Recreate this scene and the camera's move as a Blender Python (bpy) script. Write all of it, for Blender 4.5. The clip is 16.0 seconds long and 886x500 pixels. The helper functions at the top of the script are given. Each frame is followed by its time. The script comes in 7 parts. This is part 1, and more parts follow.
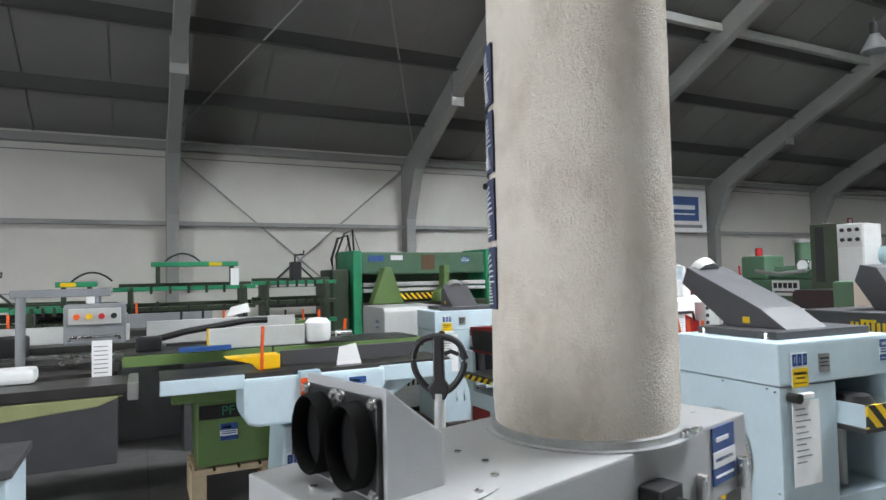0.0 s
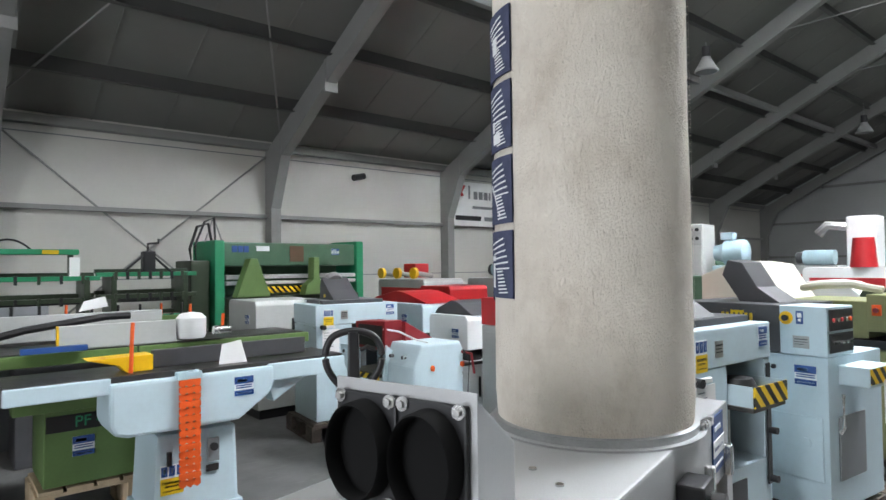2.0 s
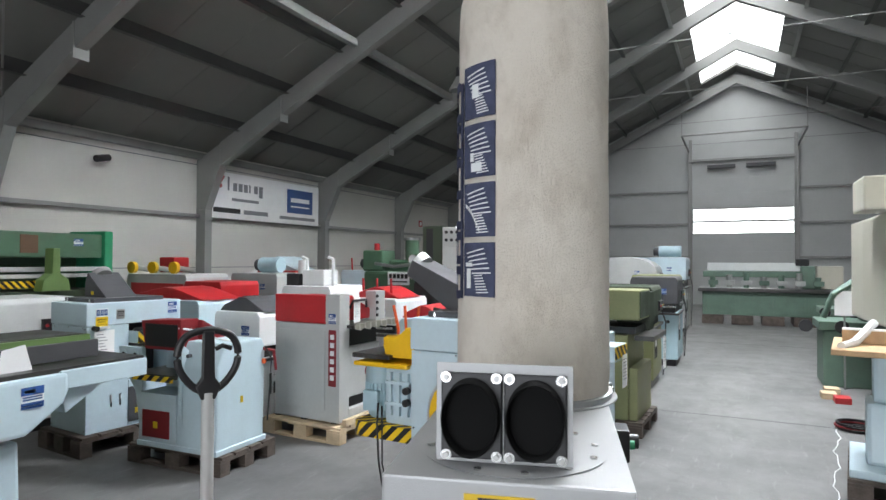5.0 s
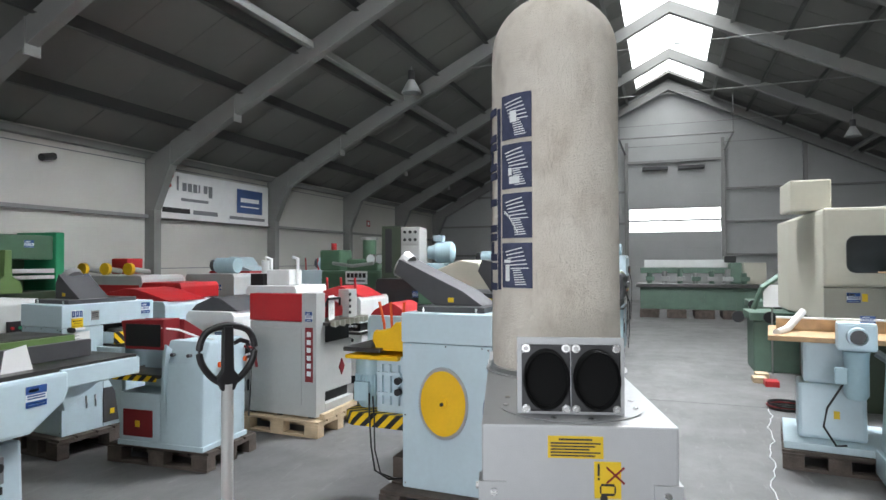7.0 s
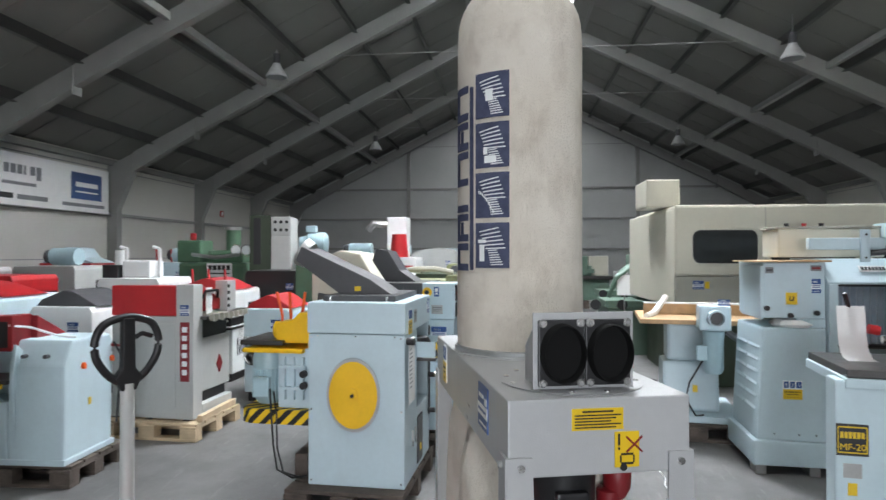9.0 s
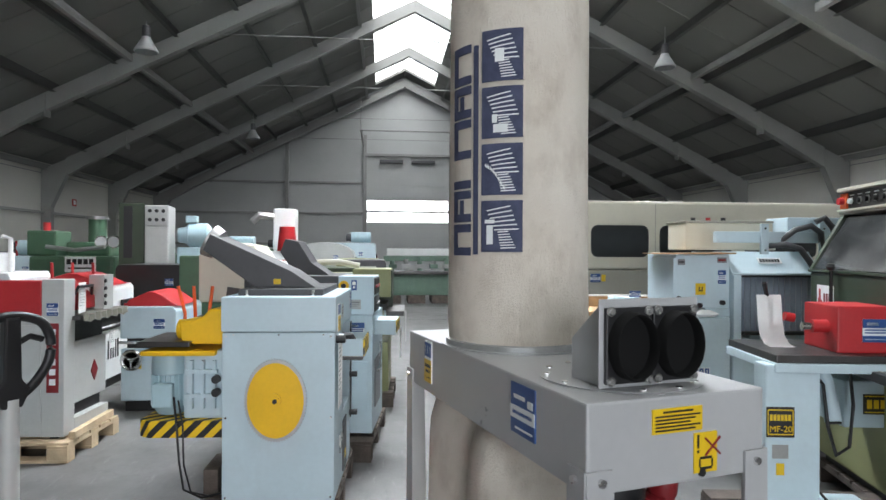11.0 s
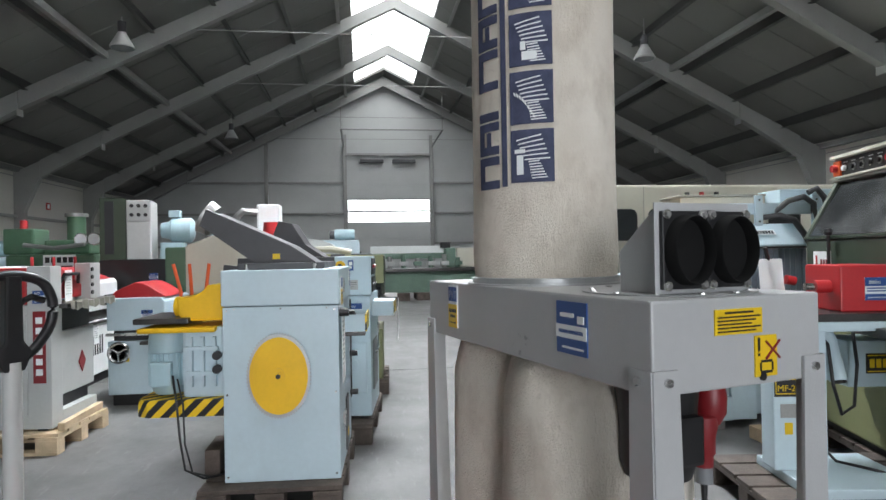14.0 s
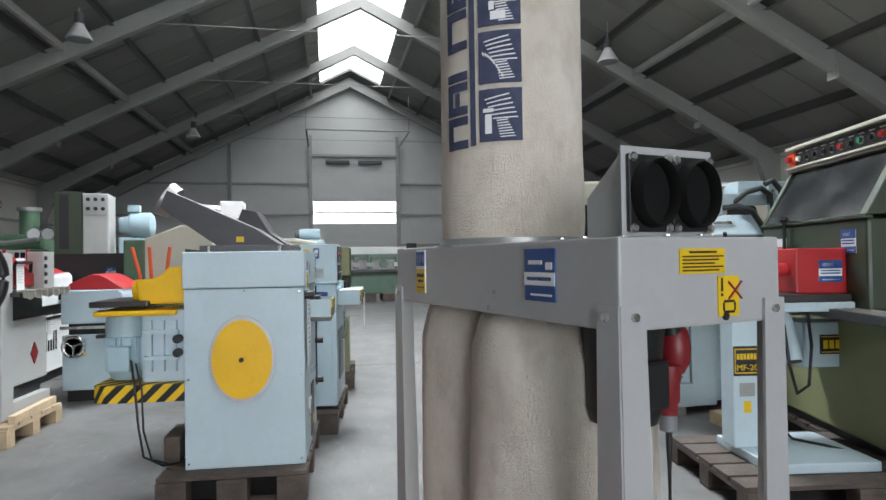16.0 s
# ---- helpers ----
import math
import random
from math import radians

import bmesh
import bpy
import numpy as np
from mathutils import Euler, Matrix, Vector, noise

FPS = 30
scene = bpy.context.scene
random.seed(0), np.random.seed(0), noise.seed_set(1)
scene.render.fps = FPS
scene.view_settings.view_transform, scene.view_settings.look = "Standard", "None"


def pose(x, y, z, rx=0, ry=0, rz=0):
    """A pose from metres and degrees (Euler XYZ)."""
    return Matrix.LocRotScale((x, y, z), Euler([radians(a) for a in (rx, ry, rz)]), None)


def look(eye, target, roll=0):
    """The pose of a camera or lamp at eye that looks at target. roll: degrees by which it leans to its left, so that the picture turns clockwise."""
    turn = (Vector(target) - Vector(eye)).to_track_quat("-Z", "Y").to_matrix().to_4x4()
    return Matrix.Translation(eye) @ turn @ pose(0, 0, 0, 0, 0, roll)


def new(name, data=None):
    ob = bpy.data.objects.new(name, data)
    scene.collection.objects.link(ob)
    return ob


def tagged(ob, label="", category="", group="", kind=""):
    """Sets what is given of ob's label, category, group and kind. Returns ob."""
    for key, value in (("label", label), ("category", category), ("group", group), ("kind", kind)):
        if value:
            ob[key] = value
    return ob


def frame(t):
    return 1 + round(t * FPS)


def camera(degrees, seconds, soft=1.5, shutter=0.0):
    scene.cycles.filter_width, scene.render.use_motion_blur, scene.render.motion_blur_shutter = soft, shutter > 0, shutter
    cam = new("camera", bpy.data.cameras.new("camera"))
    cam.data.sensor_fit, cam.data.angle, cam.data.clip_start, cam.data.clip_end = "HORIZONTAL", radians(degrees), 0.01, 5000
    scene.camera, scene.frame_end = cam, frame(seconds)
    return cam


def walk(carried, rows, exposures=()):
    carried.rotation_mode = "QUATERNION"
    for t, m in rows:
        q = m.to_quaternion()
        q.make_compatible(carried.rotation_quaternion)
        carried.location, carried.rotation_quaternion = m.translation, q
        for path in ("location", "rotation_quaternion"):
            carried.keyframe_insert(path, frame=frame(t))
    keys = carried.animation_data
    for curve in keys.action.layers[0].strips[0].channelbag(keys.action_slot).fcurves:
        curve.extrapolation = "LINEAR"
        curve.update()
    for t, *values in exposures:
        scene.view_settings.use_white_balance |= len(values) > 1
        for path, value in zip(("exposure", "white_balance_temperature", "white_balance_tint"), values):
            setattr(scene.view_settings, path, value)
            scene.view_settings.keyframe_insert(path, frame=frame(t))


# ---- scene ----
cam = camera(71.6, 16.0, soft=1.5, shutter=0.5)
PATH = [
    (0, (-0.001, 0.279, 1.588), (0.88, 2.073, 1.67), -1.2),
    (0.5, (-0.06, 0.356, 1.595), (0.883, 2.118, 1.671), -0.9),
    (1, (-0.132, 0.453, 1.591), (1.028, 2.081, 1.657), -0.6),
    (1.5, (-0.154, 0.506, 1.59), (1.092, 2.07, 1.647), -0.6),
    (2, (-0.19, 0.588, 1.576), (1.095, 2.119, 1.631), -0.7),
    (2.5, (-0.219, 0.634, 1.584), (1.152, 2.09, 1.636), -0.4),
    (3, (-0.314, 0.705, 1.579), (1.203, 2.007, 1.632), -0.3),
    (3.5, (-0.406, 0.752, 1.59), (1.246, 1.877, 1.638), -0.1),
    (6, (-0.891, 0.964, 1.602), (0.951, 1.744, 1.636), 0.0),
    (6.5, (-0.968, 1.0, 1.597), (0.899, 1.715, 1.632), -0.2),
    (7, (-1.101, 1.047, 1.596), (0.779, 1.731, 1.629), -0.2),
    (7.5, (-1.139, 1.106, 1.599), (0.759, 1.733, 1.629), -0.1),
    (8, (-1.155, 1.237, 1.598), (0.783, 1.732, 1.619), -0.1),
    (8.5, (-1.151, 1.348, 1.579), (0.818, 1.695, 1.596), 0.2),
    (9, (-1.127, 1.418, 1.553), (0.861, 1.633, 1.567), 0.0),
    (9.5, (-1.044, 1.507, 1.55), (0.955, 1.575, 1.557), 0.3),
    (12, (-0.859, 1.891, 1.463), (1.126, 1.651, 1.47), -0.2),
    (12.5, (-0.858, 1.907, 1.43), (1.128, 1.666, 1.44), -0.4),
    (13, (-0.834, 1.904, 1.395), (1.15, 1.646, 1.403), -0.7),
    (13.5, (-0.832, 1.905, 1.377), (1.147, 1.618, 1.39), -0.6),
    (14, (-0.82, 1.907, 1.333), (1.163, 1.644, 1.345), -1.0),
    (14.5, (-0.822, 1.915, 1.295), (1.161, 1.653, 1.315), -0.8),
    (15, (-0.816, 1.907, 1.273), (1.167, 1.643, 1.286), -1.3),
    (15.5, (-0.813, 1.907, 1.232), (1.161, 1.582, 1.253), -1.2),
    (16, (-0.811, 1.913, 1.214), (1.154, 1.541, 1.24), -0.9),
]
walk(cam, [(t, look(eye, target, roll)) for t, eye, target, roll in PATH], [(0.0, 0.60), (3.5, 0.48), (6.0, 0.36), (16.0, 0.36)])

# ---- light ----
RIDGE_Y, WALL_L, WALL_R, END_X, BACK_X = 0.92, 10.62, -8.78, 24.3, -9.0
RIDGE_Z, EAVE_Z = 8.62, 3.78

world = bpy.data.worlds.new("sky")
scene.world = world
world.use_nodes = True
sky = world.node_tree.nodes.new("ShaderNodeTexSky")
sky.sky_type, sky.sun_disc = "NISHITA", False
sky.sun_elevation, sky.sun_rotation = radians(55), radians(200)
sky.air_density, sky.dust_density = 1.0, 4.0
world.node_tree.links.new(sky.outputs[0], world.node_tree.nodes["Background"].inputs[0])
world.node_tree.nodes["Background"].inputs[1].default_value = 0.12

sun = new("sun", bpy.data.lights.new("sun", "SUN"))
sun.data.energy, sun.data.angle, sun.data.color = 0.8, radians(15), (1.0, 0.97, 0.92)
sun.matrix_world = look((0, -6, 30), (4, 1, 0))


def opening_lamp(name, eye, target, sx, sy, watts, colour=(1, 1, 1), spread=180):
    lamp = new(name, bpy.data.lights.new(name, "AREA"))
    lamp.data.shape, lamp.data.size, lamp.data.size_y = "RECTANGLE", sx, sy
    lamp.data.energy, lamp.data.color, lamp.data.spread = watts, colour, radians(spread)
    lamp.matrix_world = look(eye, target)
    return lamp


# daylight in the ridge skylight, and in the open gate behind the camera
opening_lamp("skylight_daylight", (7.3, RIDGE_Y, 8.46), (7.3, RIDGE_Y, 0), 1.7, 31.6, 15500, (0.88, 0.925, 1.0))
opening_lamp("gate_daylight", (BACK_X - 0.05, RIDGE_Y, 1.75), (0, RIDGE_Y, -0.6), 4.2, 3.4, 430, (0.89, 0.93, 1.0))

# ---- materials ----


def mat(name, colour, rough=0.5, metal=0.0, var=0.12, scale=6.0, bump=0.0, bscale=60.0, dirt=0.0, dirt_colour=(0.12, 0.1, 0.08), spec=0.5, coat=0.0):
    """A paint, metal or wood: base colour varied at two scales, optional dirt and relief."""
    m = bpy.data.materials.new(name)
    m.use_nodes = True
    nt = m.node_tree
    b = nt.nodes["Principled BSDF"]
    b.inputs["Metallic"].default_value = metal
    b.inputs["Specular IOR Level"].default_value = spec
    b.inputs["Coat Weight"].default_value = coat
    tc = nt.nodes.new("ShaderNodeTexCoord")
    n1 = nt.nodes.new("ShaderNodeTexNoise")
    n1.inputs["Scale"].default_value, n1.inputs["Detail"].default_value = scale, 6
    n2 = nt.nodes.new("ShaderNodeTexNoise")
    n2.inputs["Scale"].default_value, n2.inputs["Detail"].default_value = scale * 12, 3
    nt.links.new(tc.outputs["Object"], n1.inputs["Vector"])
    nt.links.new(tc.outputs["Object"], n2.inputs["Vector"])
    add = nt.nodes.new("ShaderNodeMath")
    add.operation = "MULTIPLY_ADD"
    nt.links.new(n2.outputs[0], add.inputs[0])
    add.inputs[1].default_value = 0.4
    nt.links.new(n1.outputs[0], add.inputs[2])
    ramp = nt.nodes.new("ShaderNodeValToRGB")
    ramp.color_ramp.elements[0].position, ramp.color_ramp.elements[1].position = 0.45, 0.95
    ramp.color_ramp.elements[0].color = (*[c * (1 - var) for c in colour], 1)
    ramp.color_ramp.elements[1].color = (*[min(1, c * (1 + var)) for c in colour], 1)
    nt.links.new(add.outputs[0], ramp.inputs[0])
    out = ramp.outputs[0]
    if dirt:
        n3 = nt.nodes.new("ShaderNodeTexNoise")
        n3.inputs["Scale"].default_value, n3.inputs["Detail"].default_value = scale * 0.7, 8
        n3.inputs["Roughness"].default_value = 0.7
        nt.links.new(tc.outputs["Object"], n3.inputs["Vector"])
        r3 = nt.nodes.new("ShaderNodeValToRGB")
        r3.color_ramp.elements[0].position, r3.color_ramp.elements[1].position = 0.52, 0.75
        r3.color_ramp.elements[1].color = (dirt, dirt, dirt, 1)
        nt.links.new(n3.outputs[0], r3.inputs[0])
        mix = nt.nodes.new("ShaderNodeMix")
        mix.data_type = "RGBA"
        nt.links.new(r3.outputs[0], mix.inputs["Factor"])
        nt.links.new(out, mix.inputs["A"])
        mix.inputs["B"].default_value = (*dirt_colour, 1)
        out = mix.outputs["Result"]
    nt.links.new(out, b.inputs["Base Color"])
    rr = nt.nodes.new("ShaderNodeMapRange")
    rr.inputs["From Min"].default_value, rr.inputs["From Max"].default_value = 0.3, 0.9
    rr.inputs["To Min"].default_value, rr.inputs["To Max"].default_value = max(0.03, rough - 0.1), min(1, rough + 0.1)
    nt.links.new(add.outputs[0], rr.inputs["Value"])
    nt.links.new(rr.outputs[0], b.inputs["Roughness"])
    if bump:
        n4 = nt.nodes.new("ShaderNodeTexNoise")
        n4.inputs["Scale"].default_value, n4.inputs["Detail"].default_value = bscale, 4
        nt.links.new(tc.outputs["Object"], n4.inputs["Vector"])
        bp = nt.nodes.new("ShaderNodeBump")
        bp.inputs["Strength"].default_value, bp.inputs["Distance"].default_value = bump, 0.01
        nt.links.new(n4.outputs[0], bp.inputs["Height"])
        nt.links.new(bp.outputs[0], b.inputs["Normal"])
    return m


def glass(name, tint=(1, 1, 1), rough=0.02):
    m = bpy.data.materials.new(name)
    m.use_nodes = True
    b = m.node_tree.nodes["Principled BSDF"]
    b.inputs["Base Color"].default_value = (*tint, 1)
    b.inputs["Transmission Weight"].default_value, b.inputs["Roughness"].default_value, b.inputs["IOR"].default_value = 1, rough, 1.45
    return m


def glow(name, colour, strength):
    m = bpy.data.materials.new(name)
    m.use_nodes = True
    b = m.node_tree.nodes["Principled BSDF"]
    b.inputs["Base Color"].default_value = (*colour, 1)
    b.inputs["Emission Color"].default_value, b.inputs["Emission Strength"].default_value = (*colour, 1), strength
    return m


PALE = mat("pale_blue_enamel", (0.49, 0.605, 0.655), 0.38, var=0.06, scale=3, bump=0.05, bscale=140, dirt=0.22, dirt_colour=(0.30, 0.35, 0.37))
WHITE = mat("white_enamel", (0.72, 0.73, 0.72), 0.4, var=0.05, scale=3, bump=0.03, bscale=150, dirt=0.12)
LIGHTGREY = mat("light_grey_enamel", (0.43, 0.44, 0.425), 0.45, var=0.06, scale=3, bump=0.03, bscale=150, dirt=0.12)
HAMMER = mat("grey_hammertone_paint", (0.41, 0.416, 0.418), 0.32, metal=0.1, var=0.05, scale=4, bump=0.12, bscale=320)
DARKGREY = mat("dark_grey_paint", (0.058, 0.058, 0.062), 0.45, var=0.15, scale=5, bump=0.05, bscale=200, dirt=0.12, dirt_colour=(0.14, 0.13, 0.12))
MIDGREY = mat("mid_grey_paint", (0.2, 0.21, 0.22), 0.45, var=0.1, scale=5, bump=0.03)
BLACK = mat("black_plastic", (0.012, 0.012, 0.013), 0.38, var=0.2, scale=8)
RUBBERSHADE = mat("black_rubber_and_port_shade", (0.008, 0.008, 0.008), 0.85, var=0.2, scale=10, bump=0.05, spec=0.15)
IRON = mat("planed_cast_iron", (0.075, 0.072, 0.07), 0.34, metal=0.7, var=0.25, scale=5, dirt=0.3, dirt_colour=(0.12, 0.1, 0.08))
CHROME = mat("bright_steel", (0.62, 0.62, 0.61), 0.22, metal=1.0, var=0.08)
STEEL = mat("dull_steel", (0.36, 0.36, 0.35), 0.42, metal=0.85, var=0.12, scale=8, dirt=0.2)
RED = mat("red_paint", (0.42, 0.018, 0.022), 0.4, var=0.12, scale=4, dirt=0.1)
DARKRED = mat("dark_red_paint", (0.20, 0.012, 0.016), 0.42, var=0.12, scale=4)
ORANGE = mat("orange_plastic", (0.72, 0.10, 0.012), 0.45, var=0.1, scale=8)
YELLOW = mat("yellow_paint", (0.80, 0.47, 0.008), 0.42, var=0.08, scale=5, dirt=0.08)
LABELYELLOW = mat("yellow_sticker", (0.70, 0.47, 0.012), 0.35, var=0.05)
BLUE = mat("blue_sticker", (0.025, 0.075, 0.24), 0.35, var=0.08)
LAMPGREY = mat("grey_lamp_enamel", (0.42, 0.425, 0.42), 0.35, var=0.08, scale=6)
LABELWHITE = mat("white_sticker", (0.78, 0.80, 0.80), 0.35, var=0.04)
NAVY = mat("navy_print", (0.068, 0.076, 0.125), 0.9, var=0.25, scale=30, bump=0.3, bscale=500, spec=0.1)
GREEN = mat("machine_green_paint", (0.065, 0.135, 0.080), 0.45, var=0.15, scale=4, dirt=0.25)
SAGE = mat("grey_green_machine_paint", (0.115, 0.185, 0.140), 0.5, var=0.15, scale=4, dirt=0.25)
BRIGHTGREEN = mat("bright_green_paint", (0.02, 0.24, 0.11), 0.45, var=0.15, scale=4, dirt=0.2)
OLIVE = mat("olive_paint", (0.235, 0.245, 0.115), 0.45, var=0.1, scale=4, dirt=0.15)
MOSS = mat("moss_green_paint", (0.115, 0.190, 0.060), 0.45, var=0.12, scale=4, dirt=0.15)
DARKGREEN = mat("dark_green_paint", (0.030, 0.045, 0.024), 0.4, var=0.15, scale=4, dirt=0.1)
BEIGE = mat("beige_enamel", (0.54, 0.52, 0.43), 0.45, var=0.05, scale=2, bump=0.03, bscale=150, dirt=0.1)
BEIGEDARK = mat("grey_beige_enamel", (0.34, 0.33, 0.28), 0.45, var=0.05, scale=2, dirt=0.1)
MOTORBLUE = mat("motor_blue_paint", (0.38, 0.525, 0.575), 0.42, var=0.08, scale=4, dirt=0.1)
PALLETDARK = mat("weathered_pallet_wood", (0.092, 0.073, 0.061), 0.85, var=0.45, scale=9, bump=0.35, bscale=70, dirt=0.4, dirt_colour=(0.05, 0.04, 0.035))
PALLETLIGHT = mat("new_pallet_wood", (0.52, 0.40, 0.26), 0.75, var=0.2, scale=9, bump=0.25, bscale=70, dirt=0.2, dirt_colour=(0.3, 0.22, 0.14))
PLYWOOD = mat("beech_table_top", (0.45, 0.29, 0.15), 0.55, var=0.2, scale=10, bump=0.1)
PAPER = mat("paper_sheet", (0.80, 0.80, 0.79), 0.7, var=0.04)
WALLPANEL = mat("cream_wall_panel", (0.54, 0.527, 0.485), 0.55, var=0.04, scale=1.2, dirt=0.10, dirt_colour=(0.4, 0.38, 0.34))
ENDPANEL = mat("grey_end_wall_panel", (0.42, 0.43, 0.425), 0.55, var=0.05, scale=1.2, dirt=0.1)
ROOFPANEL = mat("grey_roof_sheet", (0.195, 0.194, 0.183), 0.6, var=0.06, scale=0.8, dirt=0.15, dirt_colour=(0.12, 0.118, 0.11))
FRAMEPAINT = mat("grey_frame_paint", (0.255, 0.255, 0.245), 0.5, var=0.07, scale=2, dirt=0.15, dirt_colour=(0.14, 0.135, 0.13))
# purlin grey, darkened to hold the shade of the open channels
PURLINSHADE = mat("shaded_purlin_paint", (0.075, 0.075, 0.072), 0.5, var=0.07, scale=2)
GALV = mat("galvanised_steel", (0.45, 0.46, 0.46), 0.4, metal=0.8, var=0.15, scale=14)
BACKDROP = glow("overcast_sky_backdrop", (0.95, 0.98, 1.0), 4.0)
WINDOWGLASS = glass("dark_machine_window", (0.25, 0.27, 0.27), 0.05)
CLEARGLASS = glass("clear_pane")
SMOKED = mat("smoked_window", (0.02, 0.022, 0.023), 0.12, var=0.1)


def fabric_material():
    m = bpy.data.materials.new("felted_filter_cloth")
    m.use_nodes = True
    nt = m.node_tree
    b = nt.nodes["Principled BSDF"]
    b.inputs["Roughness"].default_value, b.inputs["Specular IOR Level"].default_value = 0.95, 0.1
    b.inputs["Sheen Weight"].default_value = 0.25
    tc = nt.nodes.new("ShaderNodeTexCoord")

    def nz(scale, detail, stretch=(1, 1, 1)):
        mp = nt.nodes.new("ShaderNodeMapping")
        mp.inputs["Scale"].default_value = stretch
        nt.links.new(tc.outputs["Object"], mp.inputs[0])
        n = nt.nodes.new("ShaderNodeTexNoise")
        n.inputs["Scale"].default_value, n.inputs["Detail"].default_value, n.inputs["Roughness"].default_value = scale, detail, 0.65
        nt.links.new(mp.outputs[0], n.inputs["Vector"])
        return n

    big, streak, fine = nz(3.5, 6), nz(11, 7, (1, 1, 0.7)), nz(300, 3, (1, 1, 0.6))
    mid = nz(110, 4, (1, 1, 0.5))
    a = nt.nodes.new("ShaderNodeMix")
    a.data_type = "RGBA"
    a.inputs["A"].default_value, a.inputs["B"].default_value = (0.68, 0.595, 0.485, 1), (0.94, 0.885, 0.79, 1)
    nt.links.new(big.outputs[0], a.inputs["Factor"])
    r = nt.nodes.new("ShaderNodeValToRGB")
    r.color_ramp.elements[0].position, r.color_ramp.elements[1].position = 0.48, 0.74
    r.color_ramp.elements[1].color = (0.38, 0.38, 0.38, 1)
    nt.links.new(streak.outputs[0], r.inputs[0])
    c = nt.nodes.new("ShaderNodeMix")
    c.data_type = "RGBA"
    nt.links.new(r.outputs[0], c.inputs["Factor"])
    nt.links.new(a.outputs["Result"], c.inputs["A"])
    c.inputs["B"].default_value = (0.36, 0.27, 0.18, 1)
    nt.links.new(c.outputs["Result"], b.inputs["Base Color"])
    s = nt.nodes.new("ShaderNodeMath")
    nt.links.new(mid.outputs[0], s.inputs[0])
    nt.links.new(fine.outputs[0], s.inputs[1])
    bp = nt.nodes.new("ShaderNodeBump")
    bp.inputs["Strength"].default_value, bp.inputs["Distance"].default_value = 1.0, 0.008
    nt.links.new(s.outputs[0], bp.inputs["Height"])
    nt.links.new(bp.outputs[0], b.inputs["Normal"])
    return m


FABRIC = fabric_material()


def floor_material():
    """Trowelled concrete: cloudy patches, dark stains, scuffs and hairline cracks."""
    m = bpy.data.materials.new("worn_grey_concrete")
    m.use_nodes = True
    nt = m.node_tree
    b = nt.nodes["Principled BSDF"]
    b.inputs["Specular IOR Level"].default_value = 0.45
    tc = nt.nodes.new("ShaderNodeTexCoord")

    def nz(scale, detail, rough=0.6, stretch=(1, 1, 1)):
        mp = nt.nodes.new("ShaderNodeMapping")
        mp.inputs["Scale"].default_value = stretch
        nt.links.new(tc.outputs["Object"], mp.inputs[0])
        n = nt.nodes.new("ShaderNodeTexNoise")
        n.inputs["Scale"].default_value, n.inputs["Detail"].default_value, n.inputs["Roughness"].default_value = scale, detail, rough
        nt.links.new(mp.outputs[0], n.inputs["Vector"])
        return n.outputs[0]

    def ramp(src, p0, p1, c0, c1):
        r = nt.nodes.new("ShaderNodeValToRGB")
        r.color_ramp.elements[0].position, r.color_ramp.elements[1].position = p0, p1
        r.color_ramp.elements[0].color, r.color_ramp.elements[1].color = (*c0, 1), (*c1, 1)
        nt.links.new(src, r.inputs[0])
        return r.outputs[0]

    def mix(f, a, c):
        x = nt.nodes.new("ShaderNodeMix")
        x.data_type = "RGBA"
        nt.links.new(f, x.inputs["Factor"])
        nt.links.new(a, x.inputs["A"])
        if isinstance(c, tuple):
            x.inputs["B"].default_value = (*c, 1)
        else:
            nt.links.new(c, x.inputs["B"])
        return x.outputs["Result"]

    base = ramp(nz(0.8, 9, 0.68), 0.32, 0.70, (0.085, 0.084, 0.083), (0.185, 0.182, 0.177))
    stain = ramp(nz(1.7, 8, 0.7, (0.6, 1.4, 1)), 0.54, 0.74, (0, 0, 0), (0.7, 0.7, 0.7))
    out = mix(stain, base, (0.078, 0.075, 0.073))
    scuff = ramp(nz(9, 6, 0.7, (0.35, 1.8, 1)), 0.58, 0.70, (0, 0, 0), (0.45, 0.45, 0.45))
    out = mix(scuff, out, (0.24, 0.237, 0.231))
    v = nt.nodes.new("ShaderNodeTexVoronoi")
    v.feature = "DISTANCE_TO_EDGE"
    v.inputs["Scale"].default_value = 0.42
    wob = nt.nodes.new("ShaderNodeVectorMath")
    wob.operation = "ADD"
    nt.links.new(tc.outputs["Object"], wob.inputs[0])
    wn = nt.nodes.new("ShaderNodeTexNoise")
    wn.inputs["Scale"].default_value, wn.inputs["Detail"].default_value = 2.2, 6
    nt.links.new(tc.outputs["Object"], wn.inputs["Vector"])
    nt.links.new(wn.outputs[1], wob.inputs[1])
    nt.links.new(wob.outputs[0], v.inputs["Vector"])
    crack = ramp(v.outputs["Distance"], 0.002, 0.008, (0.22, 0.22, 0.22), (0, 0, 0))
    out = mix(crack, out, (0.08, 0.076, 0.072))
    nt.links.new(out, b.inputs["Base Color"])
    ro = nt.nodes.new("ShaderNodeMapRange")
    nt.links.new(nz(3.0, 5), ro.inputs["Value"])
    ro.inputs["To Min"].default_value, ro.inputs["To Max"].default_value = 0.36, 0.66
    nt.links.new(ro.outputs[0], b.inputs["Roughness"])
    bp = nt.nodes.new("ShaderNodeBump")
    bp.inputs["Strength"].default_value, bp.inputs["Distance"].default_value = 0.08, 0.01
    nt.links.new(nz(30, 4), bp.inputs["Height"])
    nt.links.new(bp.outputs[0], b.inputs["Normal"])
    return m


CONCRETE = floor_material()


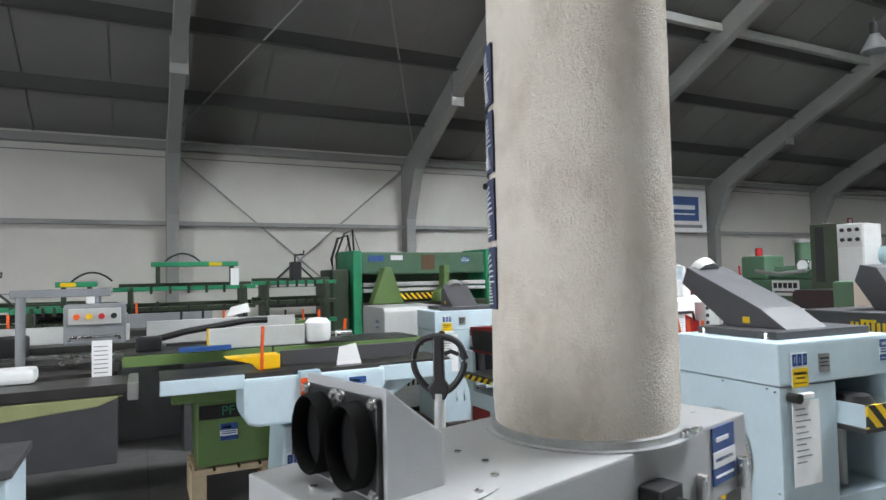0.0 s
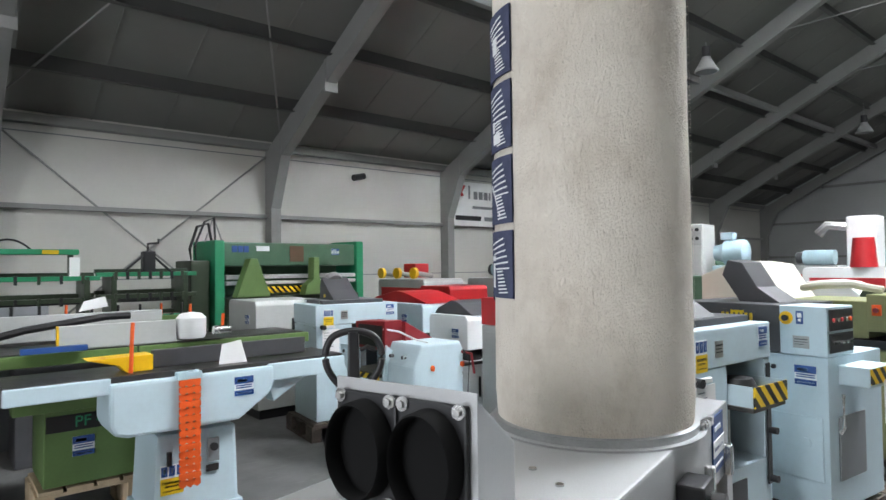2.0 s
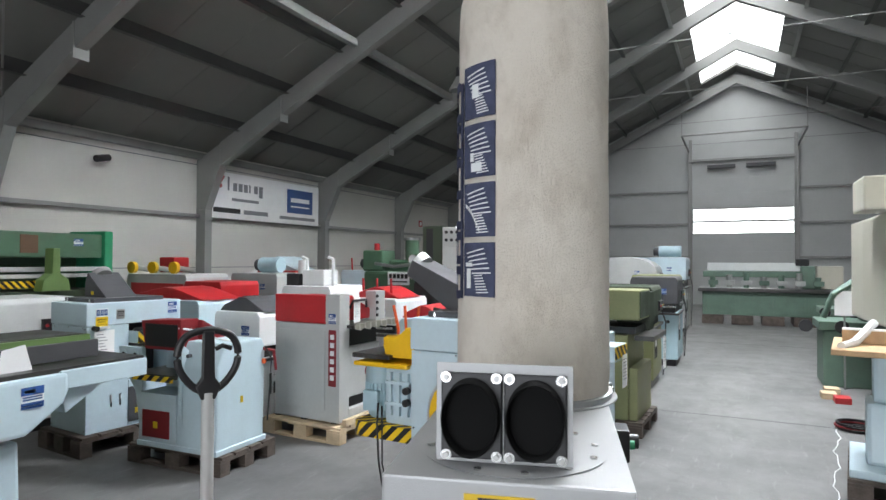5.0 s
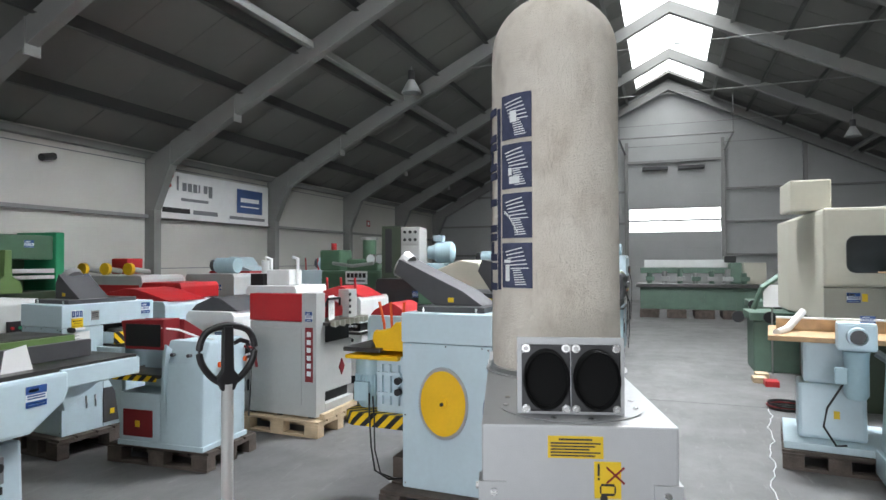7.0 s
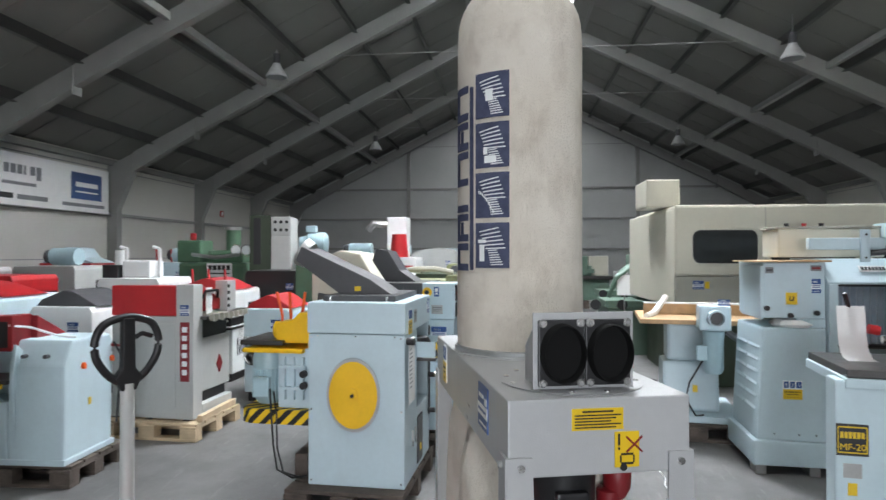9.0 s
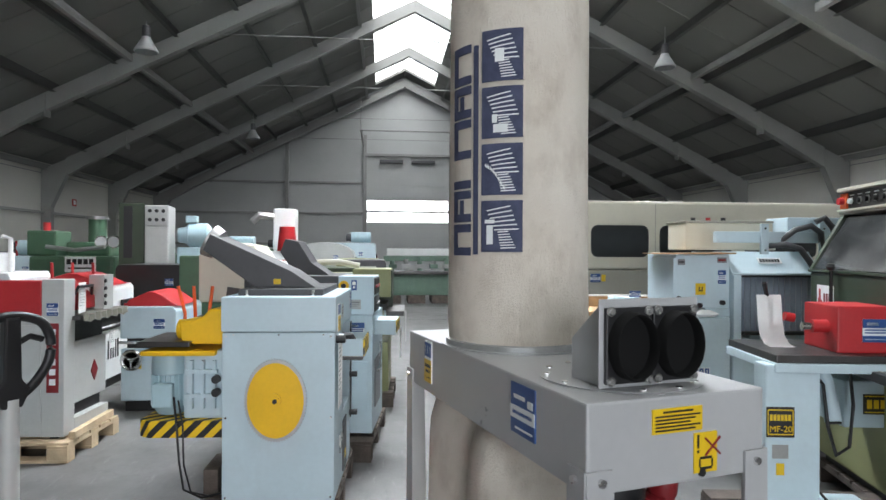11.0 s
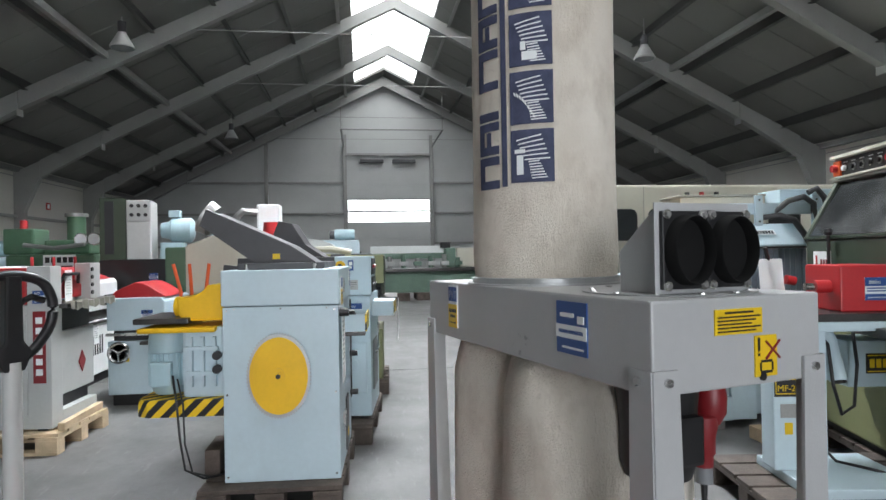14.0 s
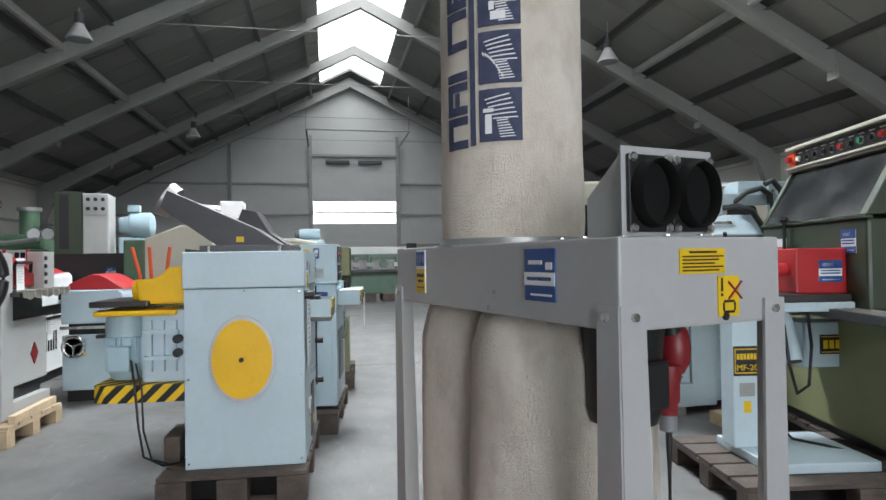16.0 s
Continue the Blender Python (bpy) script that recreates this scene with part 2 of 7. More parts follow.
def hazard_material():
    m = bpy.data.materials.new("yellow_black_hazard_stripes")
    m.use_nodes = True
    nt = m.node_tree
    b = nt.nodes["Principled BSDF"]
    b.inputs["Roughness"].default_value = 0.45
    tc = nt.nodes.new("ShaderNodeTexCoord")
    sx = nt.nodes.new("ShaderNodeSeparateXYZ")
    nt.links.new(tc.outputs["Object"], sx.inputs[0])

    def op(kind, a, c):
        n = nt.nodes.new("ShaderNodeMath")
        n.operation = kind
        for i, v in enumerate((a, c)):
            if isinstance(v, (int, float)):
                n.inputs[i].default_value = v
            else:
                nt.links.new(v, n.inputs[i])
        return n.outputs[0]

    s = op("ADD", op("ADD", sx.outputs[0], sx.outputs[1]), sx.outputs[2])
    f = op("FRACT", op("MULTIPLY", s, 11.0), 0)
    k = op("GREATER_THAN", f, 0.5)
    mix = nt.nodes.new("ShaderNodeMix")
    mix.data_type = "RGBA"
    nt.links.new(k, mix.inputs["Factor"])
    mix.inputs["A"].default_value, mix.inputs["B"].default_value = (0.8, 0.52, 0.01, 1), (0.012, 0.012, 0.012, 1)
    nt.links.new(mix.outputs["Result"], b.inputs["Base Color"])
    return m


HAZARD = hazard_material()

# ---- building blocks ----


def bmnew():
    return bmesh.new()


def box(bm, lo, hi, bevel=0.0):
    """A box from corner to corner, with its edges rounded off."""
    r = bmesh.ops.create_cube(bm, size=1.0)
    vs = r["verts"]
    for v in vs:
        v.co = Vector([l + (c + 0.5) * (h - l) for c, l, h in zip(v.co, lo, hi)])
    if bevel:
        es = list({e for v in vs for e in v.link_edges})
        bmesh.ops.bevel(bm, geom=es, offset=bevel, segments=2, affect="EDGES", profile=0.6)
    return bm


def cyl(bm, p0, p1, r0, r1=None, seg=20, caps=True):
    """A round bar or cone between two points."""
    p0, p1 = Vector(p0), Vector(p1)
    d = p1 - p0
    m = Matrix.Translation((p0 + p1) / 2) @ d.to_track_quat("Z", "Y").to_matrix().to_4x4()
    bmesh.ops.create_cone(bm, cap_ends=caps, segments=seg, radius1=r0, radius2=r0 if r1 is None else r1, depth=d.length, matrix=m)
    return bm


def prism(bm, pts, axis, a, b, bevel=0.0):
    """A solid with the outline pts, drawn out along the axis from a to b."""
    def at(p, v):
        return {"x": (v, p[0], p[1]), "y": (p[0], v, p[1]), "z": (p[0], p[1], v)}[axis]

    v0, v1 = [bm.verts.new(at(p, a)) for p in pts], [bm.verts.new(at(p, b)) for p in pts]
    n = len(pts)
    fs = [bm.faces.new(v0), bm.faces.new(v1)] + [bm.faces.new((v0[i], v0[(i + 1) % n], v1[(i + 1) % n], v1[i])) for i in range(n)]
    bmesh.ops.recalc_face_normals(bm, faces=fs)
    if bevel:
        es = list({e for f in fs for e in f.edges})
        bmesh.ops.bevel(bm, geom=es, offset=bevel, segments=2, affect="EDGES", profile=0.6)
    return bm


def tube(bm, pts, r, seg=8):
    """A round pipe or cable through points."""
    pts = [Vector(p) for p in pts]
    rings = []
    for i, p in enumerate(pts):
        d = (pts[min(i + 1, len(pts) - 1)] - pts[max(i - 1, 0)]).normalized()
        q = d.to_track_quat("Z", "Y")
        rings.append([bm.verts.new(p + q @ Vector((r * math.cos(2 * math.pi * k / seg), r * math.sin(2 * math.pi * k / seg), 0))) for k in range(seg)])
    for a, b in zip(rings, rings[1:]):
        for k in range(seg):
            bm.faces.new((a[k], a[(k + 1) % seg], b[(k + 1) % seg], b[k]))
    bm.faces.new(rings[0][::-1])
    bm.faces.new(rings[-1])
    return bm


def sag(a, b, drop, n=12):
    """Points of a cable that hangs between two places."""
    a, b = Vector(a), Vector(b)
    return [a.lerp(b, i / n) - Vector((0, 0, drop * 4 * (i / n) * (1 - i / n))) for i in range(n + 1)]


def lathe(bm, profile, seg=32, centre=(0, 0, 0), axis="z"):
    """A turned shape from (radius, height) pairs."""
    rings = []
    c = Vector(centre)
    for r, h in profile:
        ring = []
        for k in range(seg):
            a = 2 * math.pi * k / seg
            u, v = r * math.cos(a), r * math.sin(a)
            ring.append(bm.verts.new(c + Vector({"z": (u, v, h), "x": (h, u, v), "y": (u, h, v)}[axis])))
        rings.append(ring)
    fs = []
    for a, b in zip(rings, rings[1:]):
        for k in range(seg):
            fs.append(bm.faces.new((a[k], a[(k + 1) % seg], b[(k + 1) % seg], b[k])))
    if profile[0][0] > 1e-4:
        fs.append(bm.faces.new(rings[0][::-1]))
    if profile[-1][0] > 1e-4:
        fs.append(bm.faces.new(rings[-1]))
    bmesh.ops.recalc_face_normals(bm, faces=fs)
    return bm


def part(name, bm, material, parent=None, label="", smooth=False, kind=""):
    """Links a bmesh as one mesh object under a thing or a part."""
    me = bpy.data.meshes.new(name)
    bm.to_mesh(me)
    bm.free()
    me.materials.append(material)
    for p in me.polygons:
        p.use_smooth = smooth
    if smooth:
        me.set_sharp_from_angle(angle=radians(40))
    ob = new(name, me)
    ob.parent = parent
    return tagged(ob, label=label, kind=kind)


def thing(name, x, y, z=0.0, rz=0.0, label="", category="", group="", kind=""):
    ob = new(name)
    ob.empty_display_size = 0.1
    ob.matrix_basis = pose(x, y, z, 0, 0, rz)
    return tagged(ob, label, category, group, kind)


def bx(name, lo, hi, material, parent, bevel=0.006, label=""):
    return part(name, box(bmnew(), lo, hi, bevel), material, parent, label)


def cy(name, p0, p1, r, material, parent, r1=None, seg=20, label=""):
    return part(name, cyl(bmnew(), p0, p1, r, r1, seg), material, parent, label, smooth=True)


def letters(name, words, size, m, material, parent, label=""):
    """Raised lettering in the built-in font, lying in the xy plane of m."""
    cu = bpy.data.curves.new(name, "FONT")
    cu.body, cu.size, cu.extrude, cu.align_x, cu.align_y = words, size, 0.0015, "CENTER", "CENTER"
    ob = bpy.data.objects.new(name, cu)
    me = bpy.data.meshes.new_from_object(ob)
    bpy.data.objects.remove(ob)
    me.transform(m)
    me.materials.append(material)
    t = new(name, me)
    t.parent = parent
    return tagged(t, label=label)


def sticker(parent, origin, side, w, h, base=None, bars=(), name="label", label=""):
    """A flat label on a face. side: the face's outward way, -x, +x, -y or +y; origin: its middle. bars: (u0, v0, u1, v1, material), in parts of its size."""
    o = Vector(origin)
    n = {"-x": Vector((-1, 0, 0)), "+x": Vector((1, 0, 0)), "-y": Vector((0, -1, 0)), "+y": Vector((0, 1, 0)), "+z": Vector((0, 0, 1))}[side]
    u = {"-x": Vector((0, -1, 0)), "+x": Vector((0, 1, 0)), "-y": Vector((1, 0, 0)), "+y": Vector((-1, 0, 0)), "+z": Vector((0, -1, 0))}[side]
    v = Vector((1, 0, 0)) if side == "+z" else Vector((0, 0, 1))

    def slab(u0, v0, u1, v1, d0, d1):
        bm = bmnew()
        a = o + u * (u0 - 0.5) * w + v * (v0 - 0.5) * h + n * d0
        b = o + u * (u1 - 0.5) * w + v * (v1 - 0.5) * h + n * d1
        return box(bm, [min(p, q) for p, q in zip(a, b)], [max(p, q) for p, q in zip(a, b)])

    ob = part(name, slab(0, 0, 1, 1, 0.0, 0.003), base or LABELWHITE, parent, label)
    groups = {}
    for u0, v0, u1, v1, mm in bars:
        groups.setdefault(mm.name, (mm, []))[1].append((u0, v0, u1, v1))
    for mm, some in groups.values():
        bm = bmnew()
        for q in some:
            s2 = slab(*q, 0.003, 0.0045)
            me = bpy.data.meshes.new("tmp")
            s2.to_mesh(me)
            s2.free()
            bm.from_mesh(me)
            bpy.data.meshes.remove(me)
        part("print", bm, mm, ob)
    return ob


DEALER = ((0.0, 0.62, 1.0, 1.0, BLUE), (0.0, 0.0, 1.0, 0.28, BLUE), (0.08, 0.50, 0.92, 0.56, BLUE), (0.08, 0.38, 0.92, 0.44, BLUE), (0.15, 0.72, 0.62, 0.86, LABELWHITE), (0.1, 0.1, 0.9, 0.15, LABELWHITE))
WARN = ((0.0, 0.0, 1.0, 0.55, LABELYELLOW), (0.08, 0.36, 0.92, 0.44, BLACK), (0.2, 0.24, 0.8, 0.30, BLACK), (0.1, 0.1, 0.9, 0.14, BLACK), (0.04, 0.62, 0.30, 0.96, BLUE), (0.37, 0.62, 0.63, 0.96, BLUE), (0.70, 0.62, 0.96, 0.96, BLUE),
        (0.13, 0.70, 0.21, 0.88, LABELWHITE), (0.46, 0.70, 0.54, 0.88, LABELWHITE), (0.79, 0.70, 0.87, 0.88, LABELWHITE))


def dealer_label(parent, origin, side, w=0.13, h=0.14):
    return sticker(parent, origin, side, w, h, LABELWHITE, DEALER, "dealer_label", "blue and white dealer sticker")


def warning_label(parent, origin, side, w=0.11, h=0.16):
    return sticker(parent, origin, side, w, h, LABELWHITE, WARN, "warning_label", "yellow warning sticker with blue safety signs")


def pallet(x, y, rz, w=0.8, d=1.2, material=None, label="", h=0.144):
    """A wooden pallet: nine blocks, three runners, three cross boards and the deck boards. Its middle stands at x, y."""
    material = material or PALLETDARK
    p = thing("wooden_pallet", x, y, 0, rz, label or "weathered dark wooden pallet on the concrete floor", "pallet", "machine pallets")
    for sx in (-1, 0, 1):
        cx = sx * (w / 2 - 0.05)
        bx("runner", (cx - 0.05, -d / 2, 0), (cx + 0.05, d / 2, 0.022), material, p, 0.003)
        for sy in (-1, 0, 1):
            cy_ = sy * (d / 2 - 0.0725)
            bx("block", (cx - 0.05, cy_ - 0.0725, 0.022), (cx + 0.05, cy_ + 0.0725, h - 0.044), material, p, 0.004)
    for sy in (-1, 0, 1):
        cy_ = sy * (d / 2 - 0.0725)
        bx("cross_board", (-w / 2, cy_ - 0.0725, h - 0.044), (w / 2, cy_ + 0.0725, h - 0.022), material, p, 0.003)
    n = max(4, int(w / 0.15))
    for i in range(n):
        cx = -w / 2 + (i + 0.5) * w / n
        hw = (w / n) * (0.46 if i % 2 else 0.4)
        bx("deck_board", (cx - hw, -d / 2, h - 0.022), (cx + hw, d / 2, h), material, p, 0.003)
    return p

# ---- structure ----
floor = part("floor", box(bmnew(), (BACK_X, WALL_R, -0.15), (END_X, WALL_L, 0)), CONCRETE, None, "worn grey concrete floor with stains and joints", kind="structure")
tagged(floor, category="floor")
ground = part("ground", box(bmnew(), (-400, -400, -0.4), (400, 400, -0.16)), CONCRETE, None, "grey yard outside the hall", kind="structure")
for i, (x0, x1, y0, y1) in enumerate([(0.04, 0.05, 2, 10), (6.3, 6.31, -8, 10), (12.6, 12.61, -8, 10)]):
    part("floor_joint", box(bmnew(), (x0, y0, 0.0), (x1, y1, 0.0015)), DARKGREY, floor, "dark sawn joint in the concrete")


def roof_z(y):
    return RIDGE_Z - (RIDGE_Z - EAVE_Z) * abs(y - RIDGE_Y) / (WALL_L - RIDGE_Y)


FRAMES = [0.42 + 3.92 * k for k in range(-2, 7)]

# long walls: stacked horizontal panels with a joint between them, on both sides
for nm, y0, y1, inner in (("wall_north", WALL_L, WALL_L + 0.12, WALL_L), ("wall_south", WALL_R - 0.12, WALL_R, WALL_R)):
    w = part(nm, box(bmnew(), (BACK_X, y0, 0), (END_X, y1, EAVE_Z + 0.1)), WALLPANEL, None, "cream insulated panel wall of the hall", kind="structure")
    tagged(w, category="wall")
    sgn = -1 if inner > 0 else 1
    for z in (0.45, 1.45, 2.45, 3.5):
        a, b = sorted((inner, inner + sgn * 0.012))
        part("panel_joint", box(bmnew(), (BACK_X, a, z - 0.008), (END_X, b, z + 0.008)), MIDGREY, w)
    # wall rails between the columns
    for z in (2.47,):
        a, b = sorted((inner, inner + sgn * 0.10))
        part("wall_rail", box(bmnew(), (BACK_X, a, z - 0.035), (END_X, b, z + 0.035), 0.006), FRAMEPAINT, w, "grey steel wall rail")
    a, b = sorted((inner, inner + sgn * 0.16))
    part("eaves_beam", box(bmnew(), (BACK_X, a, 3.60), (END_X, b, 3.72), 0.01), FRAMEPAINT, w, "grey steel eaves beam")

# end wall and back wall with their gable
def gable(nm, x0, x1, hole, material):
    """A gable wall with a rectangular gate hole through it."""
    h0, h1, ht = hole
    w = thing(nm, 0, 0, 0, 0, "grey panel gable wall with a gate", "wall", kind="structure")
    part("panel_field", prism(bmnew(), [(WALL_L, 0), (WALL_L, roof_z(WALL_L)), (h1, roof_z(h1)), (h1, 0)], "x", x0, x1), material, w)
    part("panel_field", prism(bmnew(), [(WALL_R, 0), (WALL_R, roof_z(WALL_R)), (h0, roof_z(h0)), (h0, 0)], "x", x0, x1), material, w)
    part("panel_field", prism(bmnew(), [(h0, ht), (h1, ht), (h1, roof_z(h1)), (RIDGE_Y, RIDGE_Z), (h0, roof_z(h0))], "x", x0, x1), material, w)
    return w


end_wall = gable("wall_east", END_X, END_X + 0.12, (-0.92, 2.44, 5.28), ENDPANEL)
back_wall = gable("wall_west", BACK_X - 0.12, BACK_X, (RIDGE_Y - 2.2, RIDGE_Y + 2.2, 3.6), WALLPANEL)
for z in (1.78, 3.02, 4.26):
    for a, b in ((2.56, WALL_L), (WALL_R, -1.04)):
        part("wall_rail", box(bmnew(), (END_X - 0.10, a, z - 0.04), (END_X, b, z + 0.04), 0.006), FRAMEPAINT, end_wall)
for y in (5.6, -3.7):
    part("wind_post", box(bmnew(), (END_X - 0.16, y - 0.07, 0), (END_X, y + 0.07, roof_z(y) - 0.1), 0.006), FRAMEPAINT, end_wall)
for y in (2.50, -0.98):
    part("gate_post", box(bmnew(), (END_X - 0.12, y - 0.06, 0), (END_X, y + 0.06, 6.2), 0.006), FRAMEPAINT, end_wall, "grey steel gate post")

# sectional gate in the end wall
gate = thing("sectional_gate", END_X, 0.76, 0, 0, "grey sectional overhead gate with a lit window row", "gate", kind="structure")
for i, (z0, z1) in enumerate([(0.0, 0.66), (0.66, 1.32), (1.32, 1.98), (1.98, 2.64), (3.59, 4.15), (4.15, 4.72), (4.72, 5.28)]):
    bx("gate_panel", (0.0, -1.68, z0), (0.05, 1.68, z1), ENDPANEL, gate, 0.006)
for z0, z1 in ((2.64, 2.67), (3.065, 3.145), (3.56, 3.59)):
    bx("window_bar", (0.0, -1.68, z0), (0.05, 1.68, z1), FRAMEPAINT, gate, 0.003)
for y in (-1.665, 1.665):
    bx("window_bar", (0.0, y - 0.014, 2.68), (0.05, y + 0.014, 3.55), FRAMEPAINT, gate, 0.003)
for z0, z1 in ((2.675, 3.06), (3.15, 3.555)):
    p = bx("window_pane", (0.02, -1.65, z0), (0.026, 1.65, z1), CLEARGLASS, gate, 0)
    p.visible_shadow = False
bx("gate_rail", (-0.14, -1.8, 5.35), (-0.02, 1.8, 5.45), FRAMEPAINT, gate, 0.005)
for y in (-1.1, 0.2):
    bx("spring_cover", (-0.2, y, 5.06), (-0.03, y + 0.95, 5.2), DARKGREY, gate, 0.02)
for y in (-1.8, 1.8):
    bx("track", (-0.16, y - 0.03, 0), (-0.06, y + 0.03, 5.9), FRAMEPAINT, gate, 0.005)
    part("track_bar", tube(bmnew(), [(-3.4, y, 5.75), (-0.1, y, 5.75)], 0.03), FRAMEPAINT, gate)
    part("hanger", tube(bmnew(), [(-3.3, y, 5.75), (-3.3, y, 7.0)], 0.015), FRAMEPAINT, gate)
part("track_bar", tube(bmnew(), [(-3.4, -1.8, 5.75), (-3.4, 1.8, 5.75)], 0.03), FRAMEPAINT, gate)
back = part("backdrop", box(bmnew(), (END_X + 3.0, -6, -0.1), (END_X + 3.05, 8, 7)), BACKDROP, None, "pale overcast sky outside the gate", kind="structure")

BAYS = [BACK_X] + [f for f in FRAMES if f > BACK_X] + [END_X]

# roof sheets with the skylight strip along the ridge
SKY = 1.16
roof = thing("roof", 0, 0, 0, 0, "grey roof of sheet panels on steel purlins", "roof", kind="structure")
SKY_X0, SKY_X1 = -8.4, 23.4
for s in (1, -1):
    y1, ye = RIDGE_Y + s * SKY, RIDGE_Y + s * (WALL_L - RIDGE_Y + 0.12)
    for x0, x1, ya in ((BACK_X - 0.12, END_X + 0.12, y1), (BACK_X - 0.12, SKY_X0, RIDGE_Y), (SKY_X1, END_X + 0.12, RIDGE_Y)):
        yb = ye if ya == y1 else y1
        pts = [(ya, roof_z(ya)), (yb, roof_z(yb)), (yb, roof_z(yb) + 0.1), (ya, roof_z(ya) + 0.1)]
        part("roof_sheet", prism(bmnew(), pts, "x", x0, x1), ROOFPANEL, roof)
    # sheet ribs running down the slope are the panel joints
    x = BACK_X + 0.6
    bm = bmnew()
    while x < END_X:
        pts = [(y1, roof_z(y1)), (ye, roof_z(ye)), (ye, roof_z(ye) - 0.012), (y1, roof_z(y1) - 0.012)]
        prism(bm, pts, "x", x, x + 0.02)
        x += 1.0
    part("sheet_joint", bm, ROOFPANEL, roof, kind="stuff")
    # purlins: folded channels, open towards the ridge, one length a bay
    for k in range(8):
        yp = RIDGE_Y + s * (1.50 + k * 1.185)
        zt = roof_z(yp) - 0.006
        for xa, xb in zip(BAYS, BAYS[1:]):
            bm = bmnew()
            wo, wi = sorted((yp + s * 0.045, yp + s * 0.053))
            box(bm, (xa, wo, zt - 0.24), (xb, wi, zt - 0.03))
            fa, fb = sorted((yp - s * 0.045, yp + s * 0.045))
            box(bm, (xa, fa, zt - 0.248), (xb, fb, zt - 0.24))
            # shade is in the darker paint; the row beside the skylight stays pale
            part("purlin", bm, FRAMEPAINT if k == 0 else PURLINSHADE, roof, "grey steel purlin")
    # pale cable duct that carries the hall lamps
    yr = RIDGE_Y + s * 5.95
    zr = roof_z(yr) - 0.21
    part("cable_duct", box(bmnew(), (BACK_X, yr - 0.05, zr - 0.13), (END_X, yr + 0.05, zr), 0.008), FRAMEPAINT, roof, "pale grey cable duct along the roof")

skylight = thing("skylight", 0, RIDGE_Y, 0, 0, "white translucent ridge skylight with thin glazing bars", "skylight", kind="structure")
x = SKY_X0
while x <= SKY_X1 + 0.01:
    for s in (1, -1):
        part("glazing_bar", tube(bmnew(), [(x, s * SKY, roof_z(RIDGE_Y + SKY) - 0.02), (x, 0, RIDGE_Z - 0.05)], 0.014, 6), FRAMEPAINT, skylight)
    x += 1.04

glowing_sky = part("backdrop", box(bmnew(), (SKY_X0 - 3, RIDGE_Y - 3.2, RIDGE_Z + 1.2), (SKY_X1 + 14, RIDGE_Y + 3.2, RIDGE_Z + 1.25)), BACKDROP, None, "bright overcast sky over the skylight", kind="structure")

# portal frames of welded I sections with tapered knees
for k, fx in enumerate(FRAMES):
    fr = thing("portal_frame", fx, 0, 0, 0, "grey painted steel portal frame with tapered knees", "steel frame", "portal frames", kind="structure")
    for s in (1, -1):
        W = WALL_L if s > 0 else WALL_R

        def q(d):
            return W - s * d

        # column: web and flanges, widening towards the knee
        part("column", box(bmnew(), (-0.09, min(q(0.0), q(0.24)), 0), (0.09, max(q(0.0), q(0.24)), 2.6), 0.006), FRAMEPAINT, fr, "grey steel column")
        part("knee", prism(bmnew(), [(q(0), 2.6), (q(0.24), 2.6), (q(0.62), 3.45), (q(0.62), roof_z(q(0.62)) - 0.22), (q(0), roof_z(q(0)) - 0.2)], "x", -0.09, 0.09, 0.006), FRAMEPAINT, fr, "tapered steel knee")
        # haunch, then the rafter
        ya, yb = q(0.62), q(2.1)
        part("haunch", prism(bmnew(), [(ya, roof_z(ya) - 0.19), (ya, 3.45), (yb, roof_z(yb) - 0.55), (yb, roof_z(yb) - 0.19)], "x", -0.085, 0.085, 0.006), FRAMEPAINT, fr, "deep haunch of the rafter")
        part("rafter", prism(bmnew(), [(yb, roof_z(yb) - 0.19), (yb, roof_z(yb) - 0.54), (RIDGE_Y, RIDGE_Z - 0.52), (RIDGE_Y, RIDGE_Z - 0.19)], "x", -0.085, 0.085, 0.006), FRAMEPAINT, fr, "grey steel rafter")
        part("end_plate", box(bmnew(), (-0.11, min(yb, yb - s * 0.03), roof_z(yb) - 0.66), (0.11, max(yb, yb - s * 0.03), roof_z(yb) - 0.19), 0.004), FRAMEPAINT, fr)
        part("foot_plate", box(bmnew(), (-0.16, min(q(0.0), q(0.32)), 0), (0.16, max(q(0.0), q(0.32)), 0.03), 0.004), FRAMEPAINT, fr)
    part("tie_rod", tube(bmnew(), [(0, RIDGE_Y - 4.5, roof_z(RIDGE_Y - 4.5) - 0.4), (0, RIDGE_Y + 4.5, roof_z(RIDGE_Y + 4.5) - 0.4)], 0.012, 6), FRAMEPAINT, fr, "thin steel tie rod")

# wind bracing of flat bars in two bays of the wall and the roof
brace = thing("wind_bracing", 0, 0, 0, 0, "thin crossed steel wind bracing on the wall", "bracing", kind="structure")
for x0, x1 in ((FRAMES[2], FRAMES[3]),):
    for za, zb in ((3.5, 0.3), (0.3, 3.5)):
        part("brace_rod", tube(bmnew(), [(x0 + 0.1, WALL_L - 0.06, za), (x1 - 0.1, WALL_L - 0.06, zb)], 0.016, 6), FRAMEPAINT, brace)
for ya, yb in ((WALL_L - 0.6, 3.2), (3.2, WALL_L - 0.6)):
    part("brace_rod", tube(bmnew(), [(FRAMES[2] + 0.1, ya, roof_z(ya) - 0.22), (FRAMES[3] - 0.1, yb, roof_z(yb) - 0.22)], 0.014, 6), FRAMEPAINT, brace)

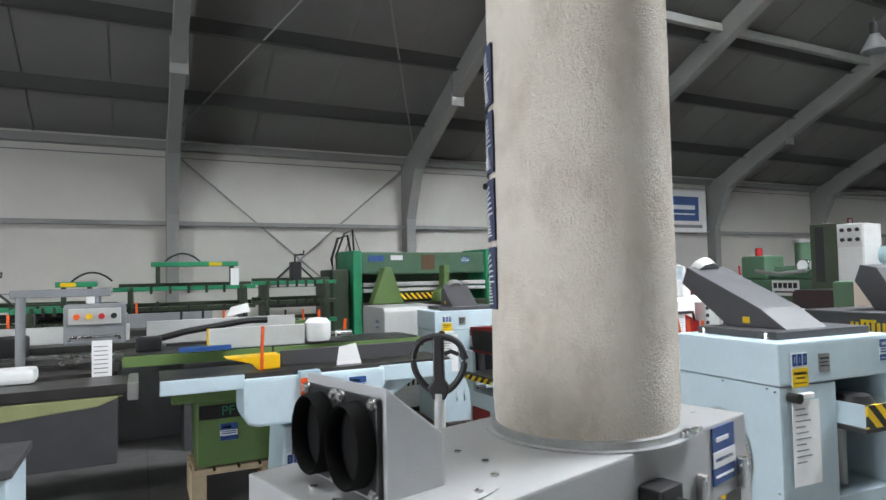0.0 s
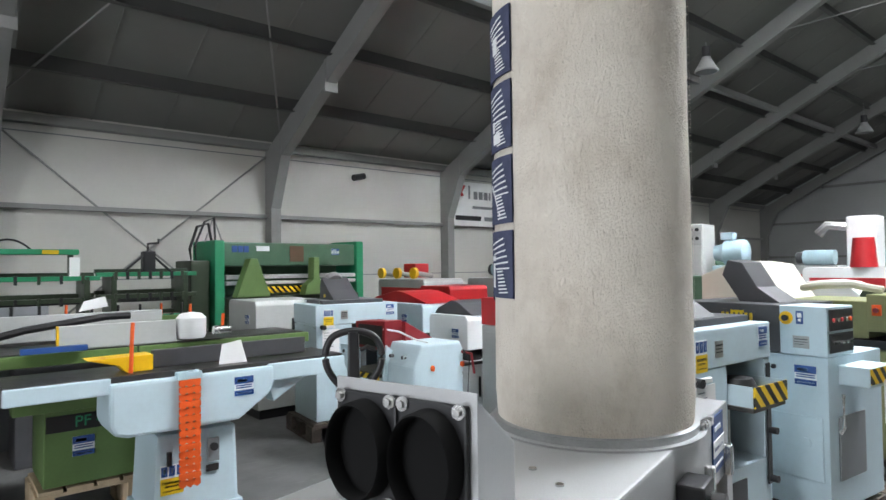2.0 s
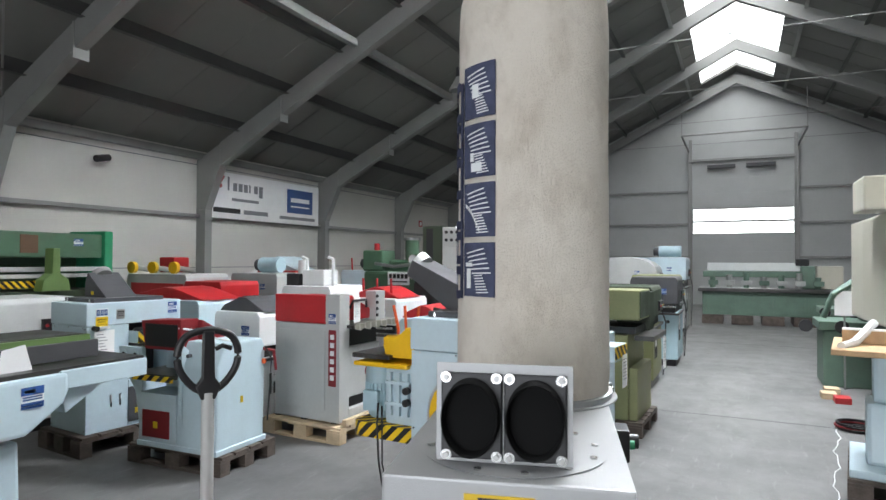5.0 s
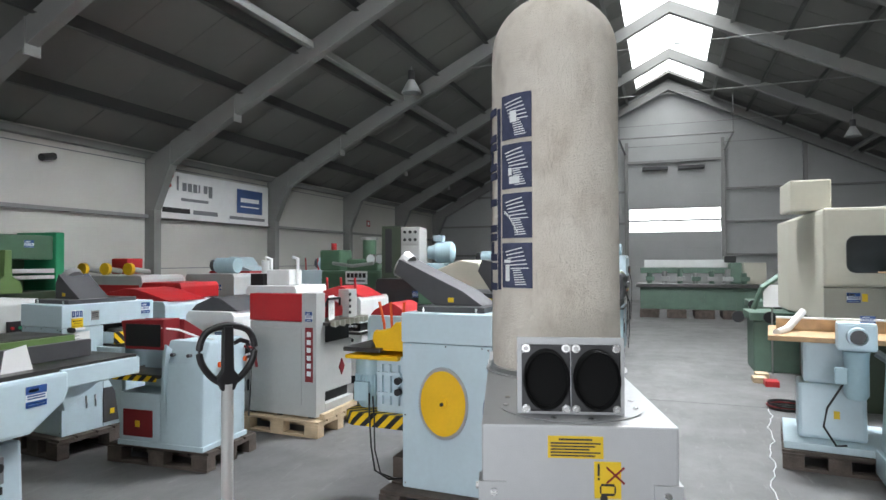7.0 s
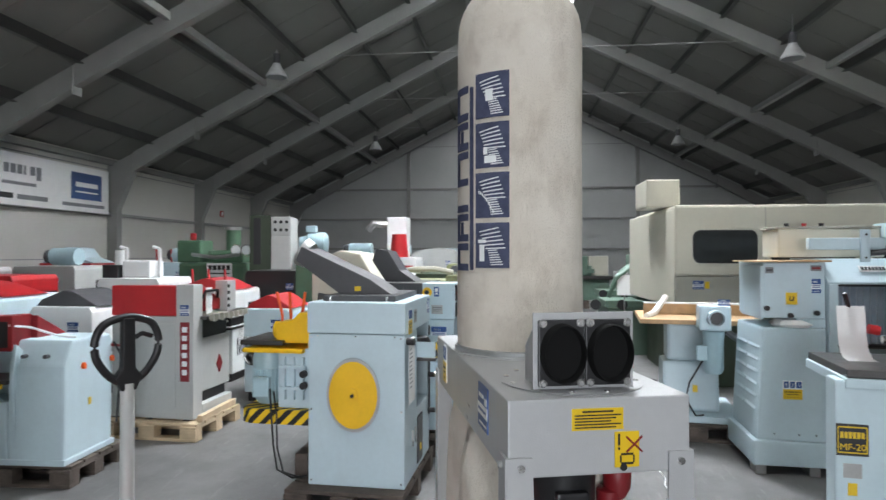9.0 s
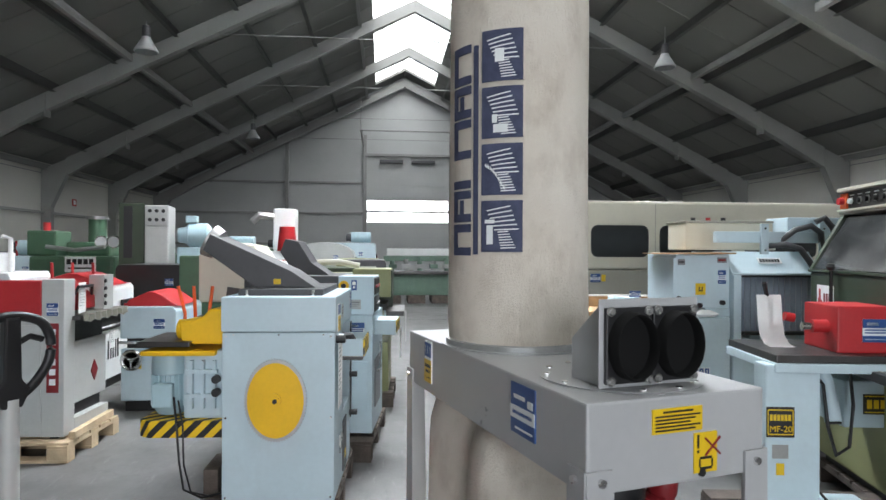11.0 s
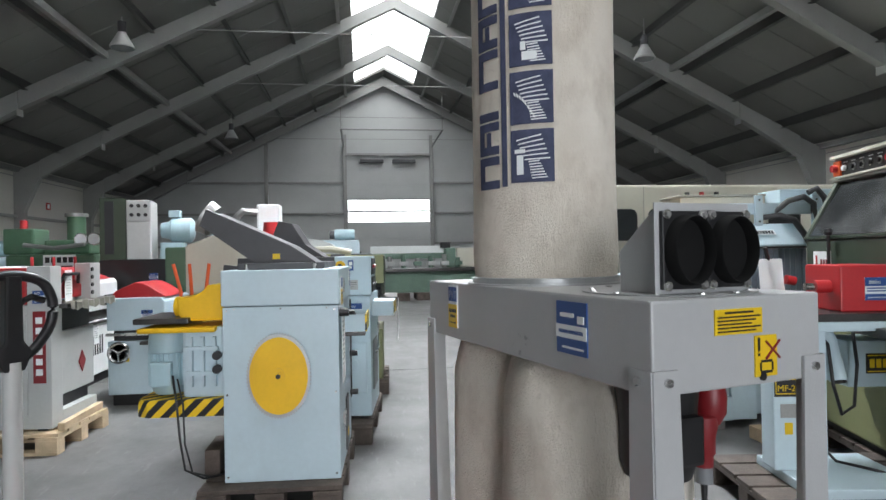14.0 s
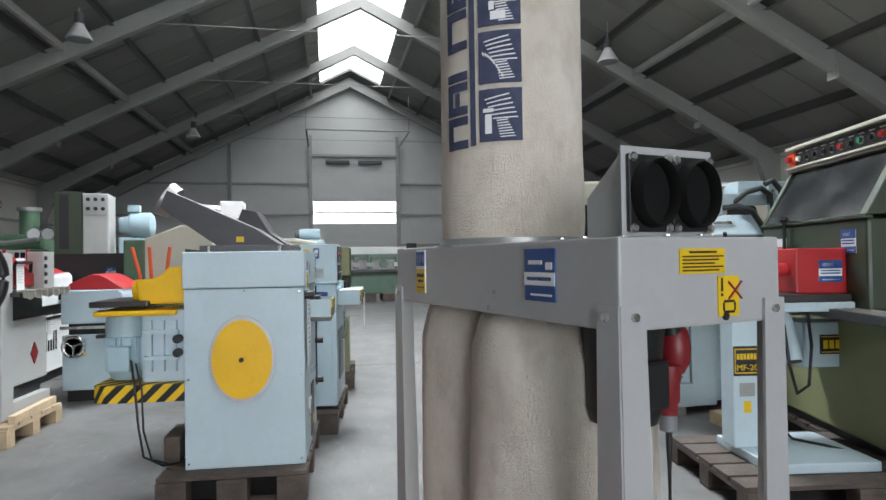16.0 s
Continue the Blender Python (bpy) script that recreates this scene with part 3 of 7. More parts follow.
# ---- the dust collector ----
def dust_collector():
    t = thing("dust_collector", 0.2195, 1.2235, 0, 14.7, "grey dust collector with a tall cream filter bag", "dust collector")
    L, Wd, T, Hh = 1.05, 0.205, 1.246, 0.165
    bx("housing", (0, -Wd, T - Hh), (L, Wd, T), HAMMER, t, 0.005, "grey hammertone sheet steel housing")
    for x0, x1, sx in ((-0.004, 0.085, 1), (L - 0.085, L + 0.004, -1)):
        for sy in (1, -1):
            y = sy * (Wd + 0.004)
            bm = bmnew()
            xo = x0 if sx > 0 else x1
            foot = -0.006 * sx
            # folded angle leg, wider towards the floor
            prism(bm, [(xo, T - 0.12), (xo + sx * 0.056, T - 0.12), (xo + sx * 0.082 + foot, 0), (xo + foot, 0)], "y", y - 0.003, y + 0.003)
            yi = y - sy * 0.056
            a, b = sorted((xo - 0.003, xo + 0.003))
            r = [bm.verts.new(p) for p in ((a, y, T - 0.12), (a, yi, T - 0.12), (a + foot, y - sy * 0.082, 0), (a + foot, y, 0), (b, y, T - 0.12), (b, yi, T - 0.12), (b + foot, y - sy * 0.082, 0), (b + foot, y, 0))]
            fs = [bm.faces.new([r[i] for i in f]) for f in ((0, 1, 2, 3), (7, 6, 5, 4), (0, 4, 5, 1), (1, 5, 6, 2), (2, 6, 7, 3), (3, 7, 4, 0))]
            bmesh.ops.recalc_face_normals(bm, faces=fs)
            leg = part("leg", bm, HAMMER, t, "folded grey steel leg")
            for dx in (0.03,):
                cy("bolt", (xo + sx * dx, y, T - 0.14), (xo + sx * dx, y + sy * 0.010, T - 0.14), 0.008, CHROME, leg, seg=8)
            cy("bolt", (xo, y - sy * 0.03, T - 0.14), (xo - sx * 0.01, y - sy * 0.03, T - 0.14), 0.008, CHROME, leg, seg=8)
    # filter bag, slightly uneven, with a domed top
    bz = T + 0.012
    prof = [(0.199, bz), (0.203, bz + 0.06), (0.201, bz + 0.3), (0.199, bz + 0.6), (0.200, bz + 0.95), (0.198, bz + 1.0)]
    prof += [(0.198 * math.cos(a), bz + 1.0 + 0.185 * math.sin(a)) for a in [math.pi / 2 * i / 12 for i in range(1, 12)]] + [(0.0005, bz + 1.186)]
    rings = []
    for (r0, z0), (r1, z1) in zip(prof, prof[1:]):
        n = max(1, int((z1 - z0) / 0.03))
        rings += [(r0 + (r1 - r0) * i / n, z0 + (z1 - z0) * i / n) for i in range(n)]
    rings.append(prof[-1])
    bm = lathe(bmnew(), rings, 96)
    for v in bm.verts:
        d = noise.noise(Vector((v.co.x * 5, v.co.y * 5, v.co.z * 3))) * 0.0022
        h = Vector((v.co.x, v.co.y, 0))
        if h.length > 0.02:
            v.co += h.normalized() * d
    bag = part("filter_bag", bm, FABRIC, t, "cream felted cloth filter bag", smooth=True)
    bag.location = (0.687, -0.012, 0)
    bag.rotation_euler = (0, 0, radians(-14.7))

    def patch(bm, a0, a1, z0, z1, r=0.2055, n=8):
        n = max(1, n)
        lo = [(r * math.cos(radians(a0 + (a1 - a0) * i / n)), r * math.sin(radians(a0 + (a1 - a0) * i / n))) for i in range(n + 1)]
        k = (r - 0.0035) / r
        rows = [[bm.verts.new((x * q, y * q, z)) for x, y in lo] for q, z in ((1, z0), (1, z1), (k, z1), (k, z0))]
        for u in range(4):
            for i in range(n):
                bm.faces.new((rows[u][i], rows[u][i + 1], rows[(u + 1) % 4][i + 1], rows[(u + 1) % 4][i]))

    def slant(bm, a0, z0, a1, z1, w, r=0.2063):
        """A thin printed line on the bag from (a0, z0) to (a1, z1)."""
        n = 4
        pr = []
        for i in range(n + 1):
            a, z = radians(a0 + (a1 - a0) * i / n), z0 + (z1 - z0) * i / n
            pr.append([bm.verts.new((q * math.cos(a), q * math.sin(a), z + s * w)) for q, s in ((r, 1), (r, -1), (r - 0.003, -1), (r - 0.003, 1))])
        for u, v in zip(pr, pr[1:]):
            for i in range(4):
                bm.faces.new((u[i], u[(i + 1) % 4], v[(i + 1) % 4], v[i]))

    # printed emblem: four navy squares, a stripe and a column of plain blocks
    for i in range(4):
        z0 = 1.512 + i * 0.1497
        bm = bmnew()
        patch(bm, 139.5, 171, z0, z0 + 0.135)
        sq = part("printed_square", bm, NAVY, bag, "navy printed square with pale lines")
        bm = bmnew()
        for j in range(6):
            slant(bm, 168 - j * 1.2, z0 + 0.060 + j * 0.012, 150 - j * 1.2, z0 + 0.088 + j * 0.010 - 0.03, 0.0016)
        for j in range(7):
            slant(bm, 166 - j * 0.9, z0 + 0.012 + j * 0.007, 155 - j * 0.4, z0 + 0.010 + j * 0.007, 0.0014)
        if i == 0:
            patch(bm, 144, 149, z0 + 0.02, z0 + 0.07, 0.2063, 3)
            patch(bm, 142.5, 150.5, z0 + 0.075, z0 + 0.085, 0.2063, 3)
        elif i == 1:
            for j in range(8):
                slant(bm, 158 - j * 2.0, z0 + 0.015 + 0.06 * math.sin(j / 8 * 1.6), 156.5 - j * 2.0, z0 + 0.022 + 0.06 * math.sin(j / 8 * 1.6), 0.004)
        elif i == 2:
            patch(bm, 149, 160, z0 + 0.014, z0 + 0.036, 0.2063, 4)
            patch(bm, 148, 152, z0 + 0.04, z0 + 0.062, 0.2063, 3)
        else:
            patch(bm, 150, 157, z0 + 0.05, z0 + 0.085, 0.2063, 3)
        part("print", bm, LABELWHITE, sq)
    bm = bmnew()
    patch(bm, 132, 136, 1.505, 2.064)
    part("printed_stripe", bm, NAVY, bag)
    zz = 1.502
    for h, n in ((0.085, 2), (0.085, 3), (0.075, 1), (0.105, 2), (0.085, 3), (0.105, 2)):
        bm = bmnew()
        patch(bm, 108, 129, zz, zz + 0.022)
        patch(bm, 108, 129, zz + h - 0.022, zz + h) if n > 1 else None
        patch(bm, 108, 113, zz + 0.02, zz + h - 0.02) if n != 1 else None
        patch(bm, 117, 121, zz + 0.02, zz + h * 0.7) if n == 3 else None
        part("printed_block", bm, NAVY, bag, "plain navy block of the printed column")
        zz += h + 0.006
    bm = bmnew()
    for i in range(60):
        z0 = bz + 0.05 + i * 0.0165
        patch(bm, 300.0, 301.6, z0, z0 + 0.0163, 0.2040, 1)
    part("seam", bm, FABRIC, bag, "stitched vertical seam")
    band = part("clamp_band", lathe(bmnew(), [(0.2, bz - 0.012), (0.208, bz - 0.012), (0.209, bz + 0.006), (0.2, bz + 0.008)], 64), GALV, t, "galvanised clamp band", smooth=True)
    band.location = (0.687, -0.012, 0)
    bx("clamp_latch", (0.72, -0.228, bz - 0.012), (0.80, -0.212, bz + 0.006), CHROME, t, 0.004)
    part("flange_ring", lathe(bmnew(), [(0.205, T), (0.222, T), (0.222, T + 0.004), (0.205, T + 0.004)], 48, (0.687, -0.012, 0)), HAMMER, t)

    # inlet box with a sloping back and two round black ports
    px, pw = 0.081, 0.1125
    part("inlet_box", prism(bmnew(), [(px, T), (px, T + 0.172), (px + 0.012, T + 0.172), (px + 0.122, T + 0.086), (px + 0.122, T)], "y", -pw + 0.0206, pw - 0.0034, 0.004), HAMMER, t, "grey inlet box with a sloping back")
    bx("inlet_plate", (px - 0.004, -pw + 0.0026, T + 0.004), (px - 0.001, pw + 0.0146, T + 0.176), HAMMER, t, 0.001)
    for sy in (1, -1):
        yc, zc = 0.0086 + sy * 0.055, T + 0.086
        bm = box(bmnew(), (px - 0.014, yc - 0.0535, zc - 0.074), (px - 0.004, yc + 0.0535, zc + 0.074), 0.003)
        fl = part("port_flange", bm, BLACK, t, "square black port flange")
        # rubber sleeve, closed by a disc that paints the unlit bore black
        bm = lathe(bmnew(), [(0.0005, -0.0165)] + [(0.0455, -0.0165), (0.0455, -0.041), (0.0475, -0.0445), (0.0495, -0.041), (0.0505, -0.012)], 40, (px - 0.0, yc, zc), "x")
        for v in bm.verts:
            v.co.z = zc + (v.co.z - zc) * 1.32
        part("port_sleeve", bm, RUBBERSHADE, fl, "black rubber port sleeve with a black disc for its shaded bore", smooth=True)
        for by in (-0.044, 0.044):
            for bz2 in (-0.067, 0.067):
                cy("bolt", (px - 0.014, yc + by, zc + bz2), (px - 0.018, yc + by, zc + bz2), 0.0095, CHROME, fl, seg=12)
                cy("bolt", (px - 0.018, yc + by, zc + bz2), (px - 0.0225, yc + by, zc + bz2), 0.0055, STEEL, fl, seg=6)
    part("swivel_ring", lathe(bmnew(), [(0.172, T), (0.175, T + 0.003), (0.170, T + 0.003)], 48, (0.19, 0.0, 0)), HAMMER, t)
    for i in range(12):
        a = 2 * math.pi * i / 12 + 0.2
        p = (0.19 + 0.155 * math.cos(a), 0.155 * math.sin(a), T)
        cy("bolt", p, (p[0], p[1], T + 0.006), 0.007, CHROME, t, seg=8)
    # labels
    sticker(t, (0, 0.008, T - 0.045), "-x", 0.115, 0.046, LABELYELLOW, [(0.2, 0.82, 0.8, 0.9, BLACK)] + [(0.05, 0.66 - 0.14 * i, 0.95 - 0.1 * (i % 3), 0.72 - 0.14 * i, BLACK) for i in range(5)], "warning_label", "yellow printed warning sticker")
    w = sticker(t, (0, -0.058, T - 0.112), "-x", 0.055, 0.076, LABELYELLOW, [(0.12, 0.62, 0.2, 0.95, BLACK), (0.12, 0.5, 0.2, 0.57, BLACK), (0.25, 0.08, 0.75, 0.14, BLACK), (0.25, 0.34, 0.75, 0.40, BLACK), (0.2, 0.14, 0.26, 0.34, BLACK), (0.74, 0.14, 0.8, 0.34, BLACK)], "warning_label", "yellow sticker with a red cross")
    for s in (1, -1):
        part("print", tube(bmnew(), [(-0.004, -0.074 - s * 0.018, T - 0.118), (-0.004, -0.074 + s * 0.018, T - 0.085)], 0.0022, 5), DARKRED, w)
    cy("grommet", (0, -0.05, T - 0.15), (-0.004, -0.05, T - 0.15), 0.008, BLACK, t)
    sticker(t, (0.62, Wd, T - 0.07), "+y", 0.108, 0.108, BLUE, [(0.0, 0.30, 1.0, 0.55, LABELWHITE), (0.15, 0.70, 0.6, 0.78, LABELWHITE), (0.1, 0.39, 0.9, 0.46, BLUE), (0.72, 0.6, 0.92, 0.74, LABELWHITE), (0.2, 0.1, 0.9, 0.14, LABELWHITE)], "dealer_label", "blue and white dealer sticker").location = (-0.385, 0, 0)
    warning_label(t, (0.85, Wd, T - 0.07), "+y", 0.062, 0.125)
    sticker(t, (0.93, -Wd, T - 0.07), "-y", 0.105, 0.125, BLUE, [(0.0, 0.30, 1.0, 0.58, LABELWHITE), (0.15, 0.74, 0.7, 0.82, LABELWHITE), (0.1, 0.40, 0.9, 0.46, BLUE), (0.1, 0.12, 0.9, 0.16, LABELWHITE)], "dealer_label", "blue and white dealer sticker")
    # switch and hooks on the long side
    sw = bx("switch_box", (0.58, -Wd - 0.05, T - 0.14), (0.66, -Wd, T - 0.06), BLACK, t, 0.006, "black motor switch with a green button")
    cy("green_button", (0.60, -Wd - 0.05, T - 0.1), (0.60, -Wd - 0.062, T - 0.1), 0.011, BRIGHTGREEN, sw)
    cy("switch_knob", (0.635, -Wd - 0.05, T - 0.1), (0.635, -Wd - 0.075, T - 0.1), 0.018, BLACK, sw)
    for x in (0.80, 0.99):
        bx("spring_catch", (x, -Wd - 0.02, T - 0.16), (x + 0.022, -Wd, T - 0.09), CHROME, t, 0.004)
    # collecting bags below
    for x0, r in ((0.45, 0.232), (0.82, 0.205)):
        prof = [(0.02, 1.095), (r * 0.72, 1.092), (r * 0.9, 1.06), (r, 0.98), (r * 1.02, 0.7), (r * 0.98, 0.4), (r, 0.24), (r * 0.85, 0.18), (0.02, 0.17)][::-1]
        rr = []
        for (a, z0), (b, z1) in zip(prof, prof[1:]):
            n = max(1, int(abs(z1 - z0) / 0.025))
            rr += [(a + (b - a) * i / n, z0 + (z1 - z0) * i / n) for i in range(n)]
        bm = lathe(bmnew(), rr + [prof[-1]], 64)
        for v in bm.verts:
            k = noise.noise(Vector((v.co.x * 6 + x0, v.co.y * 6, v.co.z * 2.2))) * 0.014 + noise.noise(Vector((v.co.x * 18, v.co.y * 18 + x0, v.co.z * 5))) * 0.006
            v.co.x *= 1 + k / 0.2
            v.co.y *= (1 + k / 0.2) * 0.97
        b = part("chip_bag", bm, FABRIC, t, "limp cream cloth chip bag", smooth=True)
        b.location = (x0, 0.0, 0)
    # motor under the fan end, with its red plug and cable
    part("motor", lathe(bmnew(), [(0.02, 0.85), (0.070, 0.86), (0.080, 0.89), (0.082, 1.0), (0.086, 1.04), (0.090, T - Hh)], 32, (0.21, 0.015, 0)), BLACK, t, "black motor under the housing", smooth=True)
    bx("motor_box", (0.11, -0.02, 0.90), (0.135, 0.06, 1.0), BLACK, t, 0.008)
    bm = lathe(bmnew(), [(0.005, 0.86), (0.020, 0.86), (0.021, 0.885), (0.025, 0.89), (0.026, 0.93), (0.030, 0.945), (0.030, 0.97), (0.024, 0.975), (0.005, 0.976)], 20, (0.20, -0.104, 0))
    lathe(bm, [(0.005, 0.945), (0.020, 0.95), (0.033, 0.975), (0.035, 1.01), (0.030, 1.04), (0.022, 1.055), (0.005, 1.06)], 20, (0.20, -0.126, 0))
    plug = part("plug", bm, DARKRED, t, "red industrial plug", smooth=True)
    cy("plug_socket", (0.20, -0.116, 1.04), (0.20, -0.106, T - Hh + 0.002), 0.026, BLACK, plug)
    cy("cable_gland", (0.20, -0.104, 0.825), (0.20, -0.104, 0.868), 0.019, MIDGREY, plug)
    part("cable", tube(bmnew(), [(0.20, -0.104, 0.83), (0.20, -0.104, 0.5), (0.20, -0.11, 0.3), (0.19, -0.08, 0.1), (0.12, -0.02, 0.012), (0.3, 0.02, 0.012)], 0.008), BLACK, plug, "black rubber cable")
    return t


dust_collector()

# ---- machines beside the aisle ----
def hood(parent, x0, x1, y0, y1, z, rise, lean, dark=None):
    """A sheet-steel suction hood: a flat frame, a sloping duct and a round collar."""
    dark = dark or DARKGREY
    h = bx("hood_frame", (x0, y0, z), (x1, y1, z + 0.035), dark, parent, 0.004, "dark grey suction hood frame")
    xa, xb = x0 + 0.14, x1 - 0.22
    pts = [(y0 + 0.06, z + 0.035), (y1 - 0.06, z + 0.035), (y1 + lean, z + rise - 0.09), (y1 + lean - 0.04, z + rise), (y0 + 0.2, z + 0.13)]
    part("duct", prism(bmnew(), pts, "x", xa, xb, 0.004), dark, h, "sloping dark grey duct")
    c = Vector(((xa + xb) / 2, y1 + lean - 0.025, z + rise - 0.05))
    n = Vector((0, 0.8, 0.45)).normalized()
    part("collar", cyl(bmnew(), c - n * 0.02, c + n * 0.035, 0.09, 0.10, 24), STEEL, h, "round steel collar", smooth=True)
    sticker(h, (xa + 0.0, (y0 + y1) / 2 + 0.05, z + 0.07), "-x", 0.04, 0.03, LABELYELLOW)
    for yy in (y0 + 0.05, y1 - 0.05):
        for xx in (x0 - 0.008, x1 + 0.008):
            cy("bolt", (xx, yy, z), (xx, yy, z + 0.03), 0.009, CHROME, h, seg=8)
    return h


def thicknesser(x, y, rz, label, disc=False, z0=0.165, top=1.264, w=0.595, d=0.79):
    t = thing("thickness_planer", x, y, 0, rz, label, "planing machine", "pale blue thickness planers")
    zb = top - 0.19
    body = bx("body", (0, 0, z0), (0.36, w, zb), PALE, t, 0.006, "pale blue enamelled sheet steel body")
    bx("body_base", (0.361, 0, z0), (d, w, 0.56), PALE, t, 0.005)
    bx("rear_post", (d - 0.06, 0, 0.561), (d, w, zb), PALE, t, 0.004)
    bx("inner_wall", (0.361, 0.30, 0.561), (d - 0.061, 0.33, zb), DARKGREY, t, 0.002, "dark inner wall of the feed opening")
    bx("top_casing", (-0.006, -0.006, zb + 0.004), (d + 0.006, w + 0.006, top), PALE, t, 0.008, "pale blue top casing")
    bx("feed_table", (0.37, -0.12, 0.86), (0.70, 0.29, 0.88), IRON, t, 0.004, "feed table with a hazard strip")
    tr = bx("tray", (0.37, -0.13, 0.885), (0.70, -0.12, 0.985), HAZARD, t, 0.001, "yellow and black striped tray front")
    bx("tray_side", (0.37, -0.12, 0.885), (0.375, 0.25, 0.985), PALE, t, 0.001)
    bx("tray_side", (0.695, -0.12, 0.885), (0.70, 0.25, 0.985), PALE, t, 0.001)
    part("work_glove", lathe(bmnew(), [(0.005, 0.90), (0.05, 0.90), (0.09, 0.96), (0.07, 1.0), (0.005, 1.01)], 14, (0.5, 0.02, 0)), BLACK, t, "black cover in the tray", smooth=True)
    part("spindle", cyl(bmnew(), (0.53, 0.12, 0.561), (0.53, 0.12, 0.86), 0.035), STEEL, t, smooth=True)
    bx("side_cover", (0.36, -0.008, 0.20), (0.52, -0.0, 0.50), DARKGREY, t, 0.003, "dark cover plate")
    sticker(t, (0.44, -0.008, 0.29), "-y", 0.04, 0.045, LABELYELLOW)
    for xx in (0.20, 0.28):
        bx("hinge", (xx, -0.012, 0.36), (xx + 0.012, 0, 0.46), CHROME, t, 0.003)
    for zz in (0.45, 0.70, 0.90):
        part("handle", cyl(bmnew(), (d - 0.03, -0.05, zz), (d - 0.03, 0, zz), 0.018), BLACK, t, "black handle", smooth=True)
    bx("control_strip", (d - 0.052, -0.012, 0.42), (d - 0.012, -0.004, 1.05), BLACK, t, 0.003)
    warning_label(t, (0.12, -0.006, top - 0.12), "-y", 0.10, 0.15)
    sticker(t, (0.28, -0.006, top - 0.10), "-y", 0.07, 0.08, STEEL, ((0.1, 0.7, 0.9, 0.8, BLACK), (0.1, 0.5, 0.8, 0.56, BLACK), (0.1, 0.3, 0.9, 0.36, BLACK)), "rating_plate", "steel rating plate")
    dealer_label(t, (d - 0.08, -0.006, top - 0.07), "-y", 0.09, 0.1)
    pp = sticker(t, (0.14, -0.012, 0.83), "-y", 0.17, 0.36, PAPER, [(0.1, 0.9 - i * 0.07, 0.45 + 0.1 * (i % 3), 0.915 - i * 0.07, MIDGREY) for i in range(10)], "price_sheet", "printed paper sheet hung on a knob")
    cy("knob", (0.06, -0.05, 1.03), (0.06, 0, 1.03), 0.022, BLACK, t)
    bx("paper_clip", (0.07, -0.03, 1.02), (0.18, -0.005, 1.045), WHITE, t, 0.006)
    for yy in (0.02, w - 0.02):
        for zz in (z0 + 0.03, 0.62, zb - 0.02):
            cy("bolt", (0, yy, zz), (-0.005, yy, zz), 0.006, CHROME, t, seg=8)
    for i in range(3):
        cy("bolt", (0, w * (0.1 + 0.4 * i), zb - 0.012), (-0.004, w * (0.1 + 0.4 * i), zb - 0.012), 0.005, CHROME, t, seg=8)
    if disc:
        yc, zc = 0.308, 0.716
        bm = bmnew()
        n = 72
        prof = [(0.0005, -0.034), (0.03, -0.034), (0.03, -0.026), (0.149, -0.026), (0.149, -0.0005)]
        lathe(bm, prof, 48, (0, yc, zc), "x")
        for v in bm.verts:
            v.co.z = zc + (v.co.z - zc) * 1.34
        wheel = part("saw_disc", bm, YELLOW, t, "yellow painted disc with a toothed steel rim", smooth=True)
        bm = bmnew()
        vs = []
        for i in range(n * 2):
            a = math.pi * i / n
            r = 0.167 if i % 2 else 0.159
            vs.append((yc + r * math.cos(a), zc + 1.34 * r * math.sin(a)))
        prism(bm, vs, "x", -0.024, -0.014)
        part("toothed_rim", bm, GALV, wheel, "toothed steel rim")
        part("hub_flange", cyl(bmnew(), (-0.034, yc, zc), (-0.040, yc, zc), 0.022, seg=20), YELLOW, wheel, smooth=True)
        part("hub", cyl(bmnew(), (-0.040, yc, zc), (-0.050, yc, zc), 0.013, seg=6), BLACK, wheel, smooth=True)
    hood(t, 0.10, 0.74, 0.08, 0.54, top, 0.34 if disc else 0.25, 0.24 if disc else -0.06)
    return t


A = thicknesser(2.452, 2.033, -3, "pale blue thickness planer with a yellow disc, on a dark pallet", disc=True)
pallet(2.86, 2.36, -3, 1.0, 0.72, label="dark weathered pallet under the planer", h=0.163)


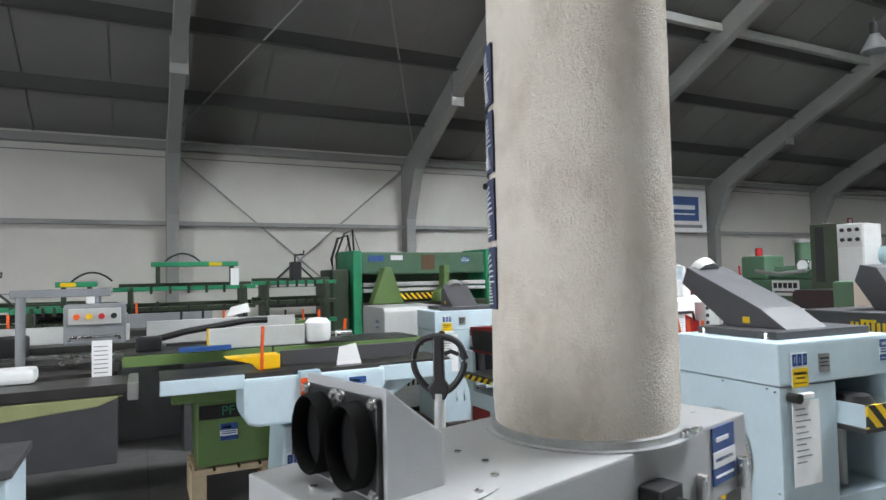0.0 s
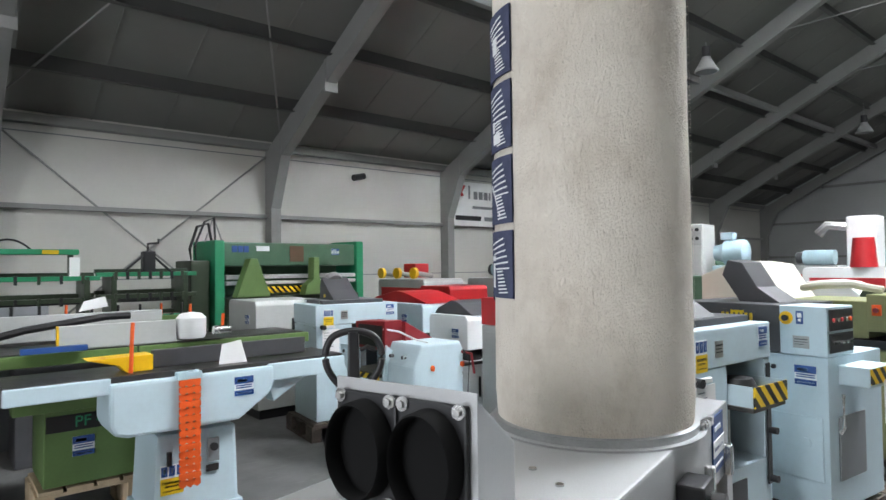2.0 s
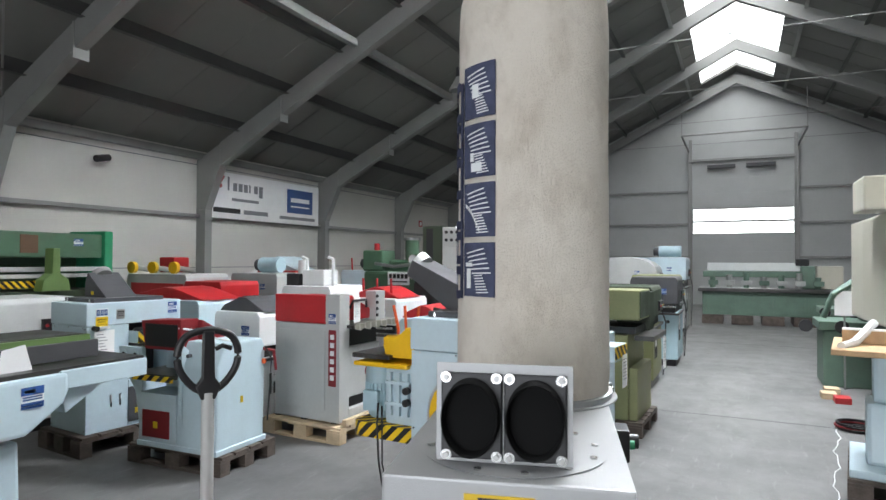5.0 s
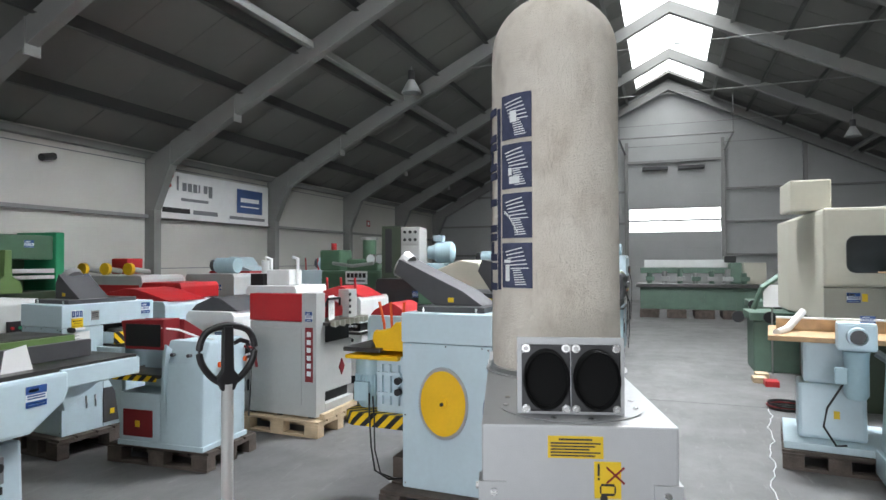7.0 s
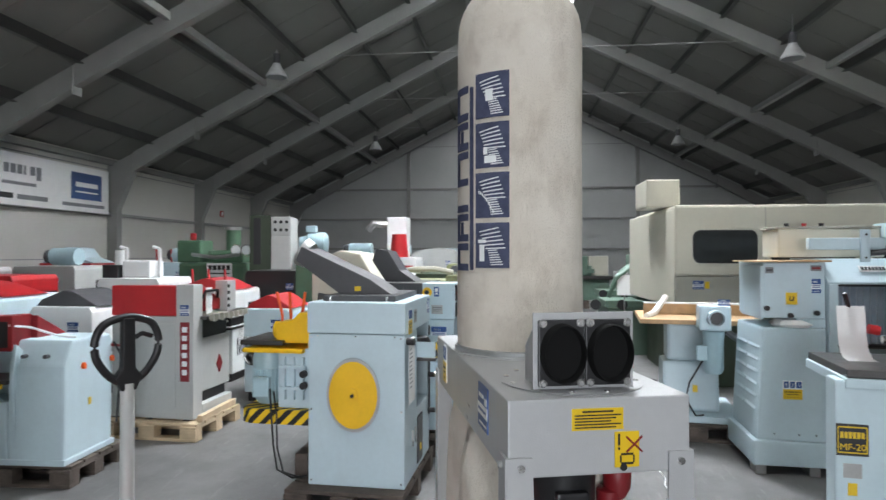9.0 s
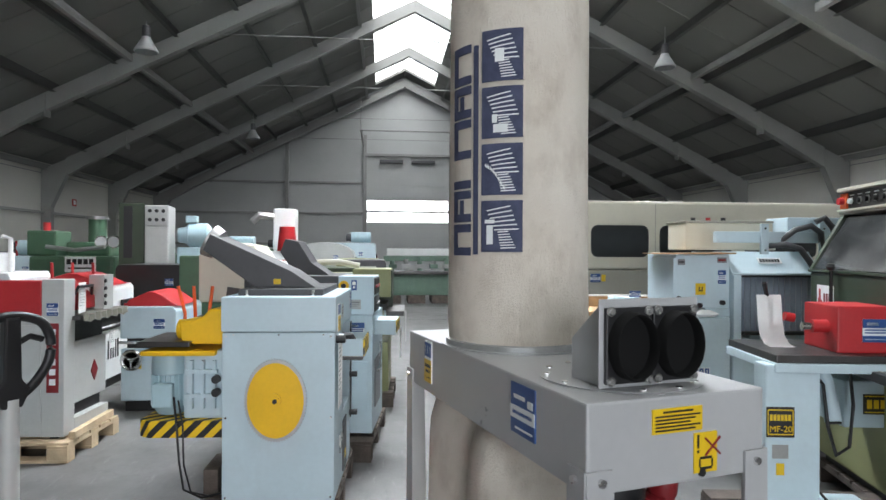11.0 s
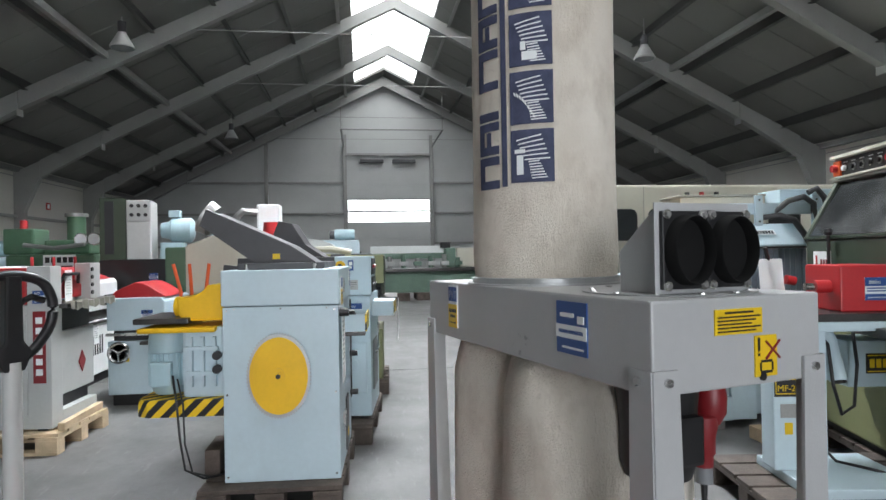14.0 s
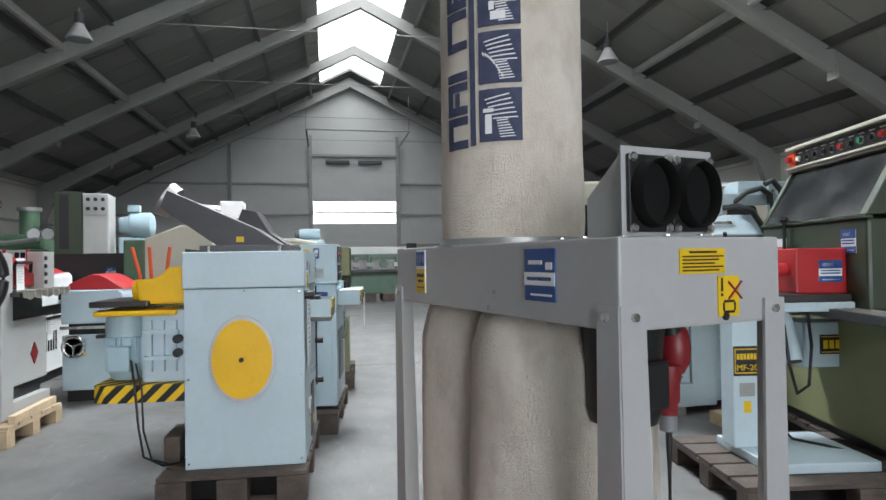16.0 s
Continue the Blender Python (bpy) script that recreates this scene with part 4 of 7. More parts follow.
def side_spindle_unit():
    """The motor bracket that is bolted to the side of the first planer."""
    t = A
    y0 = 0.62
    u = bx("spindle_bracket", (0.06, y0 - 0.02, 0.60), (0.42, y0 + 0.20, 0.97), PALE, t, 0.02, "ribbed pale blue cast bracket")
    for i in range(3):
        bx("rib", (0.03, y0 + 0.02 + 0.06 * i, 0.66), (0.06, y0 + 0.038 + 0.06 * i, 0.92), PALE, u, 0.002)
    for zz in (0.72, 0.85):
        bx("rib", (0.028, y0 + 0.01, zz), (0.058, y0 + 0.18, zz + 0.02), PALE, u, 0.002)
    yc = 0.925
    mo = part("motor", lathe(bmnew(), [(0.02, 0.605), (0.07, 0.61), (0.085, 0.63), (0.088, 0.65), (0.092, 0.655), (0.092, 0.83), (0.104, 0.835), (0.104, 0.90), (0.095, 0.94), (0.02, 0.944)], 32, (0.18, yc, 0)), MOTORBLUE, t, "pale blue electric motor", smooth=True)
    for i in range(24):
        a = 2 * math.pi * i / 24
        fin = bx("cooling_fin", (0.088, -0.0025, 0.658), (0.107, 0.0025, 0.828), MOTORBLUE, mo, 0)
        fin.matrix_local = Matrix.Translation((0.18, yc, 0)) @ Matrix.Rotation(a, 4, "Z")
    bx("terminal_box", (0.05, yc - 0.05, 0.66), (0.098, yc + 0.06, 0.79), MOTORBLUE, mo, 0.012, "pale blue terminal box")
    bx("belt_guard_top", (0.02, y0 + 0.02, 0.945), (0.40, yc + 0.11, 0.972), YELLOW, t, 0.01, "yellow guard plate")
    bm = prism(bmnew(), [(0.02, y0 - 0.02), (0.40, y0 - 0.02), (0.40, yc + 0.05), (0.30, yc + 0.12), (0.06, yc + 0.12), (0.02, yc + 0.06)], "z", 0.51, 0.60, 0.004)
    part("hazard_guard", bm, HAZARD, t, "yellow and black striped lower guard")
    bm = prism(bmnew(), [(y0 - 0.02, 1.0), (y0 + 0.16, 1.0), (y0 + 0.22, 1.02), (y0 + 0.235, 1.125), (y0 + 0.15, 1.13), (y0 + 0.10, 1.155), (y0 + 0.07, 1.19), (y0 - 0.02, 1.19)], "x", 0.08, 0.30, 0.012)
    part("yellow_shroud", bm, YELLOW, t, "yellow cast shroud with a round outlet")
    part("outlet", lathe(bmnew(), [(0.0005, 0.0), (0.044, 0.0), (0.044, 0.04), (0.050, 0.044), (0.055, 0.04), (0.055, 0.0)], 24, (0.19, y0 + 0.225, 1.07), "y"), YELLOW, t, "round yellow outlet", smooth=True)
    bx("small_table", (0.04, y0 + 0.16, 0.99), (0.44, y0 + 0.44, 1.02), IRON, t, 0.006, "dark cast iron side table")
    for i, yy in enumerate((y0 + 0.16, y0 + 0.24, y0 + 0.30)):
        part("lever", tube(bmnew(), [(0.36, yy, 1.02), (0.37, yy + 0.005, 1.14), (0.37, yy + 0.03 * i - 0.015, 1.30)], 0.010), ORANGE, t, "orange lever")
    bx("fence_plate", (0.46, y0 + 0.02, 1.0), (0.47, y0 + 0.26, 1.18), DARKGREY, t, 0.002).rotation_euler = (radians(8), 0, 0)
    for zz in (0.76, 0.83):
        cy("knob", (0.0, y0 + 0.0, zz), (-0.03, y0 + 0.0, zz), 0.022, BLACK, t)
    part("cable", tube(bmnew(), [(0.05, yc - 0.06, 0.72), (-0.02, yc - 0.10, 0.60), (-0.03, yc - 0.12, 0.40), (-0.02, yc - 0.14, 0.25), (0.02, yc - 0.22, 0.19), (0.14, 0.60, 0.175)], 0.006), BLACK, t, "black motor cable")
    part("cable", tube(bmnew(), [(0.06, yc - 0.08, 0.70), (-0.01, yc - 0.13, 0.58), (-0.02, yc - 0.14, 0.38), (0.0, yc - 0.17, 0.23), (0.06, yc - 0.25, 0.18), (0.16, 0.60, 0.172)], 0.005), BLACK, t)


side_spindle_unit()
part("timber_offcut", box(bmnew(), (2.62, 2.68, 0.163), (2.9, 2.76, 0.30), 0.006), PALLETDARK, None, "dark timber offcut lying on the pallet").rotation_euler = (0, 0, 0)
tagged(bpy.data.objects["timber_offcut"], category="timber")

wt = thicknesser(2.55, 5.68, -6, "pale blue thickness planer with a dark hood, on a pallet", top=1.235, w=0.55, d=0.85)
pallet(3.0, 5.90, -6, 1.0, 0.66, label="dark weathered pallet under the second planer", h=0.163)


def control_saw():
    """Tall pale blue machine with a control box and a dark hood."""
    t = thing("rip_saw", 3.66, 1.85, 0, -6, "pale blue rip saw with a dark grey hood and control box", "saw")
    bx("body", (0, 0.0, 0.17), (0.68, 0.40, 1.04), PALE, t, 0.006, "pale blue steel body")
    bx("rear_body", (0.02, 0.401, 0.17), (0.68, 0.95, 1.04), PALE, t, 0.006)
    bx("service_door", (-0.012, 0.03, 0.34), (-0.002, 0.37, 0.70), PALE, t, 0.004, "pale blue service door")
    cy("door_plug", (-0.012, 0.12, 0.55), (-0.02, 0.12, 0.55), 0.028, PALE, t)
    ctrl = bx("control_box", (-0.02, -0.01, 1.045), (0.30, 0.25, 1.325), PALE, t, 0.006, "pale blue control box with a yellow switch")
    cy("main_switch", (-0.02, 0.21, 1.255), (-0.028, 0.21, 1.255), 0.038, YELLOW, ctrl, seg=24)
    cy("switch_knob", (-0.028, 0.21, 1.255), (-0.045, 0.21, 1.255), 0.018, BLACK, ctrl)
    sticker(ctrl, (-0.02, 0.135, 1.26), "-x", 0.04, 0.075, BLUE, ((0.2, 0.5, 0.8, 0.85, LABELWHITE), (0.3, 0.2, 0.7, 0.4, LABELWHITE)))
    sticker(ctrl, (-0.02, 0.13, 1.12), "-x", 0.09, 0.07, STEEL, ((0.1, 0.7, 0.9, 0.76, BLACK), (0.1, 0.5, 0.9, 0.54, BLACK), (0.1, 0.3, 0.7, 0.34, BLACK)), "rating_plate")
    for z0, z1 in ((1.19, 1.31), (1.065, 1.175)):
        bx("control_panel", (0.0, -0.018, z0), (0.28, -0.010, z1), BLACK, ctrl, 0.003, "black panel with push buttons")
    for i in range(5):
        cy("push_button", (0.04 + 0.05 * i, -0.018, 1.25), (0.04 + 0.05 * i, -0.026, 1.25), 0.012, (RED, CHROME, RED, CHROME, ORANGE)[i], ctrl, seg=12)
        cy("push_button", (0.04 + 0.05 * i, -0.018, 1.12), (0.04 + 0.05 * i, -0.026, 1.12), 0.010, CHROME, ctrl, seg=12)
    h = bx("hood_casing", (0.0, 0.252, 1.045), (0.66, 0.95, 1.325), DARKGREY, t, 0.008, "dark grey hood casing")
    sticker(h, (0, 0.52, 1.25), "-x", 0.22, 0.075, DARKGREY, [(0.02 + i * 0.14, 0.1, 0.10 + i * 0.14, 0.75, LABELYELLOW) for i in range(7)] + [(0.3, 0.75, 0.7, 0.95, LABELYELLOW)], "name_plate", "yellow maker's mark as plain blocks")
    part("duct", prism(bmnew(), [(0.36, 1.326), (0.62, 1.326), (0.74, 1.50), (0.70, 1.60), (0.60, 1.58), (0.50, 1.42)], "x", 0.2, 0.44, 0.004), DARKGREY, h, "dark grey duct")
    part("rod", cyl(bmnew(), (-0.04, 0.30, 1.205), (-0.04, 0.75, 1.215), 0.012), CHROME, t, "bright steel rod", smooth=True)
    dealer_label(t, (0, 0.12, 0.93), "-x", 0.12, 0.11)
    cy("knob", (0, 0.30, 0.96), (-0.012, 0.30, 0.96), 0.014, BLACK, t)
    bx("side_tray", (0.12, -0.16, 0.88), (0.42, 0.0, 0.99), PALE, t, 0.004, "pale blue side tray")
    part("tray_strip", box(bmnew(), (0.12, -0.166, 0.90), (0.42, -0.162, 0.985), 0.0), HAZARD, t)
    sticker(t, (0.30, -0.18, 0.80), "-y", 0.12, 0.24, PAPER, [(0.1, 0.85 - i * 0.1, 0.8, 0.87 - i * 0.1, MIDGREY) for i in range(7)], "price_sheet", "hanging paper sheet")
    bx("side_door", (0.1, -0.012, 0.34), (0.42, -0.002, 0.70), MIDGREY, t, 0.004, "grey side door")
    part("door_handle", tube(bmnew(), [(0.06, -0.03, 0.62), (0.06, -0.05, 0.66), (0.06, -0.05, 0.84)], 0.011), CHROME, t, "chrome handle")
    for yy in (0.03, 0.36, 0.86):
        bx("foot", (0.04, yy, 0.145), (0.64, yy + 0.06, 0.17), BLACK, t, 0.003)


control_saw()
pallet(4.08, 2.30, -6, 1.0, 1.0, label="dark pallet under the rip saw", h=0.144)


def olive_machine():
    t = thing("moulder", 5.12, 1.72, 0, -3, "olive green moulder with an orange switch on a pallet", "moulding machine")
    bx("body", (0.0, 0.08, 0.14), (0.75, 0.95, 0.92), OLIVE, t, 0.01, "olive steel body")
    bx("front_leg", (0.02, 0.0, 0.14), (0.70, 0.078, 0.62), OLIVE, t, 0.008)
    bx("control_head", (0.0, -0.02, 1.06), (0.5, 0.35, 1.335), OLIVE, t, 0.008, "olive control head")
    bx("control_face", (0.02, -0.03, 1.08), (0.48, -0.021, 1.32), DARKGREEN, t, 0.003)
    bx("rear_head", (0.05, 0.352, 1.0), (0.72, 0.95, 1.28), OLIVE, t, 0.01)
    # solid black block paints the shade of the feed opening
    bx("slot_shade", (0.03, 0.02, 0.93), (0.66, 0.9, 0.995), BLACK, t, 0.002, "black block for the shaded feed opening")
    bx("infeed_table", (-0.02, -0.15, 0.88), (0.68, 0.02, 0.925), IRON, t, 0.004)
    bx("main_switch", (-0.02, 0.25, 1.18), (-0.001, 0.31, 1.26), ORANGE, t, 0.004)
    cy("switch_knob", (-0.02, 0.28, 1.22), (-0.04, 0.28, 1.22), 0.018, DARKRED, t)
    part("hose", tube(bmnew(), [(0.2, 0.3, 1.36), (0.18, 0.5, 1.40), (0.22, 0.75, 1.39), (0.4, 0.95, 1.36)], 0.03), BEIGE, t, "ribbed beige hose", smooth=True)
    sticker(t, (0.5, -0.16, 0.72), "-y", 0.16, 0.3, PAPER, [(0.1, 0.85 - i * 0.1, 0.8, 0.87 - i * 0.1, MIDGREY) for i in range(7)], "price_sheet")
    bx("clip_arm", (0.48, -0.158, 0.86), (0.52, -0.1, 0.88), STEEL, t, 0.002)
    bx("guard", (0.5, -0.02, 0.9), (0.74, 0.30, 1.3), DARKGREEN, t, 0.01)


olive_machine()
pallet(5.5, 2.15, -3, 0.8, 1.0, label="dark pallet under the olive moulder", h=0.138)


def winter_planer():
    t = thing("wide_planer", 3.79, 4.06, 0, -3, "light grey planer with red panels on a new pallet", "planing machine")
    w, d, z0, top = 0.76, 0.34, 0.16, 1.285
    bx("side_casing", (0, 0.02, z0), (0.10, w, top - 0.26), LIGHTGREY, t, 0.008, "light grey steel side casing")
    bx("side_panel", (-0.008, 0.16, z0 + 0.10), (-0.001, w - 0.06, top - 0.32), LIGHTGREY, t, 0.004)
    bx("red_panel", (-0.006, 0.16, top - 0.255), (0.10, w, top), RED, t, 0.008, "red top panel")
    bx("corner_post", (-0.004, 0.0, z0), (0.14, 0.158, top + 0.01), LIGHTGREY, t, 0.006, "light grey corner post")
    bx("brand_strip", (-0.008, 0.035, 0.48), (-0.0045, 0.12, 0.98), DARKRED, t, 0.001, "dark red strip with pale blocks")
    for i in range(6):
        bx("pale_block", (-0.0105, 0.056, 0.535 + i * 0.072), (-0.0085, 0.10, 0.535 + i * 0.072 + 0.044), LABELWHITE, t, 0)
    dealer_label(t, (-0.004, 0.08, 1.08), "-x", 0.08, 0.09)
    bx("base", (0.141, 0.0, z0), (d + 0.3, w, 0.26), LIGHTGREY, t, 0.006)
    bx("lower_body", (0.141, 0.02, 0.36), (d + 0.3, w, 0.82), LIGHTGREY, t, 0.008, "light grey lower body")
    # black fill stands in for the shade above the base
    part("recess_shade", box(bmnew(), (0.15, 0.06, 0.26), (d + 0.28, w, 0.36)), BLACK, t)
    bx("table", (0.10, -0.06, 0.99), (d + 0.34, w - 0.1, 1.02), IRON, t, 0.005, "cast iron table edge")
    # the opening below the table is coloured black as its shade
    bx("throat_shade", (0.141, 0.04, 0.82), (d + 0.28, w, 0.985), BLACK, t, 0.003)
    bm = prism(bmnew(), [(0.145, 1.05), (d + 0.25, 1.05), (d + 0.25, 1.12), (d - 0.05, 1.25), (0.25, 1.28), (0.145, 1.24)], "y", 0.05, w - 0.2, 0.012)
    part("red_guard", bm, RED, t, "red cutter guard")
    part("guard_handle", tube(bmnew(), [(0.2, 0.045, 1.16), (0.22, 0.02, 1.23), (0.42, 0.02, 1.23), (0.46, 0.045, 1.16)], 0.012), BLACK, t, "black guard handle")
    bx("control_post", (d + 0.18, -0.02, 1.03), (d + 0.34, 0.10, 1.31), LIGHTGREY, t, 0.008, "control post with black buttons")
    for i in range(4):
        cy("push_button", (d + 0.2, -0.02, 1.08 + 0.06 * i), (d + 0.2, -0.03, 1.08 + 0.06 * i), 0.016, BLACK, t, seg=12)
    bm = prism(bmnew(), [(0.40, 0.56), (0.45, 0.64), (0.50, 0.56), (0.45, 0.48)], "y", 0.012, 0.02)
    part("diamond_badge", bm, DARKRED, t, "dark red diamond badge")
    sticker(t, (d - 0.05, 0.03, 1.13), "-y", 0.10, 0.26, PAPER, [(0.1, 0.88 - i * 0.08, 0.8, 0.89 - i * 0.08, MIDGREY) for i in range(8)], "price_sheet", "hanging paper sheet")
    bm = bmnew()
    n = 16
    pts = [(0.12 + 0.7 * i / n, -0.07 - 0.012 * (i % 2), 1.03 + 0.006 * math.sin(i * 1.7)) for i in range(n + 1)]
    lo = [bm.verts.new(p) for p in pts]
    hi = [bm.verts.new((p[0], 0.2, 1.027)) for p in pts]
    dn = [bm.verts.new((p[0], p[1] - 0.005, 0.985 - 0.01 * ((i * 7) % 3))) for i, p in enumerate(pts)]
    for i in range(n):
        bm.faces.new((lo[i], lo[i + 1], hi[i + 1], hi[i]))
        bm.faces.new((dn[i], dn[i + 1], lo[i + 1], lo[i]))
    bmesh.ops.solidify(bm, geom=bm.faces[:], thickness=0.002)
    part("protective_sheet", bm, BEIGEDARK, t, "crumpled protective sheet on the table")
    for yy in (0.05, 0.4, 0.72):
        bx("foot", (0.02, yy, 0.144), (d + 0.25, yy + 0.06, z0), BLACK, t, 0.003)


winter_planer()
pallet(4.10, 4.42, -3, 0.76, 0.90, PALLETLIGHT, "new pale wooden pallet under the grey planer")
part("packing_timber", box(bmnew(), (3.78, 3.99, 0.145), (4.42, 4.035, 0.20), 0.004), PALLETLIGHT, None, "pale packing timber along the pallet edge")
tagged(bpy.data.objects["packing_timber"], category="timber").location = (0.0, -0.012, 0)


def red_hood_saw():
    t = thing("circular_saw", 2.66, 4.36, 0, 2, "pale blue sawing machine with a dark red hood, on a pallet", "saw")
    t.scale = (0.64, 1.10, 1.0)
    z0 = 0.165
    bm = prism(bmnew(), [(0.0, z0), (0.82, z0), (0.84, 0.9), (0.78, 0.97), (0.14, 0.97), (0.02, 0.80)], "y", 0.0, 0.36, 0.02)
    part("body", bm, PALE, t, "pale blue rounded body")
    bm = prism(bmnew(), [(0.40, z0), (0.40, 0.90), (0.46, 0.94), (0.80, 0.94), (0.82, z0)], "y", 0.361, 0.72, 0.015)
    part("rear_body", bm, PALE, t)
    bx("front_base", (0.0, 0.361, z0), (0.40, 0.72, 0.56), PALE, t, 0.012)
    part("fin", prism(bmnew(), [(-0.004, 0.30), (-0.004, 0.62), (0.10, 0.90), (0.0, 0.95), (-0.05, 0.70)], "y", 0.30, 0.32, 0.003), PALE, t, "slanting pale blue rib")
    bx("red_door", (-0.012, 0.42, 0.22), (-0.001, 0.68, 0.43), DARKRED, t, 0.004, "dark red inspection door")
    sticker(t, (-0.012, 0.55, 0.32), "-x", 0.04, 0.05, LABELYELLOW)
    bx("table", (-0.02, 0.36, 0.68), (0.6, 0.80, 0.71), IRON, t, 0.004, "cast iron table")
    part("table_strip", box(bmnew(), (-0.024, 0.38, 0.655), (-0.021, 0.78, 0.70)), HAZARD, t, "striped table edge")
    bm = prism(bmnew(), [(0.34, 0.90), (0.68, 0.90), (0.72, 1.12), (0.34, 1.14)], "x", 0.02, 0.30, 0.008)
    hd = part("red_hood", bm, DARKRED, t, "dark red sheet steel hood")
    bm = prism(bmnew(), [(0.30, 0.93), (0.80, 0.88), (0.80, 0.96), (0.30, 1.13)], "y", 0.30, 0.66, 0.008)
    part("hood_tail", bm, DARKRED, hd, "sloping red hood tail")
    # thin black sheet paints the dark inside of an open hood
    bx("mouth_shade", (0.012, 0.365, 0.925), (0.019, 0.675, 1.10), BLACK, hd, 0)
    part("strap", tube(bmnew(), [(0.02, 0.36, 1.075), (0.2, 0.30, 1.05), (0.3, 0.16, 0.985), (0.32, 0.05, 0.975)], 0.008), LABELWHITE, t, "white strap")
    part("side_arm", prism(bmnew(), [(0.74, 0.90), (0.98, 0.90), (0.96, 0.78), (0.80, 0.55), (0.76, 0.30), (0.72, 0.30)], "x", 0.06, 0.12, 0.01), PALE, t, "pale blue bracket with round holes")
    for yy in (0.80, 0.92):
        cy("boss", (0.05, yy, 0.84), (0.06, yy, 0.84), 0.03, PALE, t)
        # no bore here: a black disc paints the hole's shade
        cy("hole", (0.045, yy, 0.84), (0.055, yy, 0.84), 0.016, BLACK, t)
    for yy in (0.12, 0.26):
        # dark grey plug colours in the shade of a hole
        cy("hole", (-0.002, yy, 0.87), (0.05, yy, 0.87), 0.014, DARKGREY, t)
    for xx in (0.30, 0.80):
        cy("red_button", (xx, 0.0, 0.78), (xx, -0.02, 0.78), 0.022, ORANGE, t, seg=16)
    sticker(t, (0.42, 0.0, 0.52), "-y", 0.045, 0.05, LABELYELLOW)
    bx("skirt", (-0.012, -0.012, z0 - 0.02), (0.84, 0.73, z0 + 0.02), PALE, t, 0.006)
    part("cable", tube(bmnew(), [(0.8, -0.02, 0.9), (0.86, -0.05, 0.8), (0.84, -0.04, 0.5), (0.83, -0.03, 0.3)], 0.008), BLACK, t)
    part("hose", tube(bmnew(), [(0.8, 0.0, 0.88), (0.9, -0.05, 0.86), (0.93, -0.06, 0.7)], 0.012), DARKRED, t)


red_hood_saw()
pallet(2.95, 4.80, 2, 0.62, 0.96, label="dark weathered pallet under the sawing machine")


def jointer():
    t = thing("surface_planer", 0.98, 4.36, 0, 0, "pale blue surface planer with an orange guard chain", "planing machine")
    bm = bmnew()
    pts = [(-0.18, 0.07), (0.33, 0.07), (0.31, 0.62), (-0.15, 0.62)]
    prism(bm, pts, "y", 0.02, 0.50, 0.02)
    part("column", bm, PALE, t, "pale blue column")
    bx("plinth", (-0.20, 0.0, 0.03), (0.35, 0.52, 0.16), PALE, t, 0.015)
    bm = prism(bmnew(), [(-0.41, 0.96), (0.53, 0.96), (0.53, 0.85), (0.50, 0.79), (0.30, 0.655), (-0.32, 0.655), (-0.385, 0.675), (-0.41, 0.73)], "y", -0.06, 0.30, 0.02)
    part("head", bm, PALE, t, "rounded pale blue head")
    bx("infeed_table", (-0.88, -0.02, 0.955), (0.05, 0.42, 0.995), IRON, t, 0.004, "dark cast iron infeed table")
    bx("table_edge", (-0.885, -0.035, 0.90), (-0.40, 0.0, 0.99), PALE, t, 0.008, "pale blue table edge")
    bx("outfeed_table", (0.06, -0.02, 0.955), (1.05, 0.42, 0.985), IRON, t, 0.004)
    bx("table_edge", (0.50, -0.035, 0.86), (1.06, 0.0, 0.97), PALE, t, 0.008)
    part("bracket", prism(bmnew(), [(0.50, 0.90), (0.86, 0.90), (0.55, 0.72)], "y", 0.0, 0.12, 0.006), PALE, t)
    # the orange guard hangs as a strip of overlapping links
    g = bx("guard_clip", (-0.065, -0.075, 0.94), (0.075, 0.02, 0.985), MOTORBLUE, t, 0.006, "blue guard clip")
    for i in range(15):
        z1 = 0.94 - i * 0.041
        bm = prism(bmnew(), [(-0.058, z1), (0.062, z1), (0.062, z1 - 0.03), (0.042, z1 - 0.046), (0.022, z1 - 0.03), (0.002, z1 - 0.046), (-0.018, z1 - 0.03), (-0.038, z1 - 0.046), (-0.058, z1 - 0.03)], "y", -0.082 - (0.006 if i % 2 else 0), -0.070)
        part("guard_link", bm, ORANGE, t)
    bx("switch_plate", (0.13, -0.002, 0.42), (0.20, 0.019, 0.56), MIDGREY, t, 0.004)
    cy("switch", (0.165, 0.0, 0.51), (0.165, -0.02, 0.51), 0.024, BLACK, t)
    bx("rating_plate", (0.125, 0.008, 0.36), (0.20, 0.019, 0.40), BLACK, t, 0.001)
    bx("switch_plate", (-0.10, 0.0, 0.44), (-0.075, 0.019, 0.52), BLACK, t, 0.003)
    dealer_label(t, (0.33, -0.06, 0.86), "-y", 0.12, 0.115)
    warning_label(t, (-0.07, 0.018, 0.36), "-y", 0.13, 0.17)
    # yellow blade guard, orange rod and fence
    part("blade_guard", prism(bmnew(), [(-0.50, 1.085), (-0.16, 1.09), (-0.16, 1.0), (-0.30, 0.997), (-0.34, 1.04)], "y", 0.06, 0.22, 0.006), YELLOW, t, "yellow blade guard")
    part("fence", box(bmnew(), (-0.14, 0.16, 0.996), (0.86, 0.20, 1.10), 0.006), DARKGREY, t, "dark fence")
    part("guard_rod", tube(bmnew(), [(-0.28, 0.06, 0.99), (-0.275, 0.06, 1.16), (-0.27, 0.06, 1.28)], 0.011), ORANGE, t, "orange guard rod")
    return t


jointer()
